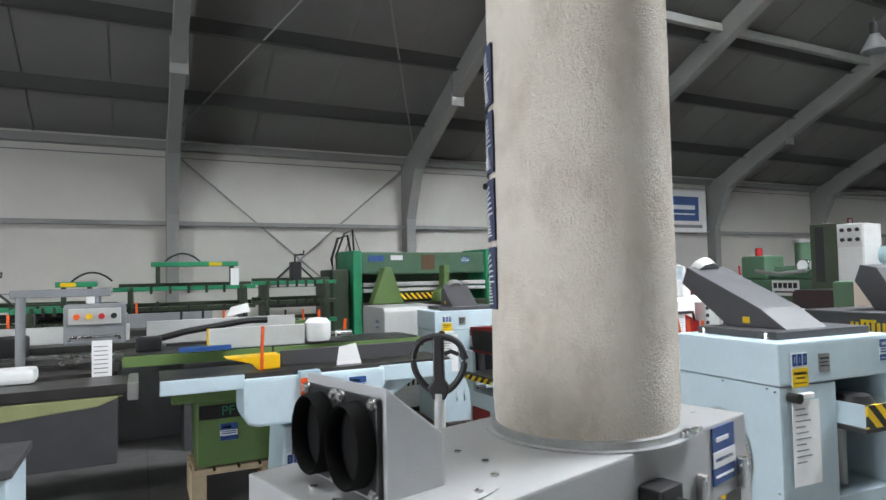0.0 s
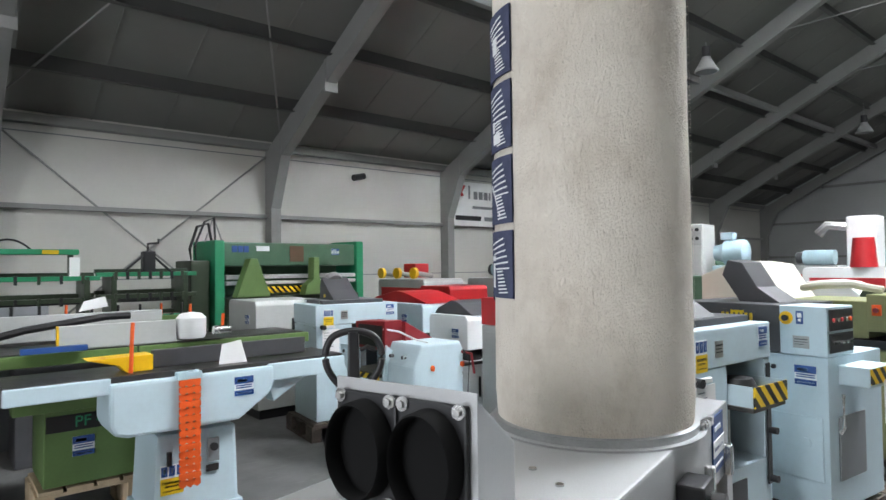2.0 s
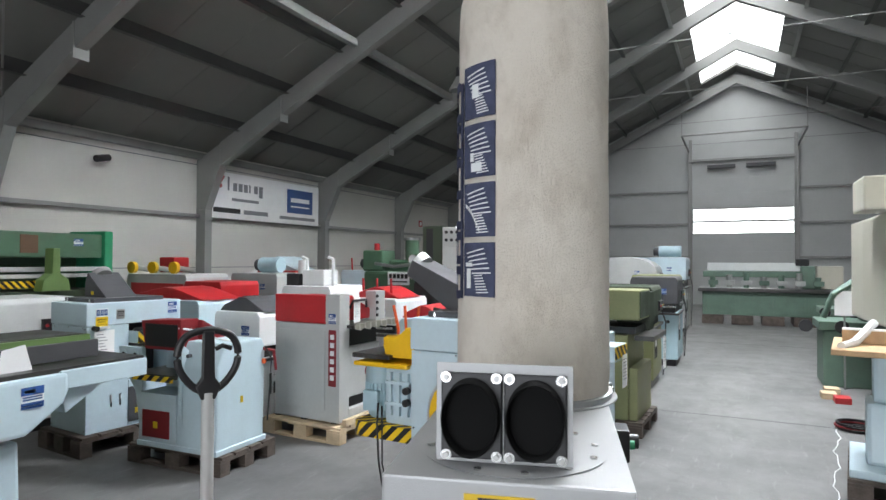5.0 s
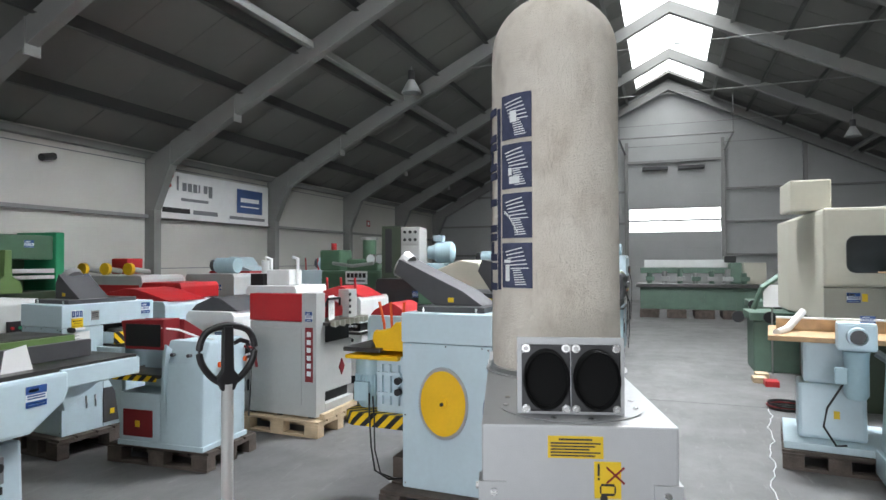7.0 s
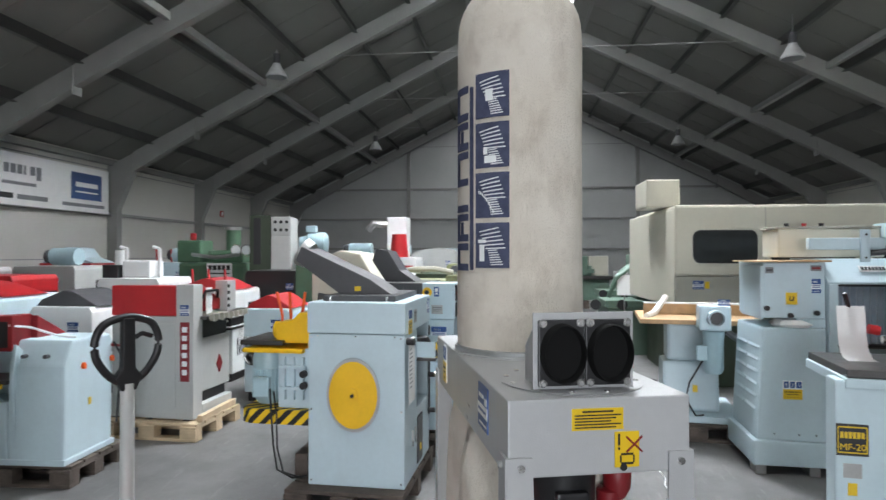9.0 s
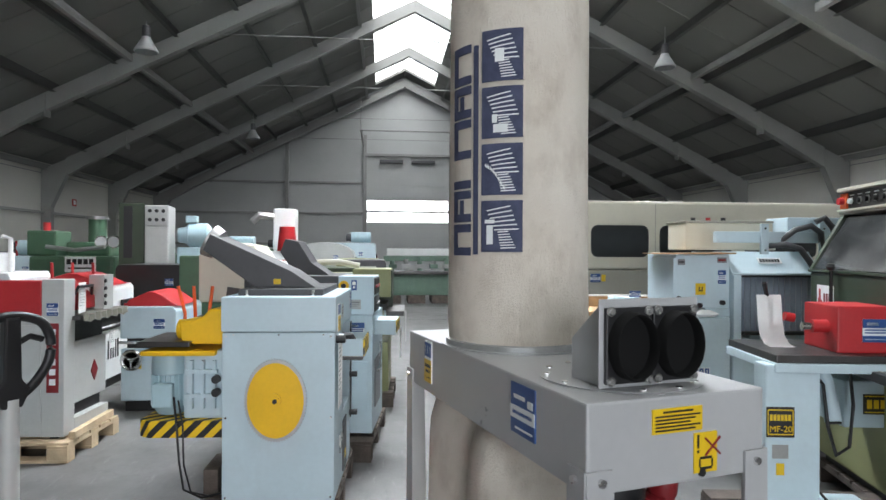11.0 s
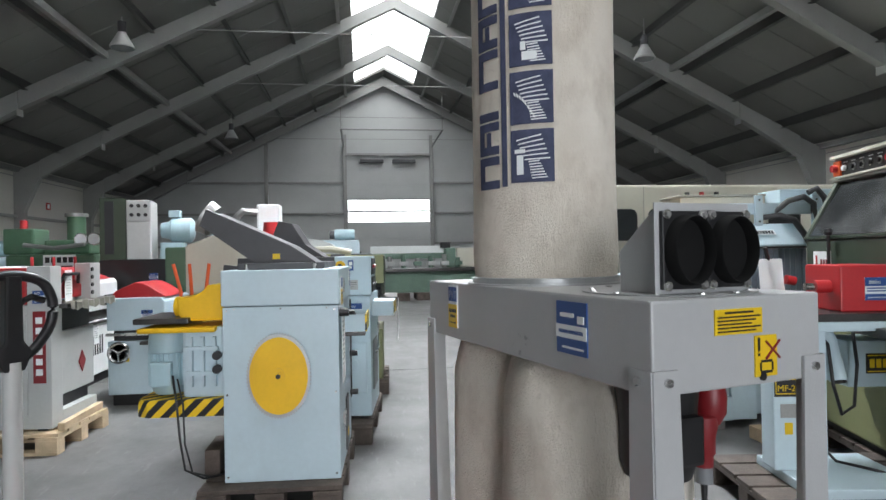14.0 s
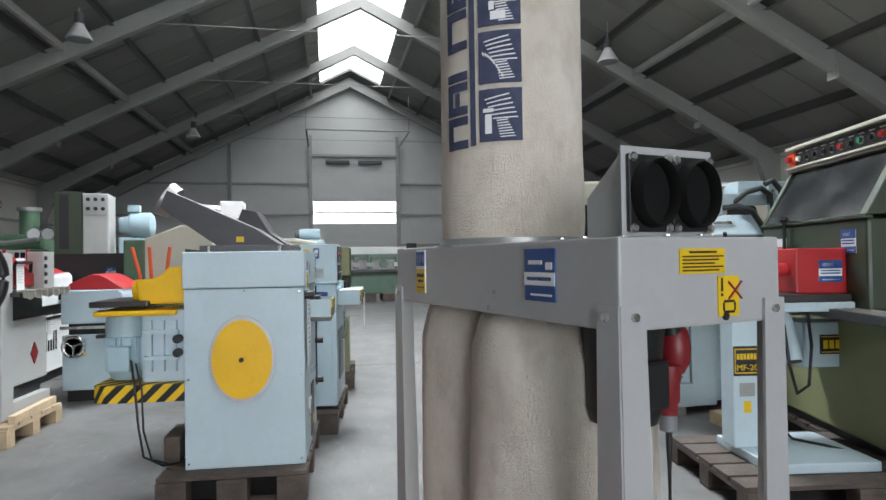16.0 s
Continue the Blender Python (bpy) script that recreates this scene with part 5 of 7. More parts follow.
tagged(part("paper_note", prism(bmnew(), [(1.20, 0.987), (1.38, 0.987), (1.34, 1.13), (1.22, 1.11)], "y", 4.42, 4.424), PAPER, None, "curled white paper sheet on the planer table"), category="paper")


def green_planer():
    t = thing("combination_planer", 0.58, 4.97, 0, 0, "moss green combination planer with long tables", "planing machine")
    bx("body", (-0.23, 0.0, 0.27), (0.40, 0.5, 0.80), MOSS, t, 0.008, "moss green body")
    bx("name_band", (-0.22, -0.006, 0.60), (0.42, -0.001, 0.70), BLACK, t, 0.001, "black name band")
    letters("model_name", "PF 430", 0.095, Matrix.Translation((0.06, -0.008, 0.65)) @ Matrix.Rotation(radians(90), 4, "X"), BRIGHTGREEN, t, "green model lettering")
    dealer_label(t, (-0.02, -0.001, 0.50), "-y", 0.12, 0.12)
    bx("side_box", (-0.40, -0.14, 0.75), (0.30, -0.002, 0.90), MOSS, t, 0.008, "green table support")
    sticker(t, (-0.22, -0.14, 0.86), "-y", 0.13, 0.06, LABELYELLOW, ((0.1, 0.7, 0.9, 0.8, BLACK), (0.1, 0.4, 0.8, 0.48, BLACK), (0.1, 0.15, 0.9, 0.22, BLACK)))
    bx("front_table", (-0.70, 0.05, 1.0), (0.30, 0.55, 1.075), MOSS, t, 0.006, "green table with a ground top")
    bx("table_top", (-0.69, 0.06, 1.076), (1.5, 0.54, 1.084), IRON, t, 0.002)
    bx("rear_table", (0.31, 0.05, 1.0), (1.55, 0.55, 1.075), MOSS, t, 0.006)
    bx("fence", (-0.15, 0.06, 1.085), (0.55, 0.10, 1.235), LIGHTGREY, t, 0.006, "grey aluminium fence")
    bx("fence_end", (-0.156, 0.058, 1.085), (-0.145, 0.102, 1.235), YELLOW, t, 0.001)
    bx("long_fence", (-0.55, 0.40, 1.12), (0.55, 0.44, 1.29), LIGHTGREY, t, 0.006, "long grey fence")
    part("guard_arm", tube(bmnew(), [(-0.55, 0.25, 1.15), (-0.3, 0.25, 1.21), (0.15, 0.25, 1.27), (0.3, 0.25, 1.27)], 0.024), BLACK, t, "black swinging guard arm", smooth=True)
    bx("guard_head", (-0.62, 0.2, 1.08), (-0.45, 0.3, 1.19), BLACK, t, 0.02)
    part("motor_cover", lathe(bmnew(), [(0.005, 0), (0.09, 0.0), (0.10, 0.03), (0.10, 0.14), (0.07, 0.17), (0.005, 0.18)], 24, (0.66, 0.10, 1.10), "z"), WHITE, t, "white motor cover", smooth=True)
    cy("chrome_shaft", (0.78, 0.0, 1.15), (0.9, 0.0, 1.15), 0.03, CHROME, t)
    part("lever", tube(bmnew(), [(0.86, 0.05, 1.12), (0.87, 0.05, 1.26)], 0.012), ORANGE, t)
    bx("blue_stop", (-0.35, -0.02, 1.085), (0.0, 0.03, 1.12), BLUE, t, 0.004)
    part("price_sheet", prism(bmnew(), [(0.02, 1.30), (0.2, 1.33), (0.18, 1.40), (0.05, 1.37)], "y", 0.42, 0.424), PAPER, t, "paper sheet")
    part("guard_rod", tube(bmnew(), [(0.75, 0.4, 1.08), (0.75, 0.4, 1.32)], 0.011), ORANGE, t)


green_planer()
pallet(0.86, 5.22, 0, 1.1, 0.5, PALLETLIGHT, "pale wooden pallet under the green planer", h=0.255)


def pallet_jack():
    t = thing("pallet_jack", 1.309, 3.02, 0, 53, "hand pallet jack with a black loop handle", "pallet jack")
    cy("drawbar", (0, 0, 0.34), (0, 0, 1.01), 0.028, LIGHTGREY, t, label="pale grey drawbar")
    zc = 1.15
    loop = [(-0.0, 1.00), (-0.07, 1.04), (-0.125, 1.12), (-0.13, 1.20), (-0.10, 1.265), (-0.03, 1.288), (0.03, 1.288), (0.10, 1.265), (0.13, 1.20), (0.125, 1.12), (0.07, 1.04), (0.0, 1.00)]
    pts = []
    for i in range(len(loop) - 1):
        for k in range(4):
            f = k / 4
            pts.append((0.0, loop[i][0] * (1 - f) + loop[i + 1][0] * f, loop[i][1] * (1 - f) + loop[i + 1][1] * f))
    for _ in range(3):
        pts = [tuple((p[k] + 2 * q[k] + r[k]) / 4 for k in range(3)) for p, q, r in zip([pts[-1]] + pts[:-1], pts, pts[1:] + [pts[0]])]
    part("handle", tube(bmnew(), pts + [pts[0]], 0.0165, 12), BLACK, t, "black plastic loop handle", smooth=True)
    bm = prism(bmnew(), [(-0.03, 0.98), (0.03, 0.98), (0.055, 1.04), (0.028, 1.075), (0.024, 1.285), (-0.024, 1.285), (-0.028, 1.075), (-0.055, 1.04)], "x", -0.022, 0.022, 0.008)
    part("handle_core", bm, BLACK, t, "black handle core")
    part("release_lever", tube(bmnew(), [(0, -0.03, 1.20), (0, -0.06, 1.215), (0, -0.10, 1.20)], 0.011), BLACK, t)
    cy("pump", (0.02, 0, 0.16), (0.02, 0, 0.42), 0.045, STEEL, t)
    bx("pump_base", (-0.07, -0.09, 0.06), (0.12, 0.09, 0.20), DARKGREY, t, 0.02)
    for sy in (-0.05, 0.05):
        cy("steering_wheel", (0, sy - 0.025, 0.085), (0, sy + 0.025, 0.085), 0.085, BLACK, t)
    for sy in (-0.18, 0.18):
        bx("fork", (-1.2, sy - 0.075, 0.075), (-0.06, sy + 0.075, 0.12), RED, t, 0.012, "steel fork")
        cy("fork_roller", (-1.05, sy - 0.03, 0.037), (-1.05, sy + 0.03, 0.037), 0.037, BLACK, t)
    bx("fork_bridge", (-0.12, -0.26, 0.08), (-0.05, 0.26, 0.30), RED, t, 0.015)


pallet_jack()

# ---- machines across the aisle ----
def edge_sander():
    t = thing("spindle_sander", 4.60, -0.20, 0, -8, "pale blue spindle sander with a beech table top", "sander")
    bx("foot_plate", (-0.40, -0.36, 0.144), (0.40, 0.36, 0.20), PALE, t, 0.01)
    part("column", prism(bmnew(), [(-0.24, 0.20), (0.22, 0.20), (0.16, 0.62), (-0.18, 0.62)], "y", -0.20, 0.26, 0.03), PALE, t, "pale blue column")
    bx("upper_column", (-0.16, -0.16, 0.62), (0.14, 0.22, 0.96), PALE, t, 0.03)
    bx("table_top", (-0.42, -0.55, 0.965), (0.42, 0.46, 1.005), PLYWOOD, t, 0.006, "beech table top")
    bx("fence", (0.05, -0.5, 1.006), (0.09, 0.40, 1.10), PLYWOOD, t, 0.004, "wooden fence")
    bx("fence_cap", (0.04, -0.5, 1.101), (0.10, 0.40, 1.115), WHITE, t, 0.003)
    v = bx("fan_housing", (-0.62, -0.22, 0.94), (-0.43, 0.02, 1.14), PALE, t, 0.02, "pale blue fan housing with an open outlet")
    part("outlet", lathe(bmnew(), [(0.0005, -0.02), (0.054, -0.02), (0.054, -0.088), (0.061, -0.09), (0.068, -0.088), (0.068, 0.0)], 24, (-0.62, -0.10, 1.045), "x"), PALE, v, "round open outlet", smooth=True)
    # black disc stands in for the shade deep in the outlet
    cy("outlet_shade", (-0.648, -0.10, 1.045), (-0.6405, -0.10, 1.045), 0.0525, BLACK, v)
    m = part("motor", lathe(bmnew(), [(0.02, 0.58), (0.06, 0.59), (0.078, 0.62), (0.078, 0.86), (0.085, 0.93), (0.02, 0.935)], 28, (-0.525, -0.10, 0)), MOTORBLUE, t, "pale blue hanging motor", smooth=True)
    bx("terminal_box", (-0.62, -0.04, 0.70), (-0.58, 0.04, 0.82), MOTORBLUE, m, 0.01)
    bx("motor_arm", (-0.45, -0.13, 0.72), (-0.16, -0.06, 0.78), PALE, t, 0.01)
    part("hose", tube(bmnew(), [(-0.3, -0.25, 0.9), (-0.35, -0.38, 0.8), (-0.3, -0.42, 0.6)], 0.03), MIDGREY, t, smooth=True)
    part("cable", tube(bmnew(), [(-0.55, -0.02, 0.7), (-0.5, 0.08, 0.5), (-0.44, 0.1, 0.35), (-0.42, 0.02, 0.21), (-0.36, -0.05, 0.205)], 0.008), BLACK, t)
    sticker(t, (-0.245, 0.0, 0.40), "-x", 0.04, 0.06, LABELYELLOW)
    dealer_label(t, (-0.63, -0.16, 1.17), "-x", 0.09, 0.05)
    part("dust_sheet", tube(bmnew(), [(-0.30, 0.40, 1.015), (-0.1, 0.32, 1.03), (0.05, 0.25, 1.10), (0.12, 0.2, 1.16)], 0.03), WHITE, t, "crumpled white sheet")


edge_sander()
pallet(4.60, -0.20, -8, 0.9, 0.74, label="brown pallet under the spindle sander")


def louvre_machine():
    t = thing("wide_belt_sander", 3.42, -0.655, 0, -4, "pale blue wide belt sander with a grey pleated curtain", "sander")
    # lower cabinet: its outer side leans in and carries the louvres
    part("side_cabinet", prism(bmnew(), [(-0.12, 0.24), (0.335, 0.24), (0.29, 1.035), (-0.12, 1.035)], "x", 0.0, 0.62, 0.018), PALE, t, "pale blue lower cabinet with louvres")
    for i in range(6):
        z = 0.44 + i * 0.088
        y = 0.332 - 0.0566 * (z - 0.24) / 1.0
        for k in range(2):
            x0 = 0.06 + 0.27 * k
            part("louvre", prism(bmnew(), [(y - 0.006, z + 0.05), (y + 0.008, z), (y + 0.006, z - 0.003), (y - 0.010, z + 0.045)], "x", x0, x0 + 0.24), PALE, t)
            # grey strip paints the shade below the slat
            bx("louvre_shade", (x0, y - 0.006, z - 0.010), (x0 + 0.24, y + 0.0015, z - 0.003), MIDGREY, t, 0)
    bx("cabinet_skirt", (-0.015, -0.14, 0.065), (0.64, 0.36, 0.239), PALE, t, 0.01, "pale blue plinth")
    for yy in (0.27, -0.08):
        bx("foot", (0.0, yy, 0.0), (0.14, yy + 0.07, 0.065), STEEL, t, 0.004)
    warning_label(t, (0.0, 0.10, 0.60), "-x", 0.125, 0.13)
    for yy in (0.22, 0.06, -0.05):
        cy("bolt", (0, yy, 0.29), (-0.006, yy, 0.29), 0.006, CHROME, t, seg=8)
    part("cloth", lathe(bmnew(), [(0.005, 0.0), (0.13, 0.0), (0.15, 0.02), (0.11, 0.05), (0.005, 0.06)], 11, (0.13, 0.06, 1.036)), PAPER, t, "crumpled white paper")
    # upper casing with its board
    u = bx("upper_casing", (0.04, -0.128, 1.10), (0.62, 0.275, 1.495), PALE, t, 0.006, "pale blue upper casing")
    bx("casing_edge", (0.035, 0.276, 1.09), (0.5, 0.296, 1.47), PALE, t, 0.004)
    bx("casing_flap", (0.03, -0.128, 1.035), (0.07, 0.06, 1.099), PALE, t, 0.004)
    part("cover_board", prism(bmnew(), [(-0.15, 1.50), (0.36, 1.497), (0.36, 1.506), (-0.15, 1.512)], "x", -0.02, 0.5, 0.002), PLYWOOD, t, "thin brown board on the casing")
    sticker(u, (0.04, 0.09, 1.24), "-x", 0.075, 0.085, LABELYELLOW, ((0.3, 0.3, 0.7, 0.4, BLACK), (0.3, 0.4, 0.4, 0.7, BLACK), (0.6, 0.4, 0.7, 0.7, BLACK)))
    dealer_label(u, (0.04, -0.07, 1.33), "-x", 0.06, 0.10)
    sticker(u, (0.04, 0.235, 1.44), "-x", 0.055, 0.045, MIDGREY, ((0.1, 0.3, 0.9, 0.7, DARKGREY),), "badge")
    sticker(u, (0.04, -0.07, 1.455), "-x", 0.07, 0.04, MIDGREY, ((0.1, 0.3, 0.9, 0.7, DARKRED),), "badge")
    for yy, z in ((0.255, 1.17), (-0.07, 1.14), (0.10, 1.12)):
        cy("knob", (0.04, yy, z), (0.015, yy, z), 0.018, BLACK, u)
    # middle column, a black block painting the shaded opening, and the right-hand frame
    bx("gap_shade", (0.10, -0.30, 1.0), (0.5, -0.129, 1.33), BLACK, t, 0.003, "black block for the shaded feed opening")
    bx("middle_column", (0.02, -0.34, 0.06), (0.6, -0.141, 0.86), PALE, t, 0.012, "pale blue middle column")
    for i in range(3):
        bx("bellows_ring", (0.06, -0.12, 0.87 + 0.05 * i), (0.3, -0.02, 0.895 + 0.05 * i), MIDGREY, t, 0.008)
    bx("main_body", (0.16, -1.70, 0.06), (0.95, -0.341, 0.93), PALE, t, 0.01, "pale blue main body")
    bx("frame_post", (-0.02, -0.188, 0.78), (0.09, -0.132, 1.345), PALE, t, 0.004, "pale blue frame post")
    # sloping front hood above the pleated curtain
    part("front_hood", prism(bmnew(), [(0.0, 1.345), (0.0, 1.36), (0.16, 1.52), (0.7, 1.52), (0.7, 1.345)], "y", -0.80, -0.1295, 0.006), PALE, t, "sloping pale blue hood")
    bx("hood_hem", (-0.006, -0.80, 1.330), (0.03, -0.1895, 1.3445), BLACK, t, 0.003)
    bm = bmnew()
    k = 26
    prism(bm, [(0.03 + (0.028 if i % 2 else 0.0), -0.19 - 0.56 * i / k) for i in range(k + 1)] + [(0.09, -0.75), (0.09, -0.19)], "z", 0.93, 1.329)
    part("pleated_curtain", bm, mat("grey_blue_curtain", (0.26, 0.31, 0.36), 0.4, var=0.12, scale=6), t, "grey-blue pleated curtain")
    bx("curtain_tray", (-0.02, -0.80, 0.905), (0.15, -0.189, 0.929), BLACK, t, 0.004, "black tray under the curtain")
    name = part("name_plate", prism(bmnew(), [(0.06, 1.43), (0.10, 1.47), (0.098, 1.472), (0.058, 1.432)], "y", -0.54, -0.36), LABELWHITE, t, "white name plate with plain black blocks")
    for i in range(7):
        part("print", prism(bmnew(), [(0.066, 1.441), (0.09, 1.465), (0.0885, 1.4665), (0.0645, 1.4425)], "y", -0.525 + 0.0225 * i, -0.509 + 0.0225 * i), BLACK, name)
    # switch box, rail and hoses on top
    sb = bx("switch_cabinet", (0.30, -0.63, 1.53), (0.66, 0.09, 1.745), BEIGE, t, 0.012, "beige switch cabinet")
    bx("cabinet_lid", (0.285, -0.64, 1.746), (0.675, 0.10, 1.762), BEIGEDARK, sb, 0.004)
    for i in range(3):
        cy("indicator", (0.33, 0.02 - 0.12 * i, 1.762), (0.33, 0.02 - 0.12 * i, 1.785), 0.018, (BLACK, RED, BLACK)[i], sb, seg=12)
    bx("top_rail", (0.0, -0.86, 1.585), (0.06, -0.01, 1.668), PALE, t, 0.006, "pale blue top rail")
    bx("top_rail", (0.10, -1.9, 1.62), (0.40, -0.60, 1.78), PALE, t, 0.01, "pale blue rear rail")
    for yy in (-0.36, -0.80):
        bx("rail_bracket", (-0.022, yy - 0.03, 1.50), (-0.001, yy + 0.03, 1.725), PALE, t, 0.004, "pale blue rail bracket")
        for zz in (1.53, 1.69):
            cy("bolt", (-0.022, yy, zz), (-0.03, yy, zz), 0.008, CHROME, t, seg=8)
    for h in ([(0.02, -0.50, 1.60), (-0.03, -0.58, 1.68), (-0.03, -0.70, 1.71), (-0.02, -0.78, 1.66), (0.0, -0.80, 1.52)], [(0.05, -0.40, 1.56), (-0.02, -0.52, 1.575), (-0.03, -0.62, 1.54), (-0.02, -0.70, 1.44), (0.0, -0.76, 1.36)], [(-0.02, -0.74, 1.74), (-0.03, -0.80, 1.77), (-0.03, -0.86, 1.70), (-0.02, -0.90, 1.58)]):
        part("hose", tube(bmnew(), h, 0.022, 12), DARKGREY, t, "dark grey cable hose", smooth=True)


louvre_machine()
tagged(part("timber_block", box(bmnew(), (3.05, -1.12, 0), (3.20, -0.78, 0.09), 0.006), PALLETLIGHT, None, "pale timber block on the floor"), category="timber")


def pedestal_saw():
    t = thing("small_moulder", 2.20, -0.42, 0, -8, "pale blue pedestal machine with a cast iron table", "moulding machine")
    bx("foot_plate", (-0.42, -0.36, 0.145), (0.10, 0.20, 0.195), PALE, t, 0.008, "pale blue foot plate")
    part("pedestal", prism(bmnew(), [(-0.16, 0.195), (-0.03, 0.195), (-0.03, 0.94), (-0.16, 0.94)], "y", -0.04, 0.235, 0.01), PALE, t, "pale blue pedestal")
    bx("table", (-0.16, -0.42, 0.95), (0.42, 0.18, 0.99), IRON, t, 0.006, "dark cast iron table")
    bx("table_rim", (-0.17, -0.43, 0.90), (0.43, 0.19, 0.949), PALE, t, 0.006)
    sticker(t, (-0.16, 0.16, 0.65), "-x", 0.14, 0.155, BLACK, ((0.06, 0.08, 0.94, 0.12, LABELYELLOW), (0.06, 0.88, 0.94, 0.92, LABELYELLOW), (0.04, 0.1, 0.07, 0.9, LABELYELLOW), (0.93, 0.1, 0.96, 0.9, LABELYELLOW)) + tuple((0.12 + 0.13 * i, 0.55, 0.22 + 0.13 * i, 0.75, LABELYELLOW) for i in range(6)), "name_plate", "black name plate with yellow blocks")
    letters("model_name", "MF-20", 0.045, Matrix.Translation((-0.168, 0.16, 0.615)) @ Matrix.Rotation(radians(-90), 4, "Z") @ Matrix.Rotation(radians(90), 4, "X"), LABELYELLOW, t, "yellow model lettering")
    sticker(t, (-0.16, 0.16, 0.50), "-x", 0.08, 0.07, STEEL, (), "rating_plate")
    sticker(t, (-0.16, 0.16, 0.41), "-x", 0.04, 0.06, LABELYELLOW)
    part("dust_pipe", tube(bmnew(), [(0.06, -0.14, 0.91), (0.03, -0.17, 0.82), (0.0, -0.18, 0.70), (-0.03, -0.18, 0.62)], 0.042, 16), PALE, t, "pale blue dust pipe", smooth=True)
    # the pipe is closed; this black disc paints its shaded inside
    cy("pipe_shade", (-0.030, -0.18, 0.622), (-0.034, -0.18, 0.612), 0.036, BLACK, t)
    part("cable", tube(bmnew(), [(0.0, -0.10, 0.86), (-0.04, -0.12, 0.82), (-0.05, -0.14, 0.6), (-0.02, -0.2, 0.44), (0.0, -0.28, 0.48), (0.0, -0.30, 0.7), (0.05, -0.31, 0.9)], 0.009), BLACK, t, "black looped cable")
    part("cable", tube(bmnew(), [(0.0, -0.07, 0.30), (-0.06, -0.14, 0.206), (-0.18, -0.24, 0.204), (-0.25, -0.40, 0.17), (-0.3, -0.55, 0.155)], 0.008), BLACK, t)
    part("cross_arm", box(bmnew(), (0.08, -0.68, 0.56), (0.34, -0.30, 0.815), 0.01), PALE, t, "pale blue cross arm")
    sticker(t, (0.08, -0.52, 0.69), "-x", 0.24, 0.11, BLACK, ((0.03, 0.08, 0.97, 0.13, LABELYELLOW), (0.03, 0.87, 0.97, 0.92, LABELYELLOW)) + tuple((0.08 + 0.15 * i, 0.28, 0.19 + 0.15 * i, 0.72, LABELYELLOW) for i in range(6)), "name_plate", "black name plate with yellow blocks")
    hw = part("hand_wheel", lathe(bmnew(), [(0.085, 0.09), (0.11, 0.08), (0.118, 0.10), (0.11, 0.12), (0.085, 0.11)], 28, (0, -0.76, 0.70), "x"), YELLOW, t, "yellow hand wheel", smooth=True)
    cy("wheel_disc", (0.095, -0.76, 0.70), (0.105, -0.76, 0.70), 0.088, YELLOW, hw)
    cy("wheel_hub", (0.07, -0.76, 0.70), (0.20, -0.76, 0.70), 0.022, STEEL, hw)
    mb = bx("red_motor_housing", (-0.08, -0.455, 0.991), (0.24, -0.17, 1.235), RED, t, 0.008, "red motor housing")
    cy("spindle_nose", (0.02, -0.17, 1.12), (0.02, -0.09, 1.12), 0.035, RED, mb)
    cy("spindle", (0.02, -0.09, 1.12), (0.02, -0.04, 1.12), 0.02, CHROME, mb)
    dealer_label(mb, (-0.08, -0.36, 1.11), "-x", 0.13, 0.12)
    bm = bmnew()
    prof = [(0.27, 1.27), (0.26, 1.21), (0.25, 1.12), (0.225, 1.04), (0.17, 1.0), (0.10, 0.993)]
    a = [bm.verts.new((x, 0.085, z)) for x, z in prof]
    b = [bm.verts.new((x, -0.055, z)) for x, z in prof]
    for i in range(len(prof) - 1):
        bm.faces.new((a[i], a[i + 1], b[i + 1], b[i]))
    bmesh.ops.solidify(bm, geom=bm.faces[:], thickness=0.002)
    part("price_sheet", bm, PAPER, t, "curling white paper sheet", smooth=True)
    part("stop_post", tube(bmnew(), [(0.28, 0.02, 0.99), (0.28, 0.02, 1.26), (0.25, 0.05, 1.34)], 0.012), BLACK, t)
    cy("red_knob", (0.24, -0.06, 1.15), (0.24, -0.11, 1.14), 0.026, RED, t)


pedestal_saw()
pallet(2.02, -0.60, -8, 0.85, 1.2, label="brown pallet under the pedestal machine", h=0.145)


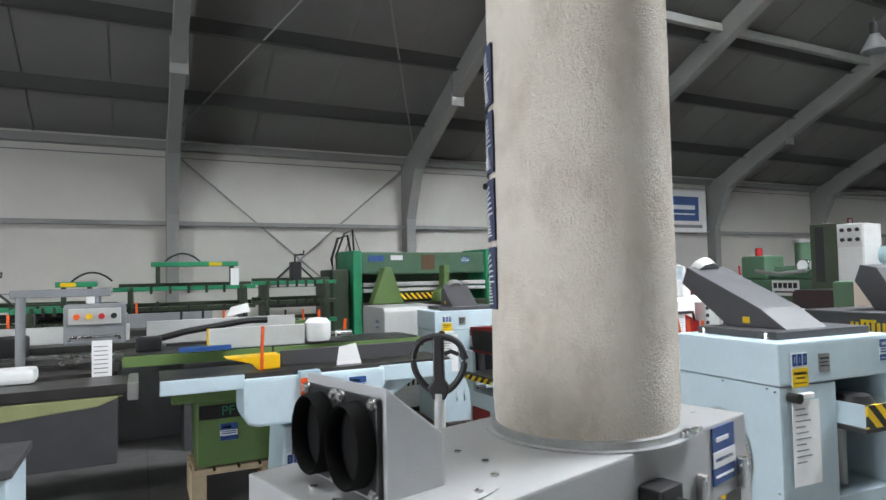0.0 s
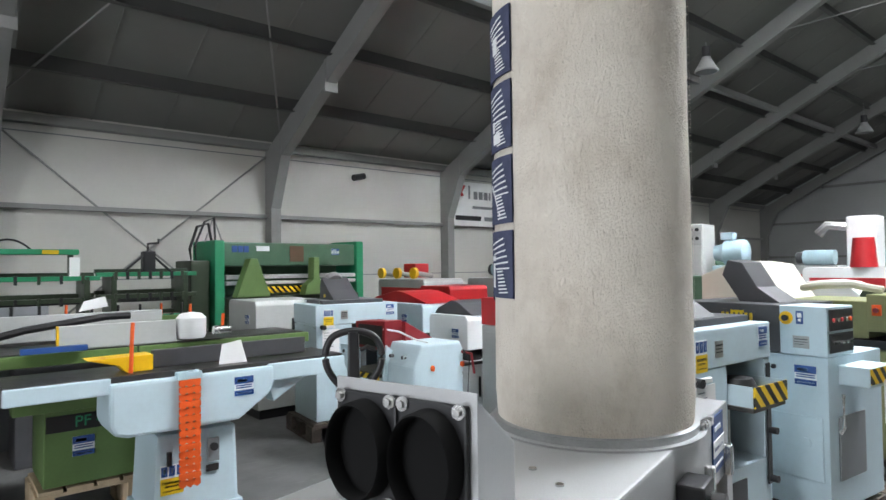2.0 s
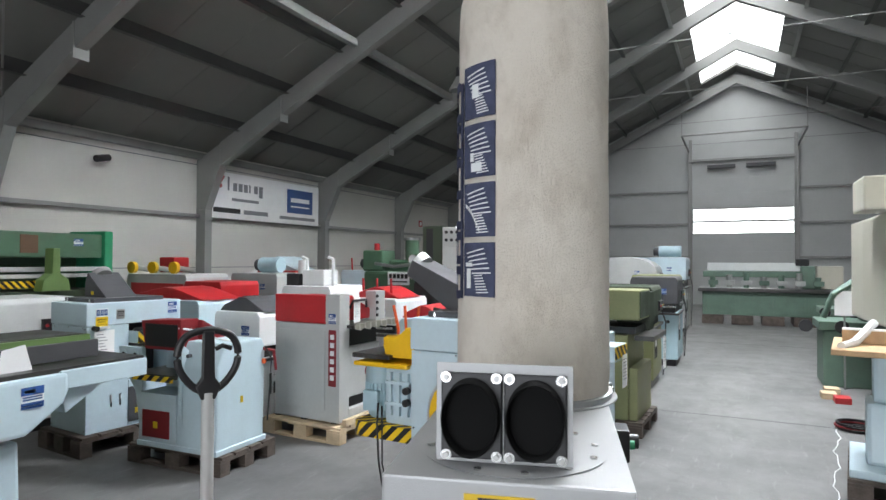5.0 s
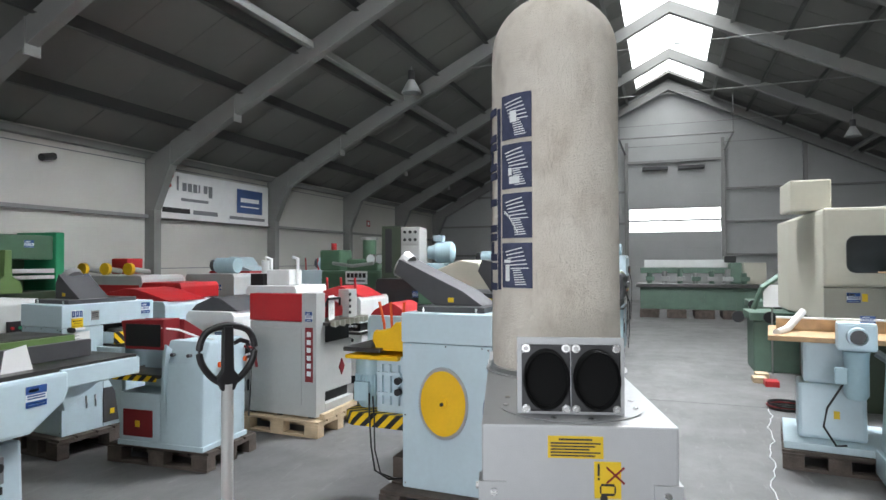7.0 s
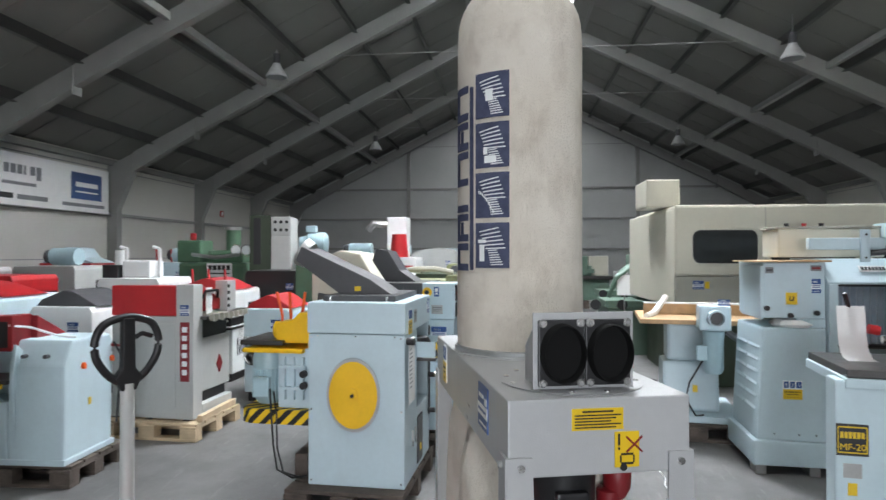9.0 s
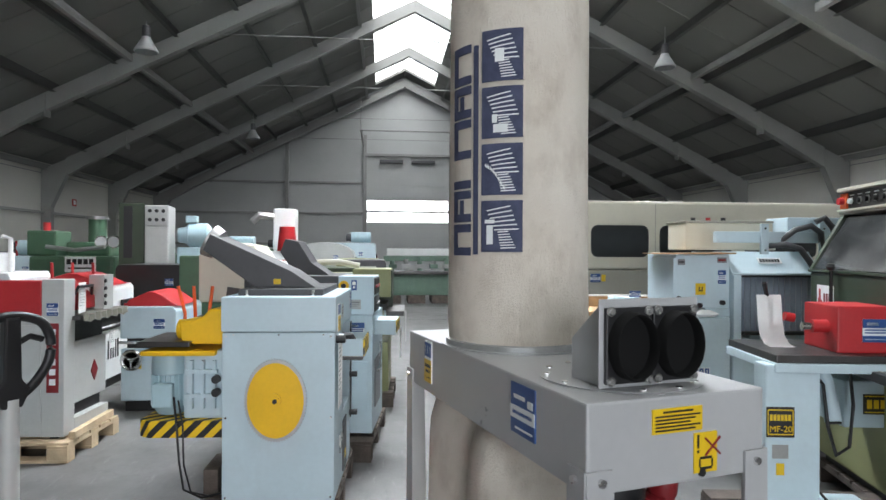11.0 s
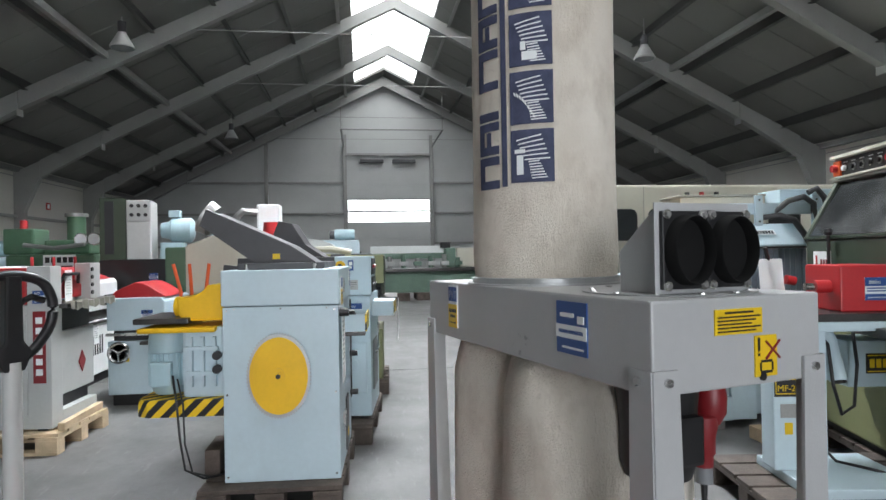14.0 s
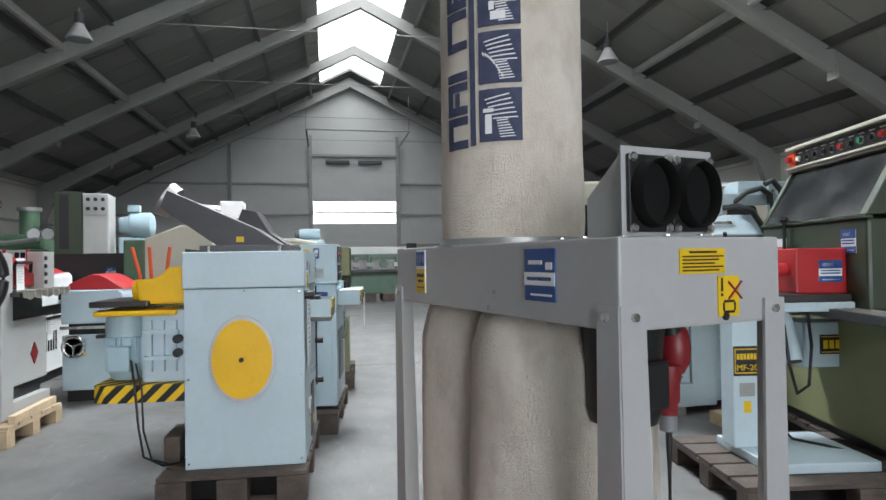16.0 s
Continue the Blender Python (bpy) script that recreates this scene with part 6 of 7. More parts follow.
def green_moulder():
    """Four-sided moulder that stands along the aisle: its front looks across the aisle, the hood has a sloping smoked window."""
    t = thing("four_side_moulder", 3.0, -1.09, 0, 166.3, "dark green four-sided moulder with a smoked window", "moulding machine")
    n = 1.15
    bx("base", (0.0, 0.04, 0.20), (2.0, 0.95, 0.86), OLIVE, t, 0.012, "olive base")
    bx("toe_recess", (0.05, 0.08, 0.145), (1.95, 0.9, 0.20), BLACK, t, 0.004)
    bx("hood_body", (0.0, 0.0, 0.90), (n, 0.98, 1.385), DARKGREEN, t, 0.02, "dark green hood")
    # black slab puts the shade between base and hood into colour
    bx("slot_shade", (0.03, 0.03, 0.86), (n + 0.6, 0.9, 0.899), BLACK, t, 0.002, "black block for the shade under the hood")
    bx("hood_lip", (-0.004, -0.012, 1.386), (n + 0.004, 0.03, 1.404), DARKGREEN, t, 0.006, "rounded lower rim of the hood")
    part("hood_window", prism(bmnew(), [(0.0, 1.406), (0.9, 1.406), (0.9, 1.75), (0.2, 1.75)], "x", 0.05, n - 0.06, 0.006), SMOKED, t, "sloping smoked window")
    for xa, xb in ((0.0, 0.049), (n - 0.059, n)):
        part("hood_end", prism(bmnew(), [(-0.008, 1.405), (0.94, 1.405), (0.94, 1.765), (0.19, 1.765)], "x", xa, xb, 0.008), DARKGREEN, t, "dark green hood end")
    bx("hood_top", (0.0, 0.18, 1.766), (n, 0.95, 1.785), BEIGEDARK, t, 0.005)
    panel = bx("control_panel", (0.0, 0.2, 1.786), (n + 0.2, 0.62, 1.915), BLACK, t, 0.006, "black control panel on top")
    bx("panel_cap", (-0.01, 0.17, 1.916), (n + 0.21, 0.66, 1.94), BEIGE, t, 0.005, "beige cap strip")
    bx("panel_sill", (-0.01, 0.17, 1.7855), (n + 0.21, 0.199, 1.80), BEIGE, t, 0.003)
    bx("emergency_switch", (0.0, 0.185, 1.805), (0.085, 0.199, 1.905), ORANGE, panel, 0.005, "orange main switch")
    cy("switch_knob", (0.04, 0.185, 1.855), (0.04, 0.155, 1.855), 0.024, RED, panel)
    for i in range(11):
        k = 0.13 + 0.095 * i
        ring = cy("button_ring", (k, 0.2, 1.85), (k, 0.193, 1.85), 0.024, STEEL if i % 3 else CHROME, panel, seg=16)
        cy("push_button", (k, 0.193, 1.85), (k, 0.176, 1.85), 0.017, (LABELWHITE, BLACK, BLACK, BLACK, BLACK, RED, BLACK, BRIGHTGREEN, BLACK, RED, BLACK)[i], ring, seg=14)
        bx("text_bar", (k - 0.025, 0.197, 1.886), (k + 0.025, 0.1995, 1.892), LABELWHITE, panel, 0)
    sticker(t, (0.22, 0.0, 1.22), "-y", 0.22, 0.17, LABELWHITE, ((0.08, 0.25, 0.2, 0.5, RED), (0.14, 0.4, 0.24, 0.85, RED), (0.2, 0.25, 0.32, 0.45, RED), (0.42, 0.25, 0.52, 0.7, DARKRED), (0.57, 0.25, 0.67, 0.7, DARKRED), (0.72, 0.25, 0.94, 0.7, DARKRED)), "maker_plate", "white plate with plain red shapes")
    dealer_label(t, (0.99, 0.0, 1.27), "-y", 0.13, 0.13)
    part("clamp_rod", tube(bmnew(), [(0.36, -0.03, 0.93), (0.36, -0.03, 1.41)], 0.011), BLACK, t, "black clamp rod with a round knob")
    part("clamp_knob", lathe(bmnew(), [(0.003, 1.40), (0.02, 1.405), (0.028, 1.425), (0.02, 1.445), (0.003, 1.45)], 16, (0.36, -0.03, 0)), BLACK, t, smooth=True)
    bx("infeed_table", (0.62, -0.16, 0.865), (1.95, 0.029, 0.915), IRON, t, 0.006, "grey slotted infeed table")
    for i in range(3):
        bx("table_slot", (0.63, -0.13 + 0.05 * i, 0.9155), (1.94, -0.118 + 0.05 * i, 0.918), BEIGEDARK, t, 0.001)
    bx("table_side", (0.60, -0.165, 0.84), (0.619, 0.02, 0.918), MIDGREY, t, 0.003)


green_moulder()
pallet(1.98, -1.32, 166.3, 1.9, 0.85, label="dark pallet under the green moulder", h=0.144)


def cnc_centre():
    t = thing("machining_centre", 6.2, -0.115, 0, 0, "large beige machining centre with rounded dark windows", "machining centre")
    z0, top = 1.08, 2.12
    part("lower_band", box(bmnew(), (0.0, -6.0, 0.95), (2.2, -0.36, z0 + 0.22), 0.02), BEIGEDARK, t, "grey beige lower band")
    part("cabin", box(bmnew(), (-0.01, -6.0, z0 + 0.225), (2.2, -0.36, top), 0.03), BEIGE, t, "beige sheet steel cabin")
    part("cabin_corner", prism(bmnew(), [(-0.005, -0.358), (1.4, -0.27), (2.2, -0.27), (2.2, -0.358)], "z", 0.95, top - 0.04, 0.02), BEIGE, t, "slanting beige corner panel")
    bx("tower", (0.35, -0.52, top + 0.002), (1.0, -0.12, 2.46), BEIGE, t, 0.02, "beige top box")
    for i, (a, b) in enumerate(((-1.26, -0.57), (-2.3, -1.42), (-3.4, -2.5))):
        pts = []
        z1, z2, r = 1.46, 1.82, 0.08
        for cx, cz, a0 in ((b - r, z2 - r, 0), (a + r, z2 - r, 90), (a + r, z1 + r, 180), (b - r, z1 + r, 270)):
            for k in range(5):
                an = radians(a0 + 22.5 * k)
                pts.append((cx + r * math.cos(an), cz + r * math.sin(an)))
        part("window", prism(bmnew(), pts, "x", -0.018, -0.011), SMOKED, t, "rounded dark window")
        ca, cz = (a + b) / 2, (z1 + z2) / 2
        ring = [(ca + (p[0] - ca) * 1.03, cz + (p[1] - cz) * 1.06) for p in pts]
        part("window_gasket", prism(bmnew(), ring, "x", -0.0145, -0.0105), BLACK, t, "black rubber gasket")
    bx("base_frame", (0.15, -5.9, 0.0), (2.1, -0.5, 0.949), DARKGREEN, t, 0.02, "dark base frame")
    dealer_label(t, (-0.0, -0.62, 1.2), "-x", 0.12, 0.1)
    bx("door_seam", (-0.013, -1.36, z0 + 0.24), (-0.0105, -1.35, top - 0.03), BEIGEDARK, t, 0)
    sticker(t, (0.0, -0.72, 1.2), "-x", 0.05, 0.08, LABELYELLOW)


cnc_centre()


def green_lathe(x, y, rz, label, mat_=None, L=1.6):
    t = thing("green_woodworking_machine", x, y, 0, rz, label, "machine")
    mm = mat_ or SAGE
    bx("base", (0.0, 0.0, 0.0), (0.7, L, 0.72), mm, t, 0.02, "green cast base")
    bx("bed", (-0.05, -0.05, 0.73), (0.75, L + 0.05, 0.84), mm, t, 0.01)
    bx("head", (0.1, 0.1, 0.85), (0.6, L * 0.5, 1.55), mm, t, 0.03, "green head stock")
    cy("spindle", (0.35, L * 0.5, 1.15), (0.35, L * 0.75, 1.15), 0.06, STEEL, t)
    cy("motor", (0.2, L * 0.15, 1.62), (0.2, L * 0.45, 1.62), 0.11, DARKGREY, t, label="dark motor")
    cy("red_cap", (0.05, 0.2, 1.4), (0.05, 0.05, 1.4), 0.09, RED, t, label="red cap")
    for i in range(3):
        cy("hand_wheel", (-0.08, 0.3 + 0.4 * i, 0.78), (-0.05, 0.3 + 0.4 * i, 0.78), 0.08, BLACK, t, seg=16)
    part("hose", tube(bmnew(), [(0.1, 0.5, 1.3), (-0.1, 0.6, 1.35), (-0.15, 0.8, 1.2), (-0.05, 0.9, 0.9)], 0.04), SAGE, t, "green hose", smooth=True)
    return t


green_lathe(8.6, -1.0, 0, "green sanding machine with a red cap and hose", L=0.9)
green_lathe(11.2, -1.5, 0, "green double-end machine beside the aisle", L=1.1)
for x, y, mm in ((7.72, -0.05, PALLETLIGHT), (7.5, -0.16, RED), (8.05, -0.12, PALLETLIGHT)):
    tagged(part("timber_offcut", box(bmnew(), (x, y - 0.1, 0), (x + 0.2, y + 0.06, 0.07), 0.006), mm, None, "small block lying on the floor"), category="timber")
tagged(part("price_board", box(bmnew(), (8.45, -0.44, 0.93), (8.455, -0.21, 1.24)), PAPER, None, "white paper sheet on a stand"), category="paper sheet")
tagged(part("stand_post", tube(bmnew(), [(8.47, -0.32, 0.0), (8.47, -0.32, 1.22)], 0.012), STEEL, None, "thin steel stand for a paper sheet"), category="stand")
coil = thing("cable_coil", 6.3, -0.13, 0, 0, "black and red cable coiled on the floor", "cable")
for i in range(5):
    part("cable_turn", tube(bmnew(), [((0.16 + 0.012 * (i % 2)) * math.cos(a * 0.35), (0.16 + 0.012 * (i % 3)) * math.sin(a * 0.35), 0.012 + 0.014 * i) for a in range(19)], 0.008, 6), DARKRED if i % 3 == 2 else BLACK, coil)
cord = part("extension_cord", tube(bmnew(), [(6.5 - 0.12 * i, 0.0 + 0.37 * min(1, i / 24) + 0.018 * math.sin(i * 0.9) + 0.012 * math.sin(i * 2.3), 0.006) for i in range(32)], 0.0042, 6), WHITE, None, "white extension cord lying across the floor")
tagged(cord, category="cable")


def end_moulder():
    t = thing("long_moulder", 17.0, 1.75, 0, -90, "long green moulder on timber in front of the gate", "moulding machine")
    bx("base", (0.0, 0.0, 0.22), (3.2, 0.8, 0.82), SAGE, t, 0.02, "green cast base")
    for i in range(4):
        bx("base_panel", (0.1 + 0.78 * i, -0.012, 0.3), (0.8 + 0.78 * i, -0.001, 0.74), SAGE, t, 0.01)
    bx("bed", (-0.1, -0.12, 0.83), (3.3, 0.8, 0.92), IRON, t, 0.01, "grey bed")
    for i in range(7):
        cy("feed_head", (0.25 + 0.4 * i, 0.1, 0.93), (0.25 + 0.4 * i, 0.1, 1.22 + 0.05 * (i % 3)), 0.07, STEEL if i % 2 else SAGE, t)
        bx("feed_bracket", (0.15 + 0.4 * i, 0.0, 1.0), (0.38 + 0.4 * i, 0.3, 1.12), LIGHTGREY if i % 3 else SAGE, t, 0.01)
    bx("beam", (0.0, 0.35, 1.2), (2.4, 0.6, 1.36), SAGE, t, 0.02)
    bx("motor_head", (2.3, 0.1, 0.93), (2.6, 0.6, 1.5), SAGE, t, 0.03)
    bx("switch_cabinet", (2.65, 0.2, 0.93), (3.2, 0.7, 1.5), BEIGE, t, 0.01, "beige switch cabinet")
    bx("white_rail", (0.1, 0.62, 1.37), (2.4, 0.7, 1.58), WHITE, t, 0.01, "white guard rail")
    bx("rear_motor", (2.2, 0.5, 1.5), (2.5, 0.75, 1.68), BLACK, t, 0.02)
    for i in range(5):
        bx("bearer", (0.0 + 0.7 * i, -0.25, 0.0), (0.5 + 0.7 * i, 0.9, 0.22), PALLETDARK, t, 0.01)


end_moulder()

# ---- rows of machines towards the long wall ----
def press_brake():
    t = thing("sheet_press", 2.72, 8.75, 0, 5, "large green press with cone guards and striped edge", "press")
    bx("left_frame", (0.0, 0.0, 0.2), (0.14, 0.7, 1.97), BRIGHTGREEN, t, 0.02, "bright green end frame")
    bx("right_frame", (2.32, 0.0, 0.2), (2.46, 0.7, 2.0), BRIGHTGREEN, t, 0.02)
    bx("top_beam", (0.14, 0.05, 1.62), (2.32, 0.5, 1.95), GREEN, t, 0.02, "green top beam")
    bx("rear_wall", (0.14, 0.55, 0.3), (2.32, 0.68, 1.9), GREEN, t, 0.01)
    bx("roller", (0.16, 0.0, 1.44), (2.30, 0.2, 1.50), LIGHTGREY, t, 0.01, "pale roller beam")
    bx("roller", (0.16, 0.0, 1.36), (2.30, 0.2, 1.41), LIGHTGREY, t, 0.01)
    part("striped_edge", box(bmnew(), (0.6, -0.04, 1.24), (1.6, -0.02, 1.33)), HAZARD, t, "striped edge")
    bx("bed", (0.14, -0.05, 0.5), (2.32, 0.5, 1.2), DARKGREEN, t, 0.02)
    for xx, h in ((0.42, 1.72), (1.42, 1.74)):
        part("cone_guard", prism(bmnew(), [(xx - 0.24, 1.2), (xx + 0.26, 1.2), (xx + 0.06, h), (xx - 0.04, h)] if xx < 1 else [(xx - 0.2, 1.2), (xx + 0.2, 1.2), (xx + 0.16, 1.34), (xx + 0.05, 1.42), (xx + 0.04, h), (xx - 0.05, h), (xx - 0.06, 1.42), (xx - 0.17, 1.34)], "y", -0.25, -0.1, 0.01), MOSS, t, "moss green cone guard")
    for i in range(3):
        bx("blue_sign", (0.26 + 0.085 * i, 0.04, 1.81), (0.335 + 0.085 * i, 0.0495, 1.90), BLUE, t, 0.002)
    bx("name_plate", (0.62, 0.04, 1.83), (0.82, 0.0495, 1.90), LABELWHITE, t, 0.002)
    bx("dark_patch", (1.15, 0.04, 1.68), (1.38, 0.0495, 1.91), mat("brown_plate", (0.11, 0.06, 0.03)), t, 0.002)
    dealer_label(t, (1.95, 0.05, 1.83), "-y", 0.14, 0.1)
    part("hose", tube(bmnew(), [(0.05, 0.2, 1.95), (0.0, 0.2, 2.2), (-0.15, 0.2, 2.15), (-0.25, 0.2, 1.85), (-0.2, 0.2, 1.5)], 0.02), BLACK, t, "black hydraulic hose", smooth=True)
    part("hose", tube(bmnew(), [(0.1, 0.2, 1.95), (0.08, 0.2, 2.28), (-0.05, 0.2, 2.22), (-0.18, 0.2, 1.9), (-0.15, 0.2, 1.5)], 0.016), BLACK, t, smooth=True)
    part("hook_frame", tube(bmnew(), [(0.0, 0.3, 1.95), (0.12, 0.3, 2.3), (0.25, 0.3, 1.95)], 0.014), STEEL, t)
    bx("side_cabinet", (-0.28, 0.1, 0.2), (-0.02, 0.6, 1.7), DARKGREEN, t, 0.02, "dark green side cabinet")


press_brake()


def glue_press(x, y, rz, w, h, label, tower):
    t = thing("clamp_press", x, y, 0, rz, label, "press")
    for xx in (0, w - 0.06):
        bx("upright", (xx, 0, 0), (xx + 0.06, 0.5, h - 0.3), DARKGREEN, t, 0.01)
    for i in range(4):
        z = 0.75 + i * (h - 1.05) / 3.2
        bx("clamp_rail", (-0.15, 0.0, z), (w + 0.1, 0.08, z + 0.05), BRIGHTGREEN if i % 2 else DARKGREEN, t, 0.006, "green clamp rail")
        bx("clamp_rail", (-0.1, 0.35, z + 0.04), (w + 0.1, 0.43, z + 0.09), DARKGREEN, t, 0.006)
        for k in range(7):
            bx("clamp", (0.03 + k * (w - 0.12) / 6, -0.03, z - 0.035), (0.06 + k * (w - 0.12) / 6, 0.0, z + 0.06), BLACK if k % 2 else DARKGREEN, t, 0.004)
    for i in range(3):
        bx("timber_bar", (-0.12 + 0.06 * i, 0.1 + 0.08 * i, 0.80 + 0.2 * i), (w - 0.05, 0.15 + 0.08 * i, 0.85 + 0.2 * i), DARKRED if i == 1 else BLACK, t, 0.004)
    if tower:
        bx("tower", (w / 2 - 0.06, 0.1, h - 0.32), (w / 2 + 0.08, 0.25, h - 0.05), BLACK, t, 0.02)
        part("crank", tube(bmnew(), [(w / 2, 0.15, h - 0.06), (w / 2, 0.15, h + 0.04), (w / 2 + 0.12, 0.15, h + 0.05), (w / 2 + 0.12, 0.15, h + 0.1)], 0.014), BLACK, t)
        for s in (-1, 1):
            part("brace", tube(bmnew(), [(w / 2 + s * 0.05, 0.15, h - 0.1), (w / 2 + s * 0.3, 0.15, h - 0.33)], 0.014), BLACK, t)
    else:
        bx("top_beam", (0.25, 0.05, h - 0.06), (w - 0.1, 0.2, h), BRIGHTGREEN, t, 0.01, "bright green top beam")
        for xx in (0.3, w - 0.2):
            bx("hanger", (xx, 0.1, h - 0.32), (xx + 0.05, 0.16, h - 0.06), DARKGREEN, t, 0.004)
        sticker(t, (w - 0.15, 0.03, h - 0.2), "-y", 0.1, 0.22, PAPER)
        bx("yellow_tag", (w - 0.45, 0.035, h - 0.055), (w - 0.3, 0.049, h - 0.01), LABELYELLOW, t, 0)
        part("hose", tube(bmnew(), sag((0.4, 0.1, h), (0.8, 0.1, h), -0.1), 0.012, 6), BLACK, t)
    return t


glue_press(-0.15, 8.35, 0, 1.35, 1.82, "green clamp press with dark timber bars", False)
glue_press(1.42, 8.4, 0, 0.85, 1.86, "dark green clamp press with a crank", True)
glue_press(-2.3, 8.3, 0, 1.6, 1.62, "dark clamp press beside the wall", True)
glue_press(-1.1, 8.1, 0, 0.75, 1.6, "dark clamp rack with black levers", False)


def panel_saw():
    """Sliding table saw with its overhead arm and pendant control."""
    t = thing("panel_saw", -0.9, 4.55, 0, 0, "sliding table saw with a grey post and pendant control", "saw")
    bx("sliding_table", (-1.4, 0.0, 0.90), (0.82, 0.42, 0.965), IRON, t, 0.006, "dark sliding table")
    part("table_beam", prism(bmnew(), [(-1.4, 0.895), (0.80, 0.895), (0.66, 0.84), (0.2, 0.80), (-1.4, 0.78)], "y", 0.0, 0.12, 0.008), OLIVE, t, "olive table beam")
    bx("table_end", (0.82, -0.01, 0.86), (0.88, 0.43, 0.97), STEEL, t, 0.01)
    bx("body", (-0.53, 0.15, 0.08), (-0.28, 0.8, 0.72), PALE, t, 0.01, "pale blue body")
    # filler block, added only to darken the space under the table
    bx("dark_filler", (-1.3, 0.2, 0.08), (-0.531, 0.8, 0.76), DARKGREY, t, 0.01, "dark filler block added under the table")
    bx("saw_table", (-1.4, 0.5, 0.93), (0.75, 1.2, 0.98), IRON, t, 0.006)
    cy("blade_cover", (-0.22, 0.10, 0.72), (-0.22, 0.14, 0.72), 0.14, BLACK, t, label="round black cover")
    part("post", tube(bmnew(), [(0.16, 0.75, 0.965), (0.16, 0.75, 1.52)], 0.03, 14), MIDGREY, t, "grey tubular post", smooth=True)
    bx("arm", (0.10, 0.72, 1.49), (0.70, 0.78, 1.545), MIDGREY, t, 0.008, "grey overhead arm")
    p = bx("pendant_control", (0.42, 0.62, 1.16), (0.80, 0.74, 1.44), MIDGREY, t, 0.02, "grey pendant control with push buttons")
    bx("pendant_face", (0.45, 0.606, 1.30), (0.77, 0.619, 1.41), LIGHTGREY, p, 0.004)
    for i in range(4):
        cy("push_button", (0.50 + 0.075 * i, 0.606, 1.355), (0.50 + 0.075 * i, 0.594, 1.355), 0.02, (ORANGE, YELLOW, RED, BLACK)[i], p, seg=14)
    part("pendant_handle", tube(bmnew(), [(0.46, 0.60, 1.20), (0.46, 0.57, 1.22), (0.76, 0.57, 1.22), (0.76, 0.60, 1.20)], 0.012), CHROME, p)
    part("pendant_rod", tube(bmnew(), [(0.62, 0.75, 1.44), (0.62, 0.75, 1.50)], 0.02), MIDGREY, t)
    sticker(t, (0.66, 0.45, 1.02), "-y", 0.12, 0.36, PAPER, [(0.1, 0.88 - i * 0.08, 0.8, 0.895 - i * 0.08, MIDGREY) for i in range(9)], "price_sheet", "hanging paper sheet").rotation_euler = (0, 0, 0)
    for i in range(3):
        bx("fence_bar", (-1.2, 0.9 + 0.12 * i, 1.0), (0.85 - 0.1 * i, 0.94 + 0.12 * i, 1.05), CHROME, t, 0.006, "bright fence bar")
    bx("casing", (-0.6, 1.3, 0.9), (0.1, 1.6, 1.18), BLACK, t, 0.02)
    bx("white_case", (-0.3, 0.3, 0.966), (0.3, 0.5, 1.06), WHITE, t, 0.03, "white case on the table")


panel_saw()
nb = thing("pale_blue_cabinet", -0.75, 3.45, 0, 0, "pale blue machine cabinet with a dark top and red lever", "machine cabinet")
bx("body", (-0.1, 0.0, 0.02), (0.24, 0.5, 0.77), PALE, nb, 0.03)
bx("top", (-0.12, -0.02, 0.771), (0.26, 0.52, 0.81), DARKGREY, nb, 0.006, "grey top plate")
part("lever", tube(bmnew(), [(-0.1, -0.06, 0.58), (0.26, -0.06, 0.60)], 0.016), ORANGE, nb, "orange lever")
cy("lever_knob", (0.26, -0.06, 0.60), (0.32, -0.06, 0.602), 0.028, BLACK, nb)

for k, (x, y, w, h, c) in enumerate([(-1.6, 6.4, 1.6, 1.1, LIGHTGREY), (0.2, 6.5, 1.2, 1.06, BLACK), (1.1, 6.9, 0.9, 1.02, MOSS), (-0.6, 7.2, 1.4, 1.15, MIDGREY)]):
    t = thing("table_machine", x, y, 0, 0, ("light grey saw table with bright rails", "black machine table with levers", "moss green machine table", "grey machine table with fence")[k], "machine table")
    bx("body", (0.15, 0.05, 0), (w - 0.2, 0.5, h - 0.12), (DARKGREY, DARKGREY, MOSS, MIDGREY)[k], t, 0.01)
    bx("table", (0, 0, h - 0.11), (w, 0.6, h - 0.05), IRON, t, 0.006)
    bx("fence", (0.05, 0.3, h - 0.05), (w - 0.1, 0.34, h + 0.1), c, t, 0.006)
    for i in range(3):
        bx("rail", (0.0, -0.05 - 0.05 * i, h - 0.2 + 0.03 * i), (w, -0.03 - 0.05 * i, h - 0.16 + 0.03 * i), CHROME, t, 0.004)
    for i in range(4):
        part("lever", tube(bmnew(), [(0.15 + 0.2 * i, 0.4, h), (0.15 + 0.2 * i, 0.38, h + 0.22)], 0.012), ORANGE if i == 2 else BLACK, t)


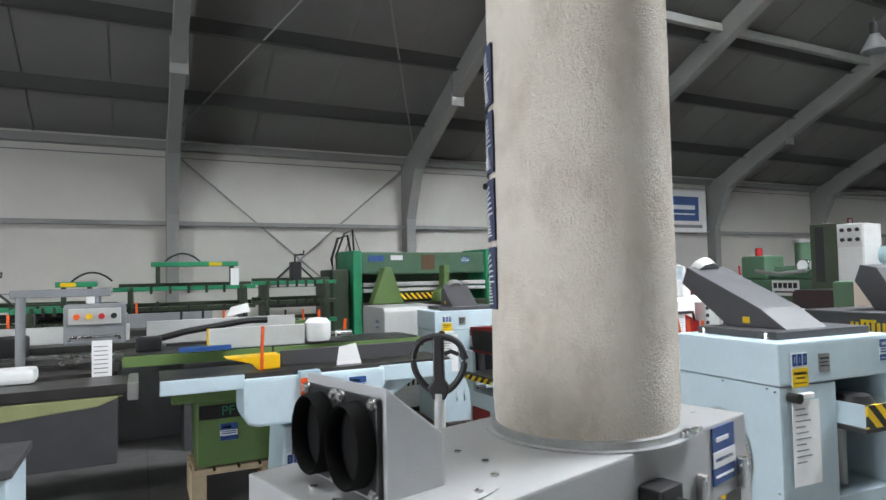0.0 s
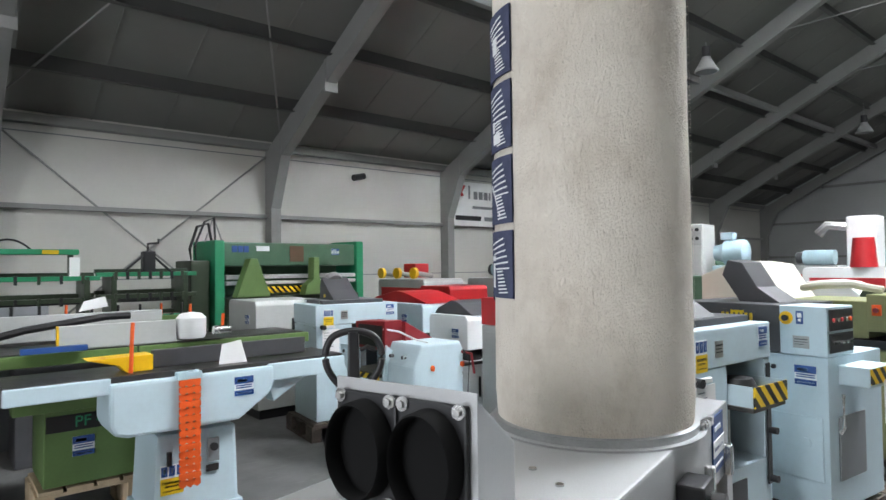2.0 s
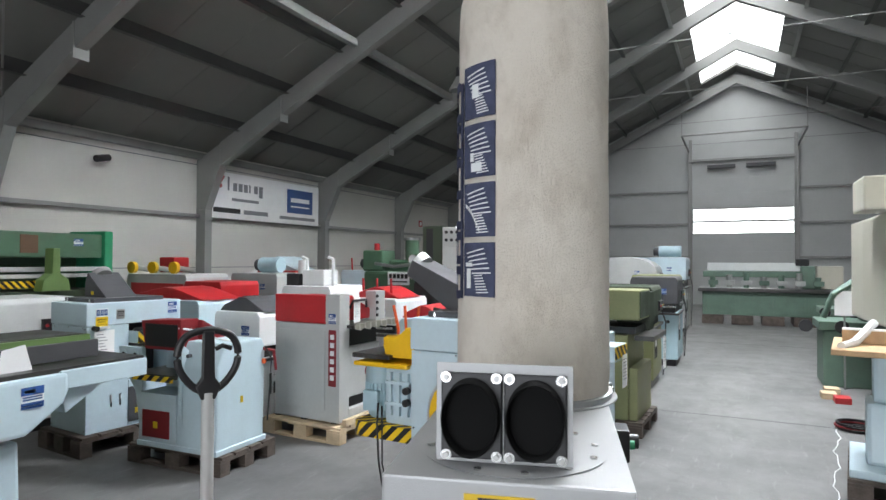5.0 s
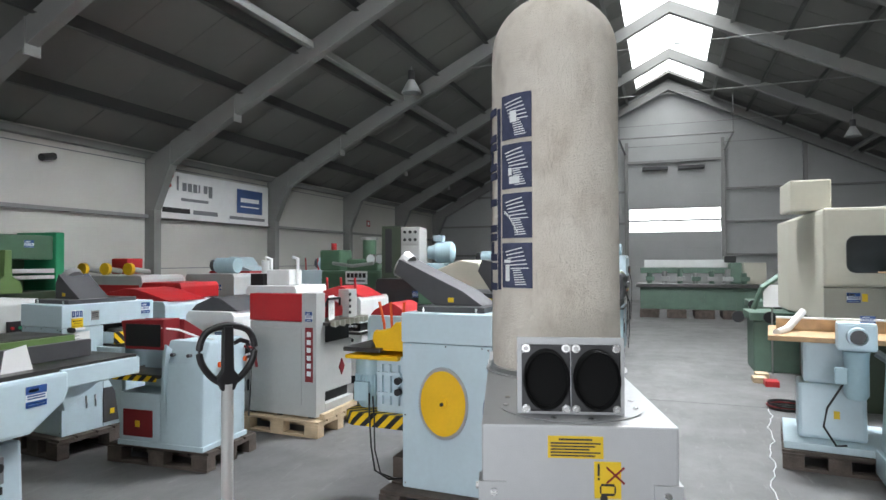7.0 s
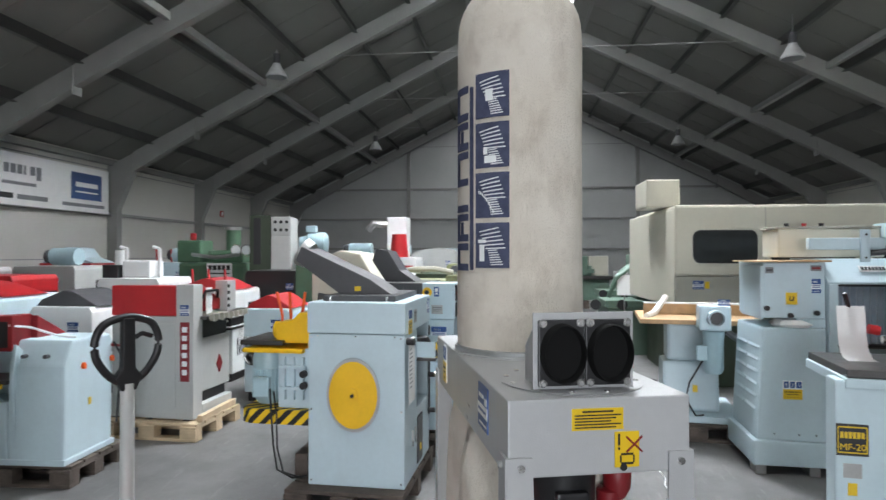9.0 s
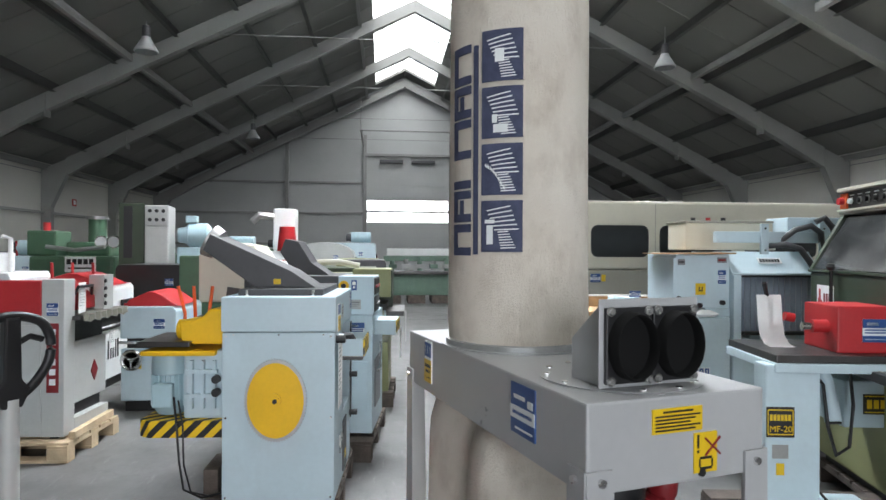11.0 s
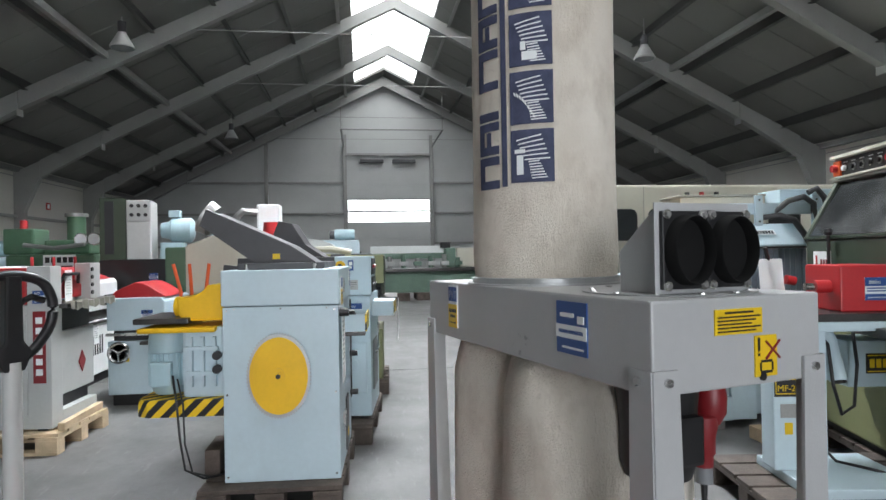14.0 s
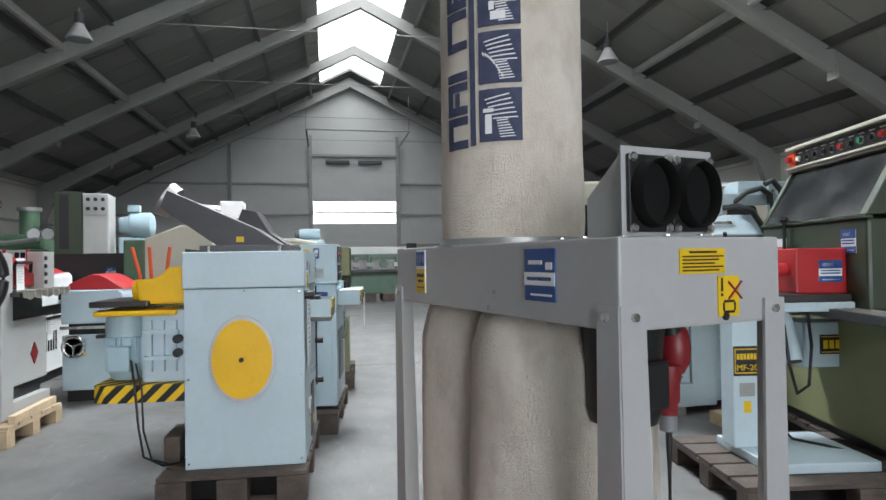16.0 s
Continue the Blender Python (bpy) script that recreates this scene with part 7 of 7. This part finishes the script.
def cover_machine(x, y, rz, w, d, h, body, top, label, extra="", topmat2=None, dome=0.0, z0=0.1, name="planing_machine"):
    """A mid-size machine: plinth, body, black shade block, head or rounded cover, and its fittings."""
    t = thing(name, x, y, 0, rz, label, "machine")
    bx("plinth", (0.03, 0.03, 0), (d - 0.03, w - 0.03, z0), BLACK, t, 0.006)
    bx("body", (0, 0, z0 + 0.001), (d, w, h * 0.60), body, t, 0.012)
    # black block for the shade between body and cover
    bx("gap_shade", (0.04, 0.04, h * 0.60), (d - 0.04, w - 0.04, h * 0.70), BLACK, t, 0.004)
    pts = [(0.0, h * 0.70), (w, h * 0.70), (w, h * 0.86)] + [(w / 2 + w / 2 * math.cos(a), h * 0.86 + h * (0.14 + dome) * math.sin(a)) for a in (0.35, 0.7, 1.1, 1.57, 2.04, 2.44, 2.8)] + [(0, h * 0.86)]
    part("cover", prism(bmnew(), pts if dome else [(0, h * 0.70), (w, h * 0.70), (w, h * 0.96), (w - 0.03, h), (0.03, h), (0, h * 0.96)], "x", -0.02, d + 0.02, 0.012), top, t, "machine cover", smooth=False)
    bx("table", (-0.08, -0.02, h * 0.60 - 0.03), (d + 0.08, w * 0.4, h * 0.60 - 0.001), IRON, t, 0.004)
    dealer_label(t, (-0.02, w * 0.3, h * 0.84), "-x", 0.1, 0.09)
    sticker(t, (0, w * 0.7, h * 0.45), "-x", 0.07, 0.08, LABELYELLOW)
    cy("knob", (-0.0, w * 0.2, h * 0.5), (-0.03, w * 0.2, h * 0.5), 0.025, BLACK, t)
    wheel = part("hand_wheel", lathe(bmnew(), [(0.075, -0.05), (0.088, -0.058), (0.1, -0.05), (0.088, -0.042), (0.075, -0.05)], 20, (0, w * 0.78, h * 0.5), "x"), CHROME if len(label) % 2 else BLACK, t, "round hand wheel", smooth=True)
    for k in range(3):
        an = radians(120 * k + 30)
        part("spoke", tube(bmnew(), [(-0.05, w * 0.78, h * 0.5), (-0.05, w * 0.78 + 0.085 * math.cos(an), h * 0.5 + 0.085 * math.sin(an))], 0.008, 6), CHROME, wheel)
    cy("wheel_shaft", (-0.055, w * 0.78, h * 0.5), (0, w * 0.78, h * 0.5), 0.014, STEEL, wheel)
    for k in range(5):
        # flat black strips paint the shade inside vent slots
        bx("vent_shade", (0.12 + 0.06 * k, -0.004, h * 0.28), (0.15 + 0.06 * k, -0.0005, h * 0.46), BLACK, t, 0.0)
    bx("control_strip", (d * 0.55, -0.030, h * 0.74), (d * 0.95, -0.0205 + 0.02, h * 0.84), BLACK, t, 0.004)
    for k in range(4):
        cy("push_button", (d * 0.6 + 0.07 * k, -0.030, h * 0.79), (d * 0.6 + 0.07 * k, -0.042, h * 0.79), 0.015, (RED, BRIGHTGREEN, CHROME, YELLOW)[k], t, seg=10)
    sticker(t, (0.22, -0.006, h * 0.50), "-y", 0.13, 0.26, PAPER, [(0.1, 0.88 - i * 0.09, 0.5 + 0.1 * (i % 4), 0.9 - i * 0.09, MIDGREY) for i in range(8)], "price_sheet", "white paper price sheet")
    part("cable", tube(bmnew(), [(d * 0.9, -0.01, h * 0.74), (d * 0.97, -0.06, h * 0.6), (d * 0.95, -0.05, h * 0.3), (d * 0.9, -0.03, 0.05)], 0.01, 6), BLACK, t)
    bx("rail", (-0.10, 0.02, h * 0.66), (-0.075, w - 0.02, h * 0.685), CHROME, t, 0.004)
    if "knobs" in extra:
        for i in range(3):
            cy("yellow_disc", (-0.10, w * (0.15 + 0.35 * i), h + 0.10), (-0.04, w * (0.15 + 0.35 * i), h + 0.10), 0.09, YELLOW, t, label="yellow round knob")
            cy("knob_shaft", (-0.04, w * (0.15 + 0.35 * i), h + 0.10), (0.3, w * (0.15 + 0.35 * i), h + 0.05), 0.04, STEEL, t)
        bx("red_box", (0.2, w * 0.4, h + 0.02), (0.5, w * 0.65, h + 0.26), RED, t, 0.02)
    if "hood" in extra:
        part("hood", prism(bmnew(), [(0.0, h), (w, h), (w * 0.9, h + 0.06), (w * 0.55, h + (0.14 if "low" in extra else 0.28)), (w * 0.42, h + (0.13 if "low" in extra else 0.26)), (w * 0.3, h + 0.1)], "x", 0.05, d * 0.8, 0.01), topmat2 or DARKGREY, t, "sloping hood")
    if "box" in extra:
        bx("white_box", (0.1, w * 0.25, h), (0.4, w * 0.7, h + 0.2), WHITE, t, 0.02, "white box")
        for yy in (0.2, 0.75):
            part("pipe", tube(bmnew(), [(0.25, w * yy, h), (0.25, w * yy, h + 0.34), (0.25, w * yy + 0.08, h + 0.36)], 0.022), WHITE, t, "white pipe", smooth=True)
        cy("filter", (0.3, w * 0.9, h), (0.3, w * 0.9, h + 0.32), 0.06, WHITE, t)
        bx("black_box", (0.05, w * 0.72, h), (0.3, w * 0.98, h + 0.15), BLACK, t, 0.01)
    if "tower" in extra:
        bx("tower", (0.3, w * 0.2, h), (0.7, w * 0.55, h + 0.75), WHITE, t, 0.03, "white tower")
        cy("tank", (0.1, w * 0.3, h), (0.1, w * 0.3, h + 0.42), 0.17, RED, t, r1=0.13, label="red hopper")
        part("pipe", tube(bmnew(), [(0.3, w * 0.55, h + 0.6), (0.2, w * 0.75, h + 0.62), (0.2, w * 0.85, h + 0.5)], 0.07), STEEL, t, "steel pipe", smooth=True)
    if "red" in extra:
        bx("red_panel", (-0.026, 0.05, h * 0.72), (-0.021, w - 0.1, h * 0.9), RED, t, 0.003)
    if "lever" in extra:
        for i in range(3):
            part("lever", tube(bmnew(), [(0.1, w * (0.2 + 0.3 * i), h), (0.08, w * (0.2 + 0.3 * i), h + 0.25)], 0.016), RED, t)
    if "motor" in extra:
        cy("motor", (0.2, w * 0.1, h + 0.14), (0.2, w * 0.5, h + 0.14), 0.13, MOTORBLUE, t, label="pale blue motor")
        cy("motor_cap", (0.2, w * 0.5, h + 0.14), (0.2, w * 0.6, h + 0.14), 0.10, DARKGREY, t)
    return t


cover_machine(2.45, 6.75, 0, 0.75, 0.7, 1.24, LIGHTGREY, LIGHTGREY, "grey machine with a panel window, beside the planer", "")
cover_machine(3.8, 4.97, 0, 0.58, 0.7, 1.10, WHITE, WHITE, "white planer with a dark sloping cover", "hood low", DARKGREY)
cover_machine(4.3, 6.3, 0, 1.2, 0.8, 1.14, PALE, PALE, "pale blue planer with a red sloping hood", "hood low", RED)
cover_machine(5.9, 8.3, 0, 1.3, 0.8, 1.38, LIGHTGREY, LIGHTGREY, "light grey machine with yellow round knobs", "knobs red")
cover_machine(5.5, 7.2, 0, 0.7, 0.7, 1.30, PALE, RED, "pale blue machine with a red cover", "")
cover_machine(5.44, 5.35, 0, 0.75, 0.7, 1.28, WHITE, WHITE, "white machine with a filter box and pipes", "box")
cover_machine(5.1, 3.70, 0, 0.50, 0.8, 0.98, PALE, PALE, "pale blue planer with a low red cover", "hood low", RED)
cover_machine(6.0, 4.75, 0, 0.7, 0.8, 1.12, WHITE, WHITE, "white and red planer in the second row", "hood low lever", RED)
cover_machine(6.92, 4.1, 0, 0.9, 0.8, 1.33, WHITE, BLACK, "white machine with a dark top window", "")
cover_machine(7.2, 7.7, 0, 1.0, 0.8, 1.38, PALE, LIGHTGREY, "pale blue machine standing by the wall", "motor")
cover_machine(8.8, 8.6, 0, 1.0, 0.8, 1.40, LIGHTGREY, RED, "grey machine with a red top by the wall", "hood", PALE)
cover_machine(10.0, 7.4, 0, 1.0, 0.8, 1.4, WHITE, PALE, "white and pale blue machine in the far row", "lever motor")
cover_machine(9.9, 3.1, 0, 1.1, 0.9, 1.50, PALE, WHITE, "white machine with a tower and red hopper", "tower red")
cover_machine(11.5, 4.2, 0, 1.2, 0.9, 1.52, WHITE, LIGHTGREY, "white machine with a pale blue motor on top", "motor red")
cover_machine(12.6, 2.4, 0, 1.3, 1.0, 1.62, LIGHTGREY, LIGHTGREY, "light grey machine with a rounded cover", "", dome=0.05)
cover_machine(9.3, 1.72, 0, 0.7, 0.9, 1.36, MOTORBLUE, DARKGREY, "blue grey machine beside the aisle", "")
cover_machine(10.9, 1.85, 0, 0.8, 0.9, 1.36, GREEN, OLIVE, "green machine with an olive cover beside the aisle", "")
cover_machine(7.4, 1.85, 0, 0.9, 0.9, 1.28, OLIVE, DARKGREEN, "olive machine with a dark green head", "")
cover_machine(14.2, 1.95, 0, 1.2, 1.2, 1.7, LIGHTGREY, PALE, "pale machine far down the hall", "motor")
cover_machine(8.0, 2.9, 0, 0.9, 0.8, 1.32, WHITE, WHITE, "white planer with a low cover", "", dome=0.03)
cover_machine(12.5, 6.4, 0, 1.2, 1.0, 1.45, PALE, GREEN, "pale machine with a green cover", "hood", GREEN)
cover_machine(15.5, 4.0, 0, 1.3, 1.0, 1.55, GREEN, GREEN, "green machine near the end wall", "motor")


def beige_hooded():
    t = thing("beige_moulder", 5.9, 2.95, 0, 0, "beige moulder with a sloping hood and green base", "moulding machine")
    bx("base", (0.0, 0.0, 0), (0.9, 0.8, 0.95), GREEN, t, 0.02, "green base")
    part("hood", prism(bmnew(), [(0.0, 0.951), (0.8, 0.951), (0.8, 1.46), (0.45, 1.60), (0.22, 1.56), (0.0, 1.2)], "x", 0.05, 0.9, 0.02), BEIGE, t, "beige hood with a window")
    part("window", prism(bmnew(), [(0.05, 1.24), (0.22, 1.53), (0.23, 1.54), (0.06, 1.22)], "x", 0.15, 0.8), SMOKED, t)
    bx("green_wing", (0.1, 0.805, 0.3), (0.3, 1.02, 1.45), GREEN, t, 0.02)


beige_hooded()


def weber_sander():
    t = thing("green_cast_sander", 8.3, 5.6, 0, 0, "old green cast machine with round gauges", "sander")
    bx("body", (0, 0, 0.05), (0.8, 1.15, 1.42), GREEN, t, 0.05, "green cast body")
    bx("head", (0.1, 0.1, 1.42), (0.6, 0.7, 1.62), GREEN, t, 0.04)
    bx("left_block", (0.05, 0.8, 1.42), (0.5, 1.2, 1.78), GREEN, t, 0.03)
    cy("cylinder", (0.3, 0.35, 1.62), (0.3, 0.35, 1.95), 0.12, GREEN, t)
    cy("cap", (0.3, 0.35, 1.95), (0.3, 0.35, 2.0), 0.15, STEEL, t)
    for yy in (0.15, -0.02):
        cy("gauge", (0.0, yy, 1.62), (-0.05, yy, 1.62), 0.09, CHROME, t, label="round chrome gauge")
        cy("gauge_face", (-0.05, yy, 1.62), (-0.055, yy, 1.62), 0.075, LABELWHITE, t)
    sticker(t, (0.0, 0.45, 1.30), "-x", 0.42, 0.22, LABELWHITE, [(0.06 + 0.18 * i, 0.5, 0.2 + 0.18 * i, 0.85, BLACK) for i in range(5)] + [(0.1, 0.2, 0.9, 0.3, BLACK)], "name_plate", "white plate with plain black blocks")
    part("pipe", tube(bmnew(), [(-0.02, 0.9, 1.55), (-0.05, 0.5, 1.5), (-0.05, 0.1, 1.55)], 0.03), STEEL, t)
    cy("red_cap", (0.2, 1.0, 1.78), (0.2, 1.0, 1.9), 0.05, RED, t)


weber_sander()


def switch_tower():
    t = thing("switch_cabinet", 7.9, 4.3, 0, 8, "grey switch cabinet with a pale blue motor beside it", "switch cabinet")
    bx("base", (0.0, -0.1, 0.0), (0.9, 1.0, 1.30), GREEN, t, 0.02, "green machine base")
    bx("cabinet", (0.0, 0.40, 1.301), (0.5, 0.70, 2.12), LIGHTGREY, t, 0.01, "light grey cabinet")
    bx("door", (-0.014, 0.41, 1.32), (-0.002, 0.69, 1.82), LIGHTGREY, t, 0.006)
    bx("panel", (-0.014, 0.41, 1.84), (-0.002, 0.69, 2.11), LIGHTGREY, t, 0.006)
    for i in range(3):
        for j in range(2):
            cy("switch", (-0.014, 0.46 + 0.085 * i, 1.92 + 0.12 * j), (-0.035, 0.46 + 0.085 * i, 1.92 + 0.12 * j), 0.025, BLACK, t, seg=10)
    bx("green_side", (0.0, 0.702, 1.301), (0.5, 1.02, 2.14), DARKGREEN, t, 0.008, "dark green open side")
    # thin black sheet on the side paints the shade of a gap
    bx("side_gap_shade", (-0.004, 0.85, 1.4), (-0.0005, 0.96, 2.1), BLACK, t, 0)
    m = part("motor", lathe(bmnew(), [(0.02, -0.02), (0.13, 0.0), (0.17, 0.04), (0.17, 0.28), (0.12, 0.32), (0.10, 0.42), (0.02, 0.42)], 28, (0.2, -0.12, 1.72), "y"), MOTORBLUE, t, "pale blue motor", smooth=True)
    bx("motor_foot", (0.05, 0.0, 1.301), (0.4, 0.3, 1.55), MOTORBLUE, t, 0.02)
    bx("terminal_box", (0.1, 0.05, 1.89), (0.3, 0.2, 1.99), MOTORBLUE, t, 0.01)


switch_tower()

# ---- hall fittings ----
def hall_lamp(x, y, z):
    t = thing("bell_lamp", x, y, z, 0, "grey bell-shaped hall lamp hanging from the roof", "lamp", "hall lamps")
    part("shade", lathe(bmnew(), [(0.212, 0.0), (0.216, 0.02), (0.175, 0.09), (0.115, 0.20), (0.08, 0.26), (0.08, 0.28), (0.02, 0.285)], 32), LAMPGREY, t, "grey bell shade", smooth=True)
    cy("gear_box", (0, 0, 0.285), (0, 0, 0.48), 0.075, DARKGREY, t, label="dark gear housing")
    cy("lamp_glass", (0, 0, -0.004), (0, 0, 0.012), 0.195, MIDGREY, t)
    part("hanger", tube(bmnew(), [(0, 0, 0.48), (0, 0, max(0.55, roof_z(y) - z - 0.2))], 0.012), STEEL, t)


for x, y in ((11.1, 6.2), (10.97, -3.85), (19.4, 5.95), (19.4, -4.0), (2.9, 6.2), (2.9, -3.85)):
    hall_lamp(x, y, 5.10 if x > 15 else 5.21)

ban = thing("wall_banner", 10.15, WALL_L - 0.16, 0, 0, "white advertising banner with a red mark and blue box", "banner")
bx("sheet", (-1.8, -0.006, 2.46), (1.75, 0.0, 3.42), PAPER, ban, 0.002, "white banner sheet")
part("red_mark", prism(bmnew(), [(-1.72, 3.02), (-1.60, 3.02), (-1.40, 3.34), (-1.50, 3.34)], "y", -0.011, -0.007), RED, ban, "red slash mark")
part("red_mark", prism(bmnew(), [(-1.66, 3.30), (-1.58, 3.32), (-1.46, 3.12), (-1.52, 3.08)], "y", -0.011, -0.007), RED, ban)
for i, (h0, h1) in enumerate(((3.05, 3.34), (3.05, 3.22), (3.05, 3.22), (3.05, 3.22), (3.05, 3.22), (3.05, 3.22), (2.97, 3.22))):
    bx("grey_block", (-1.32 + i * 0.155, -0.011, h0), (-1.32 + i * 0.155 + (0.05 if i in (0, 4) else 0.115), -0.007, h1), MIDGREY, ban, 0)
bx("text_bar", (-1.2, -0.011, 2.84), (-0.4, -0.007, 2.90), MIDGREY, ban, 0)
bx("text_bar", (-1.7, -0.011, 2.58), (-0.95, -0.007, 2.68), BLACK, ban, 0)
bx("text_bar", (-0.85, -0.011, 2.58), (-0.1, -0.007, 2.67), MIDGREY, ban, 0)
bx("text_bar", (0.3, -0.011, 2.56), (1.6, -0.007, 2.63), MIDGREY, ban, 0)
bb = bx("blue_box", (0.55, -0.011, 2.72), (1.5, -0.007, 3.28), BLUE, ban, 0, "blue box with pale bars")
bx("pale_bar", (0.68, -0.015, 2.98), (1.37, -0.0115, 3.08), LABELWHITE, bb, 0)
bx("pale_bar", (0.68, -0.015, 2.86), (1.37, -0.0115, 2.89), LABELWHITE, bb, 0)

camx = thing("security_camera", 6.05, WALL_L - 0.02, 3.28, 0, "small dark security camera on the wall", "camera")
bx("bracket", (-0.03, -0.10, -0.02), (0.03, 0.0, 0.04), LIGHTGREY, camx, 0.004)
cy("camera_body", (0.10, -0.14, 0.04), (-0.16, -0.20, -0.02), 0.06, BLACK, camx)
for x in (17.7,):
    ex = thing("fire_sign", x, WALL_L - 0.02, 2.85, 0, "small red fire safety sign on the wall", "sign")
    bx("plate", (-0.12, -0.012, -0.1), (0.12, 0.0, 0.1), RED, ex, 0.002)
    bx("pictogram", (-0.06, -0.016, -0.06), (0.06, -0.0125, 0.06), LABELWHITE, ex, 0)
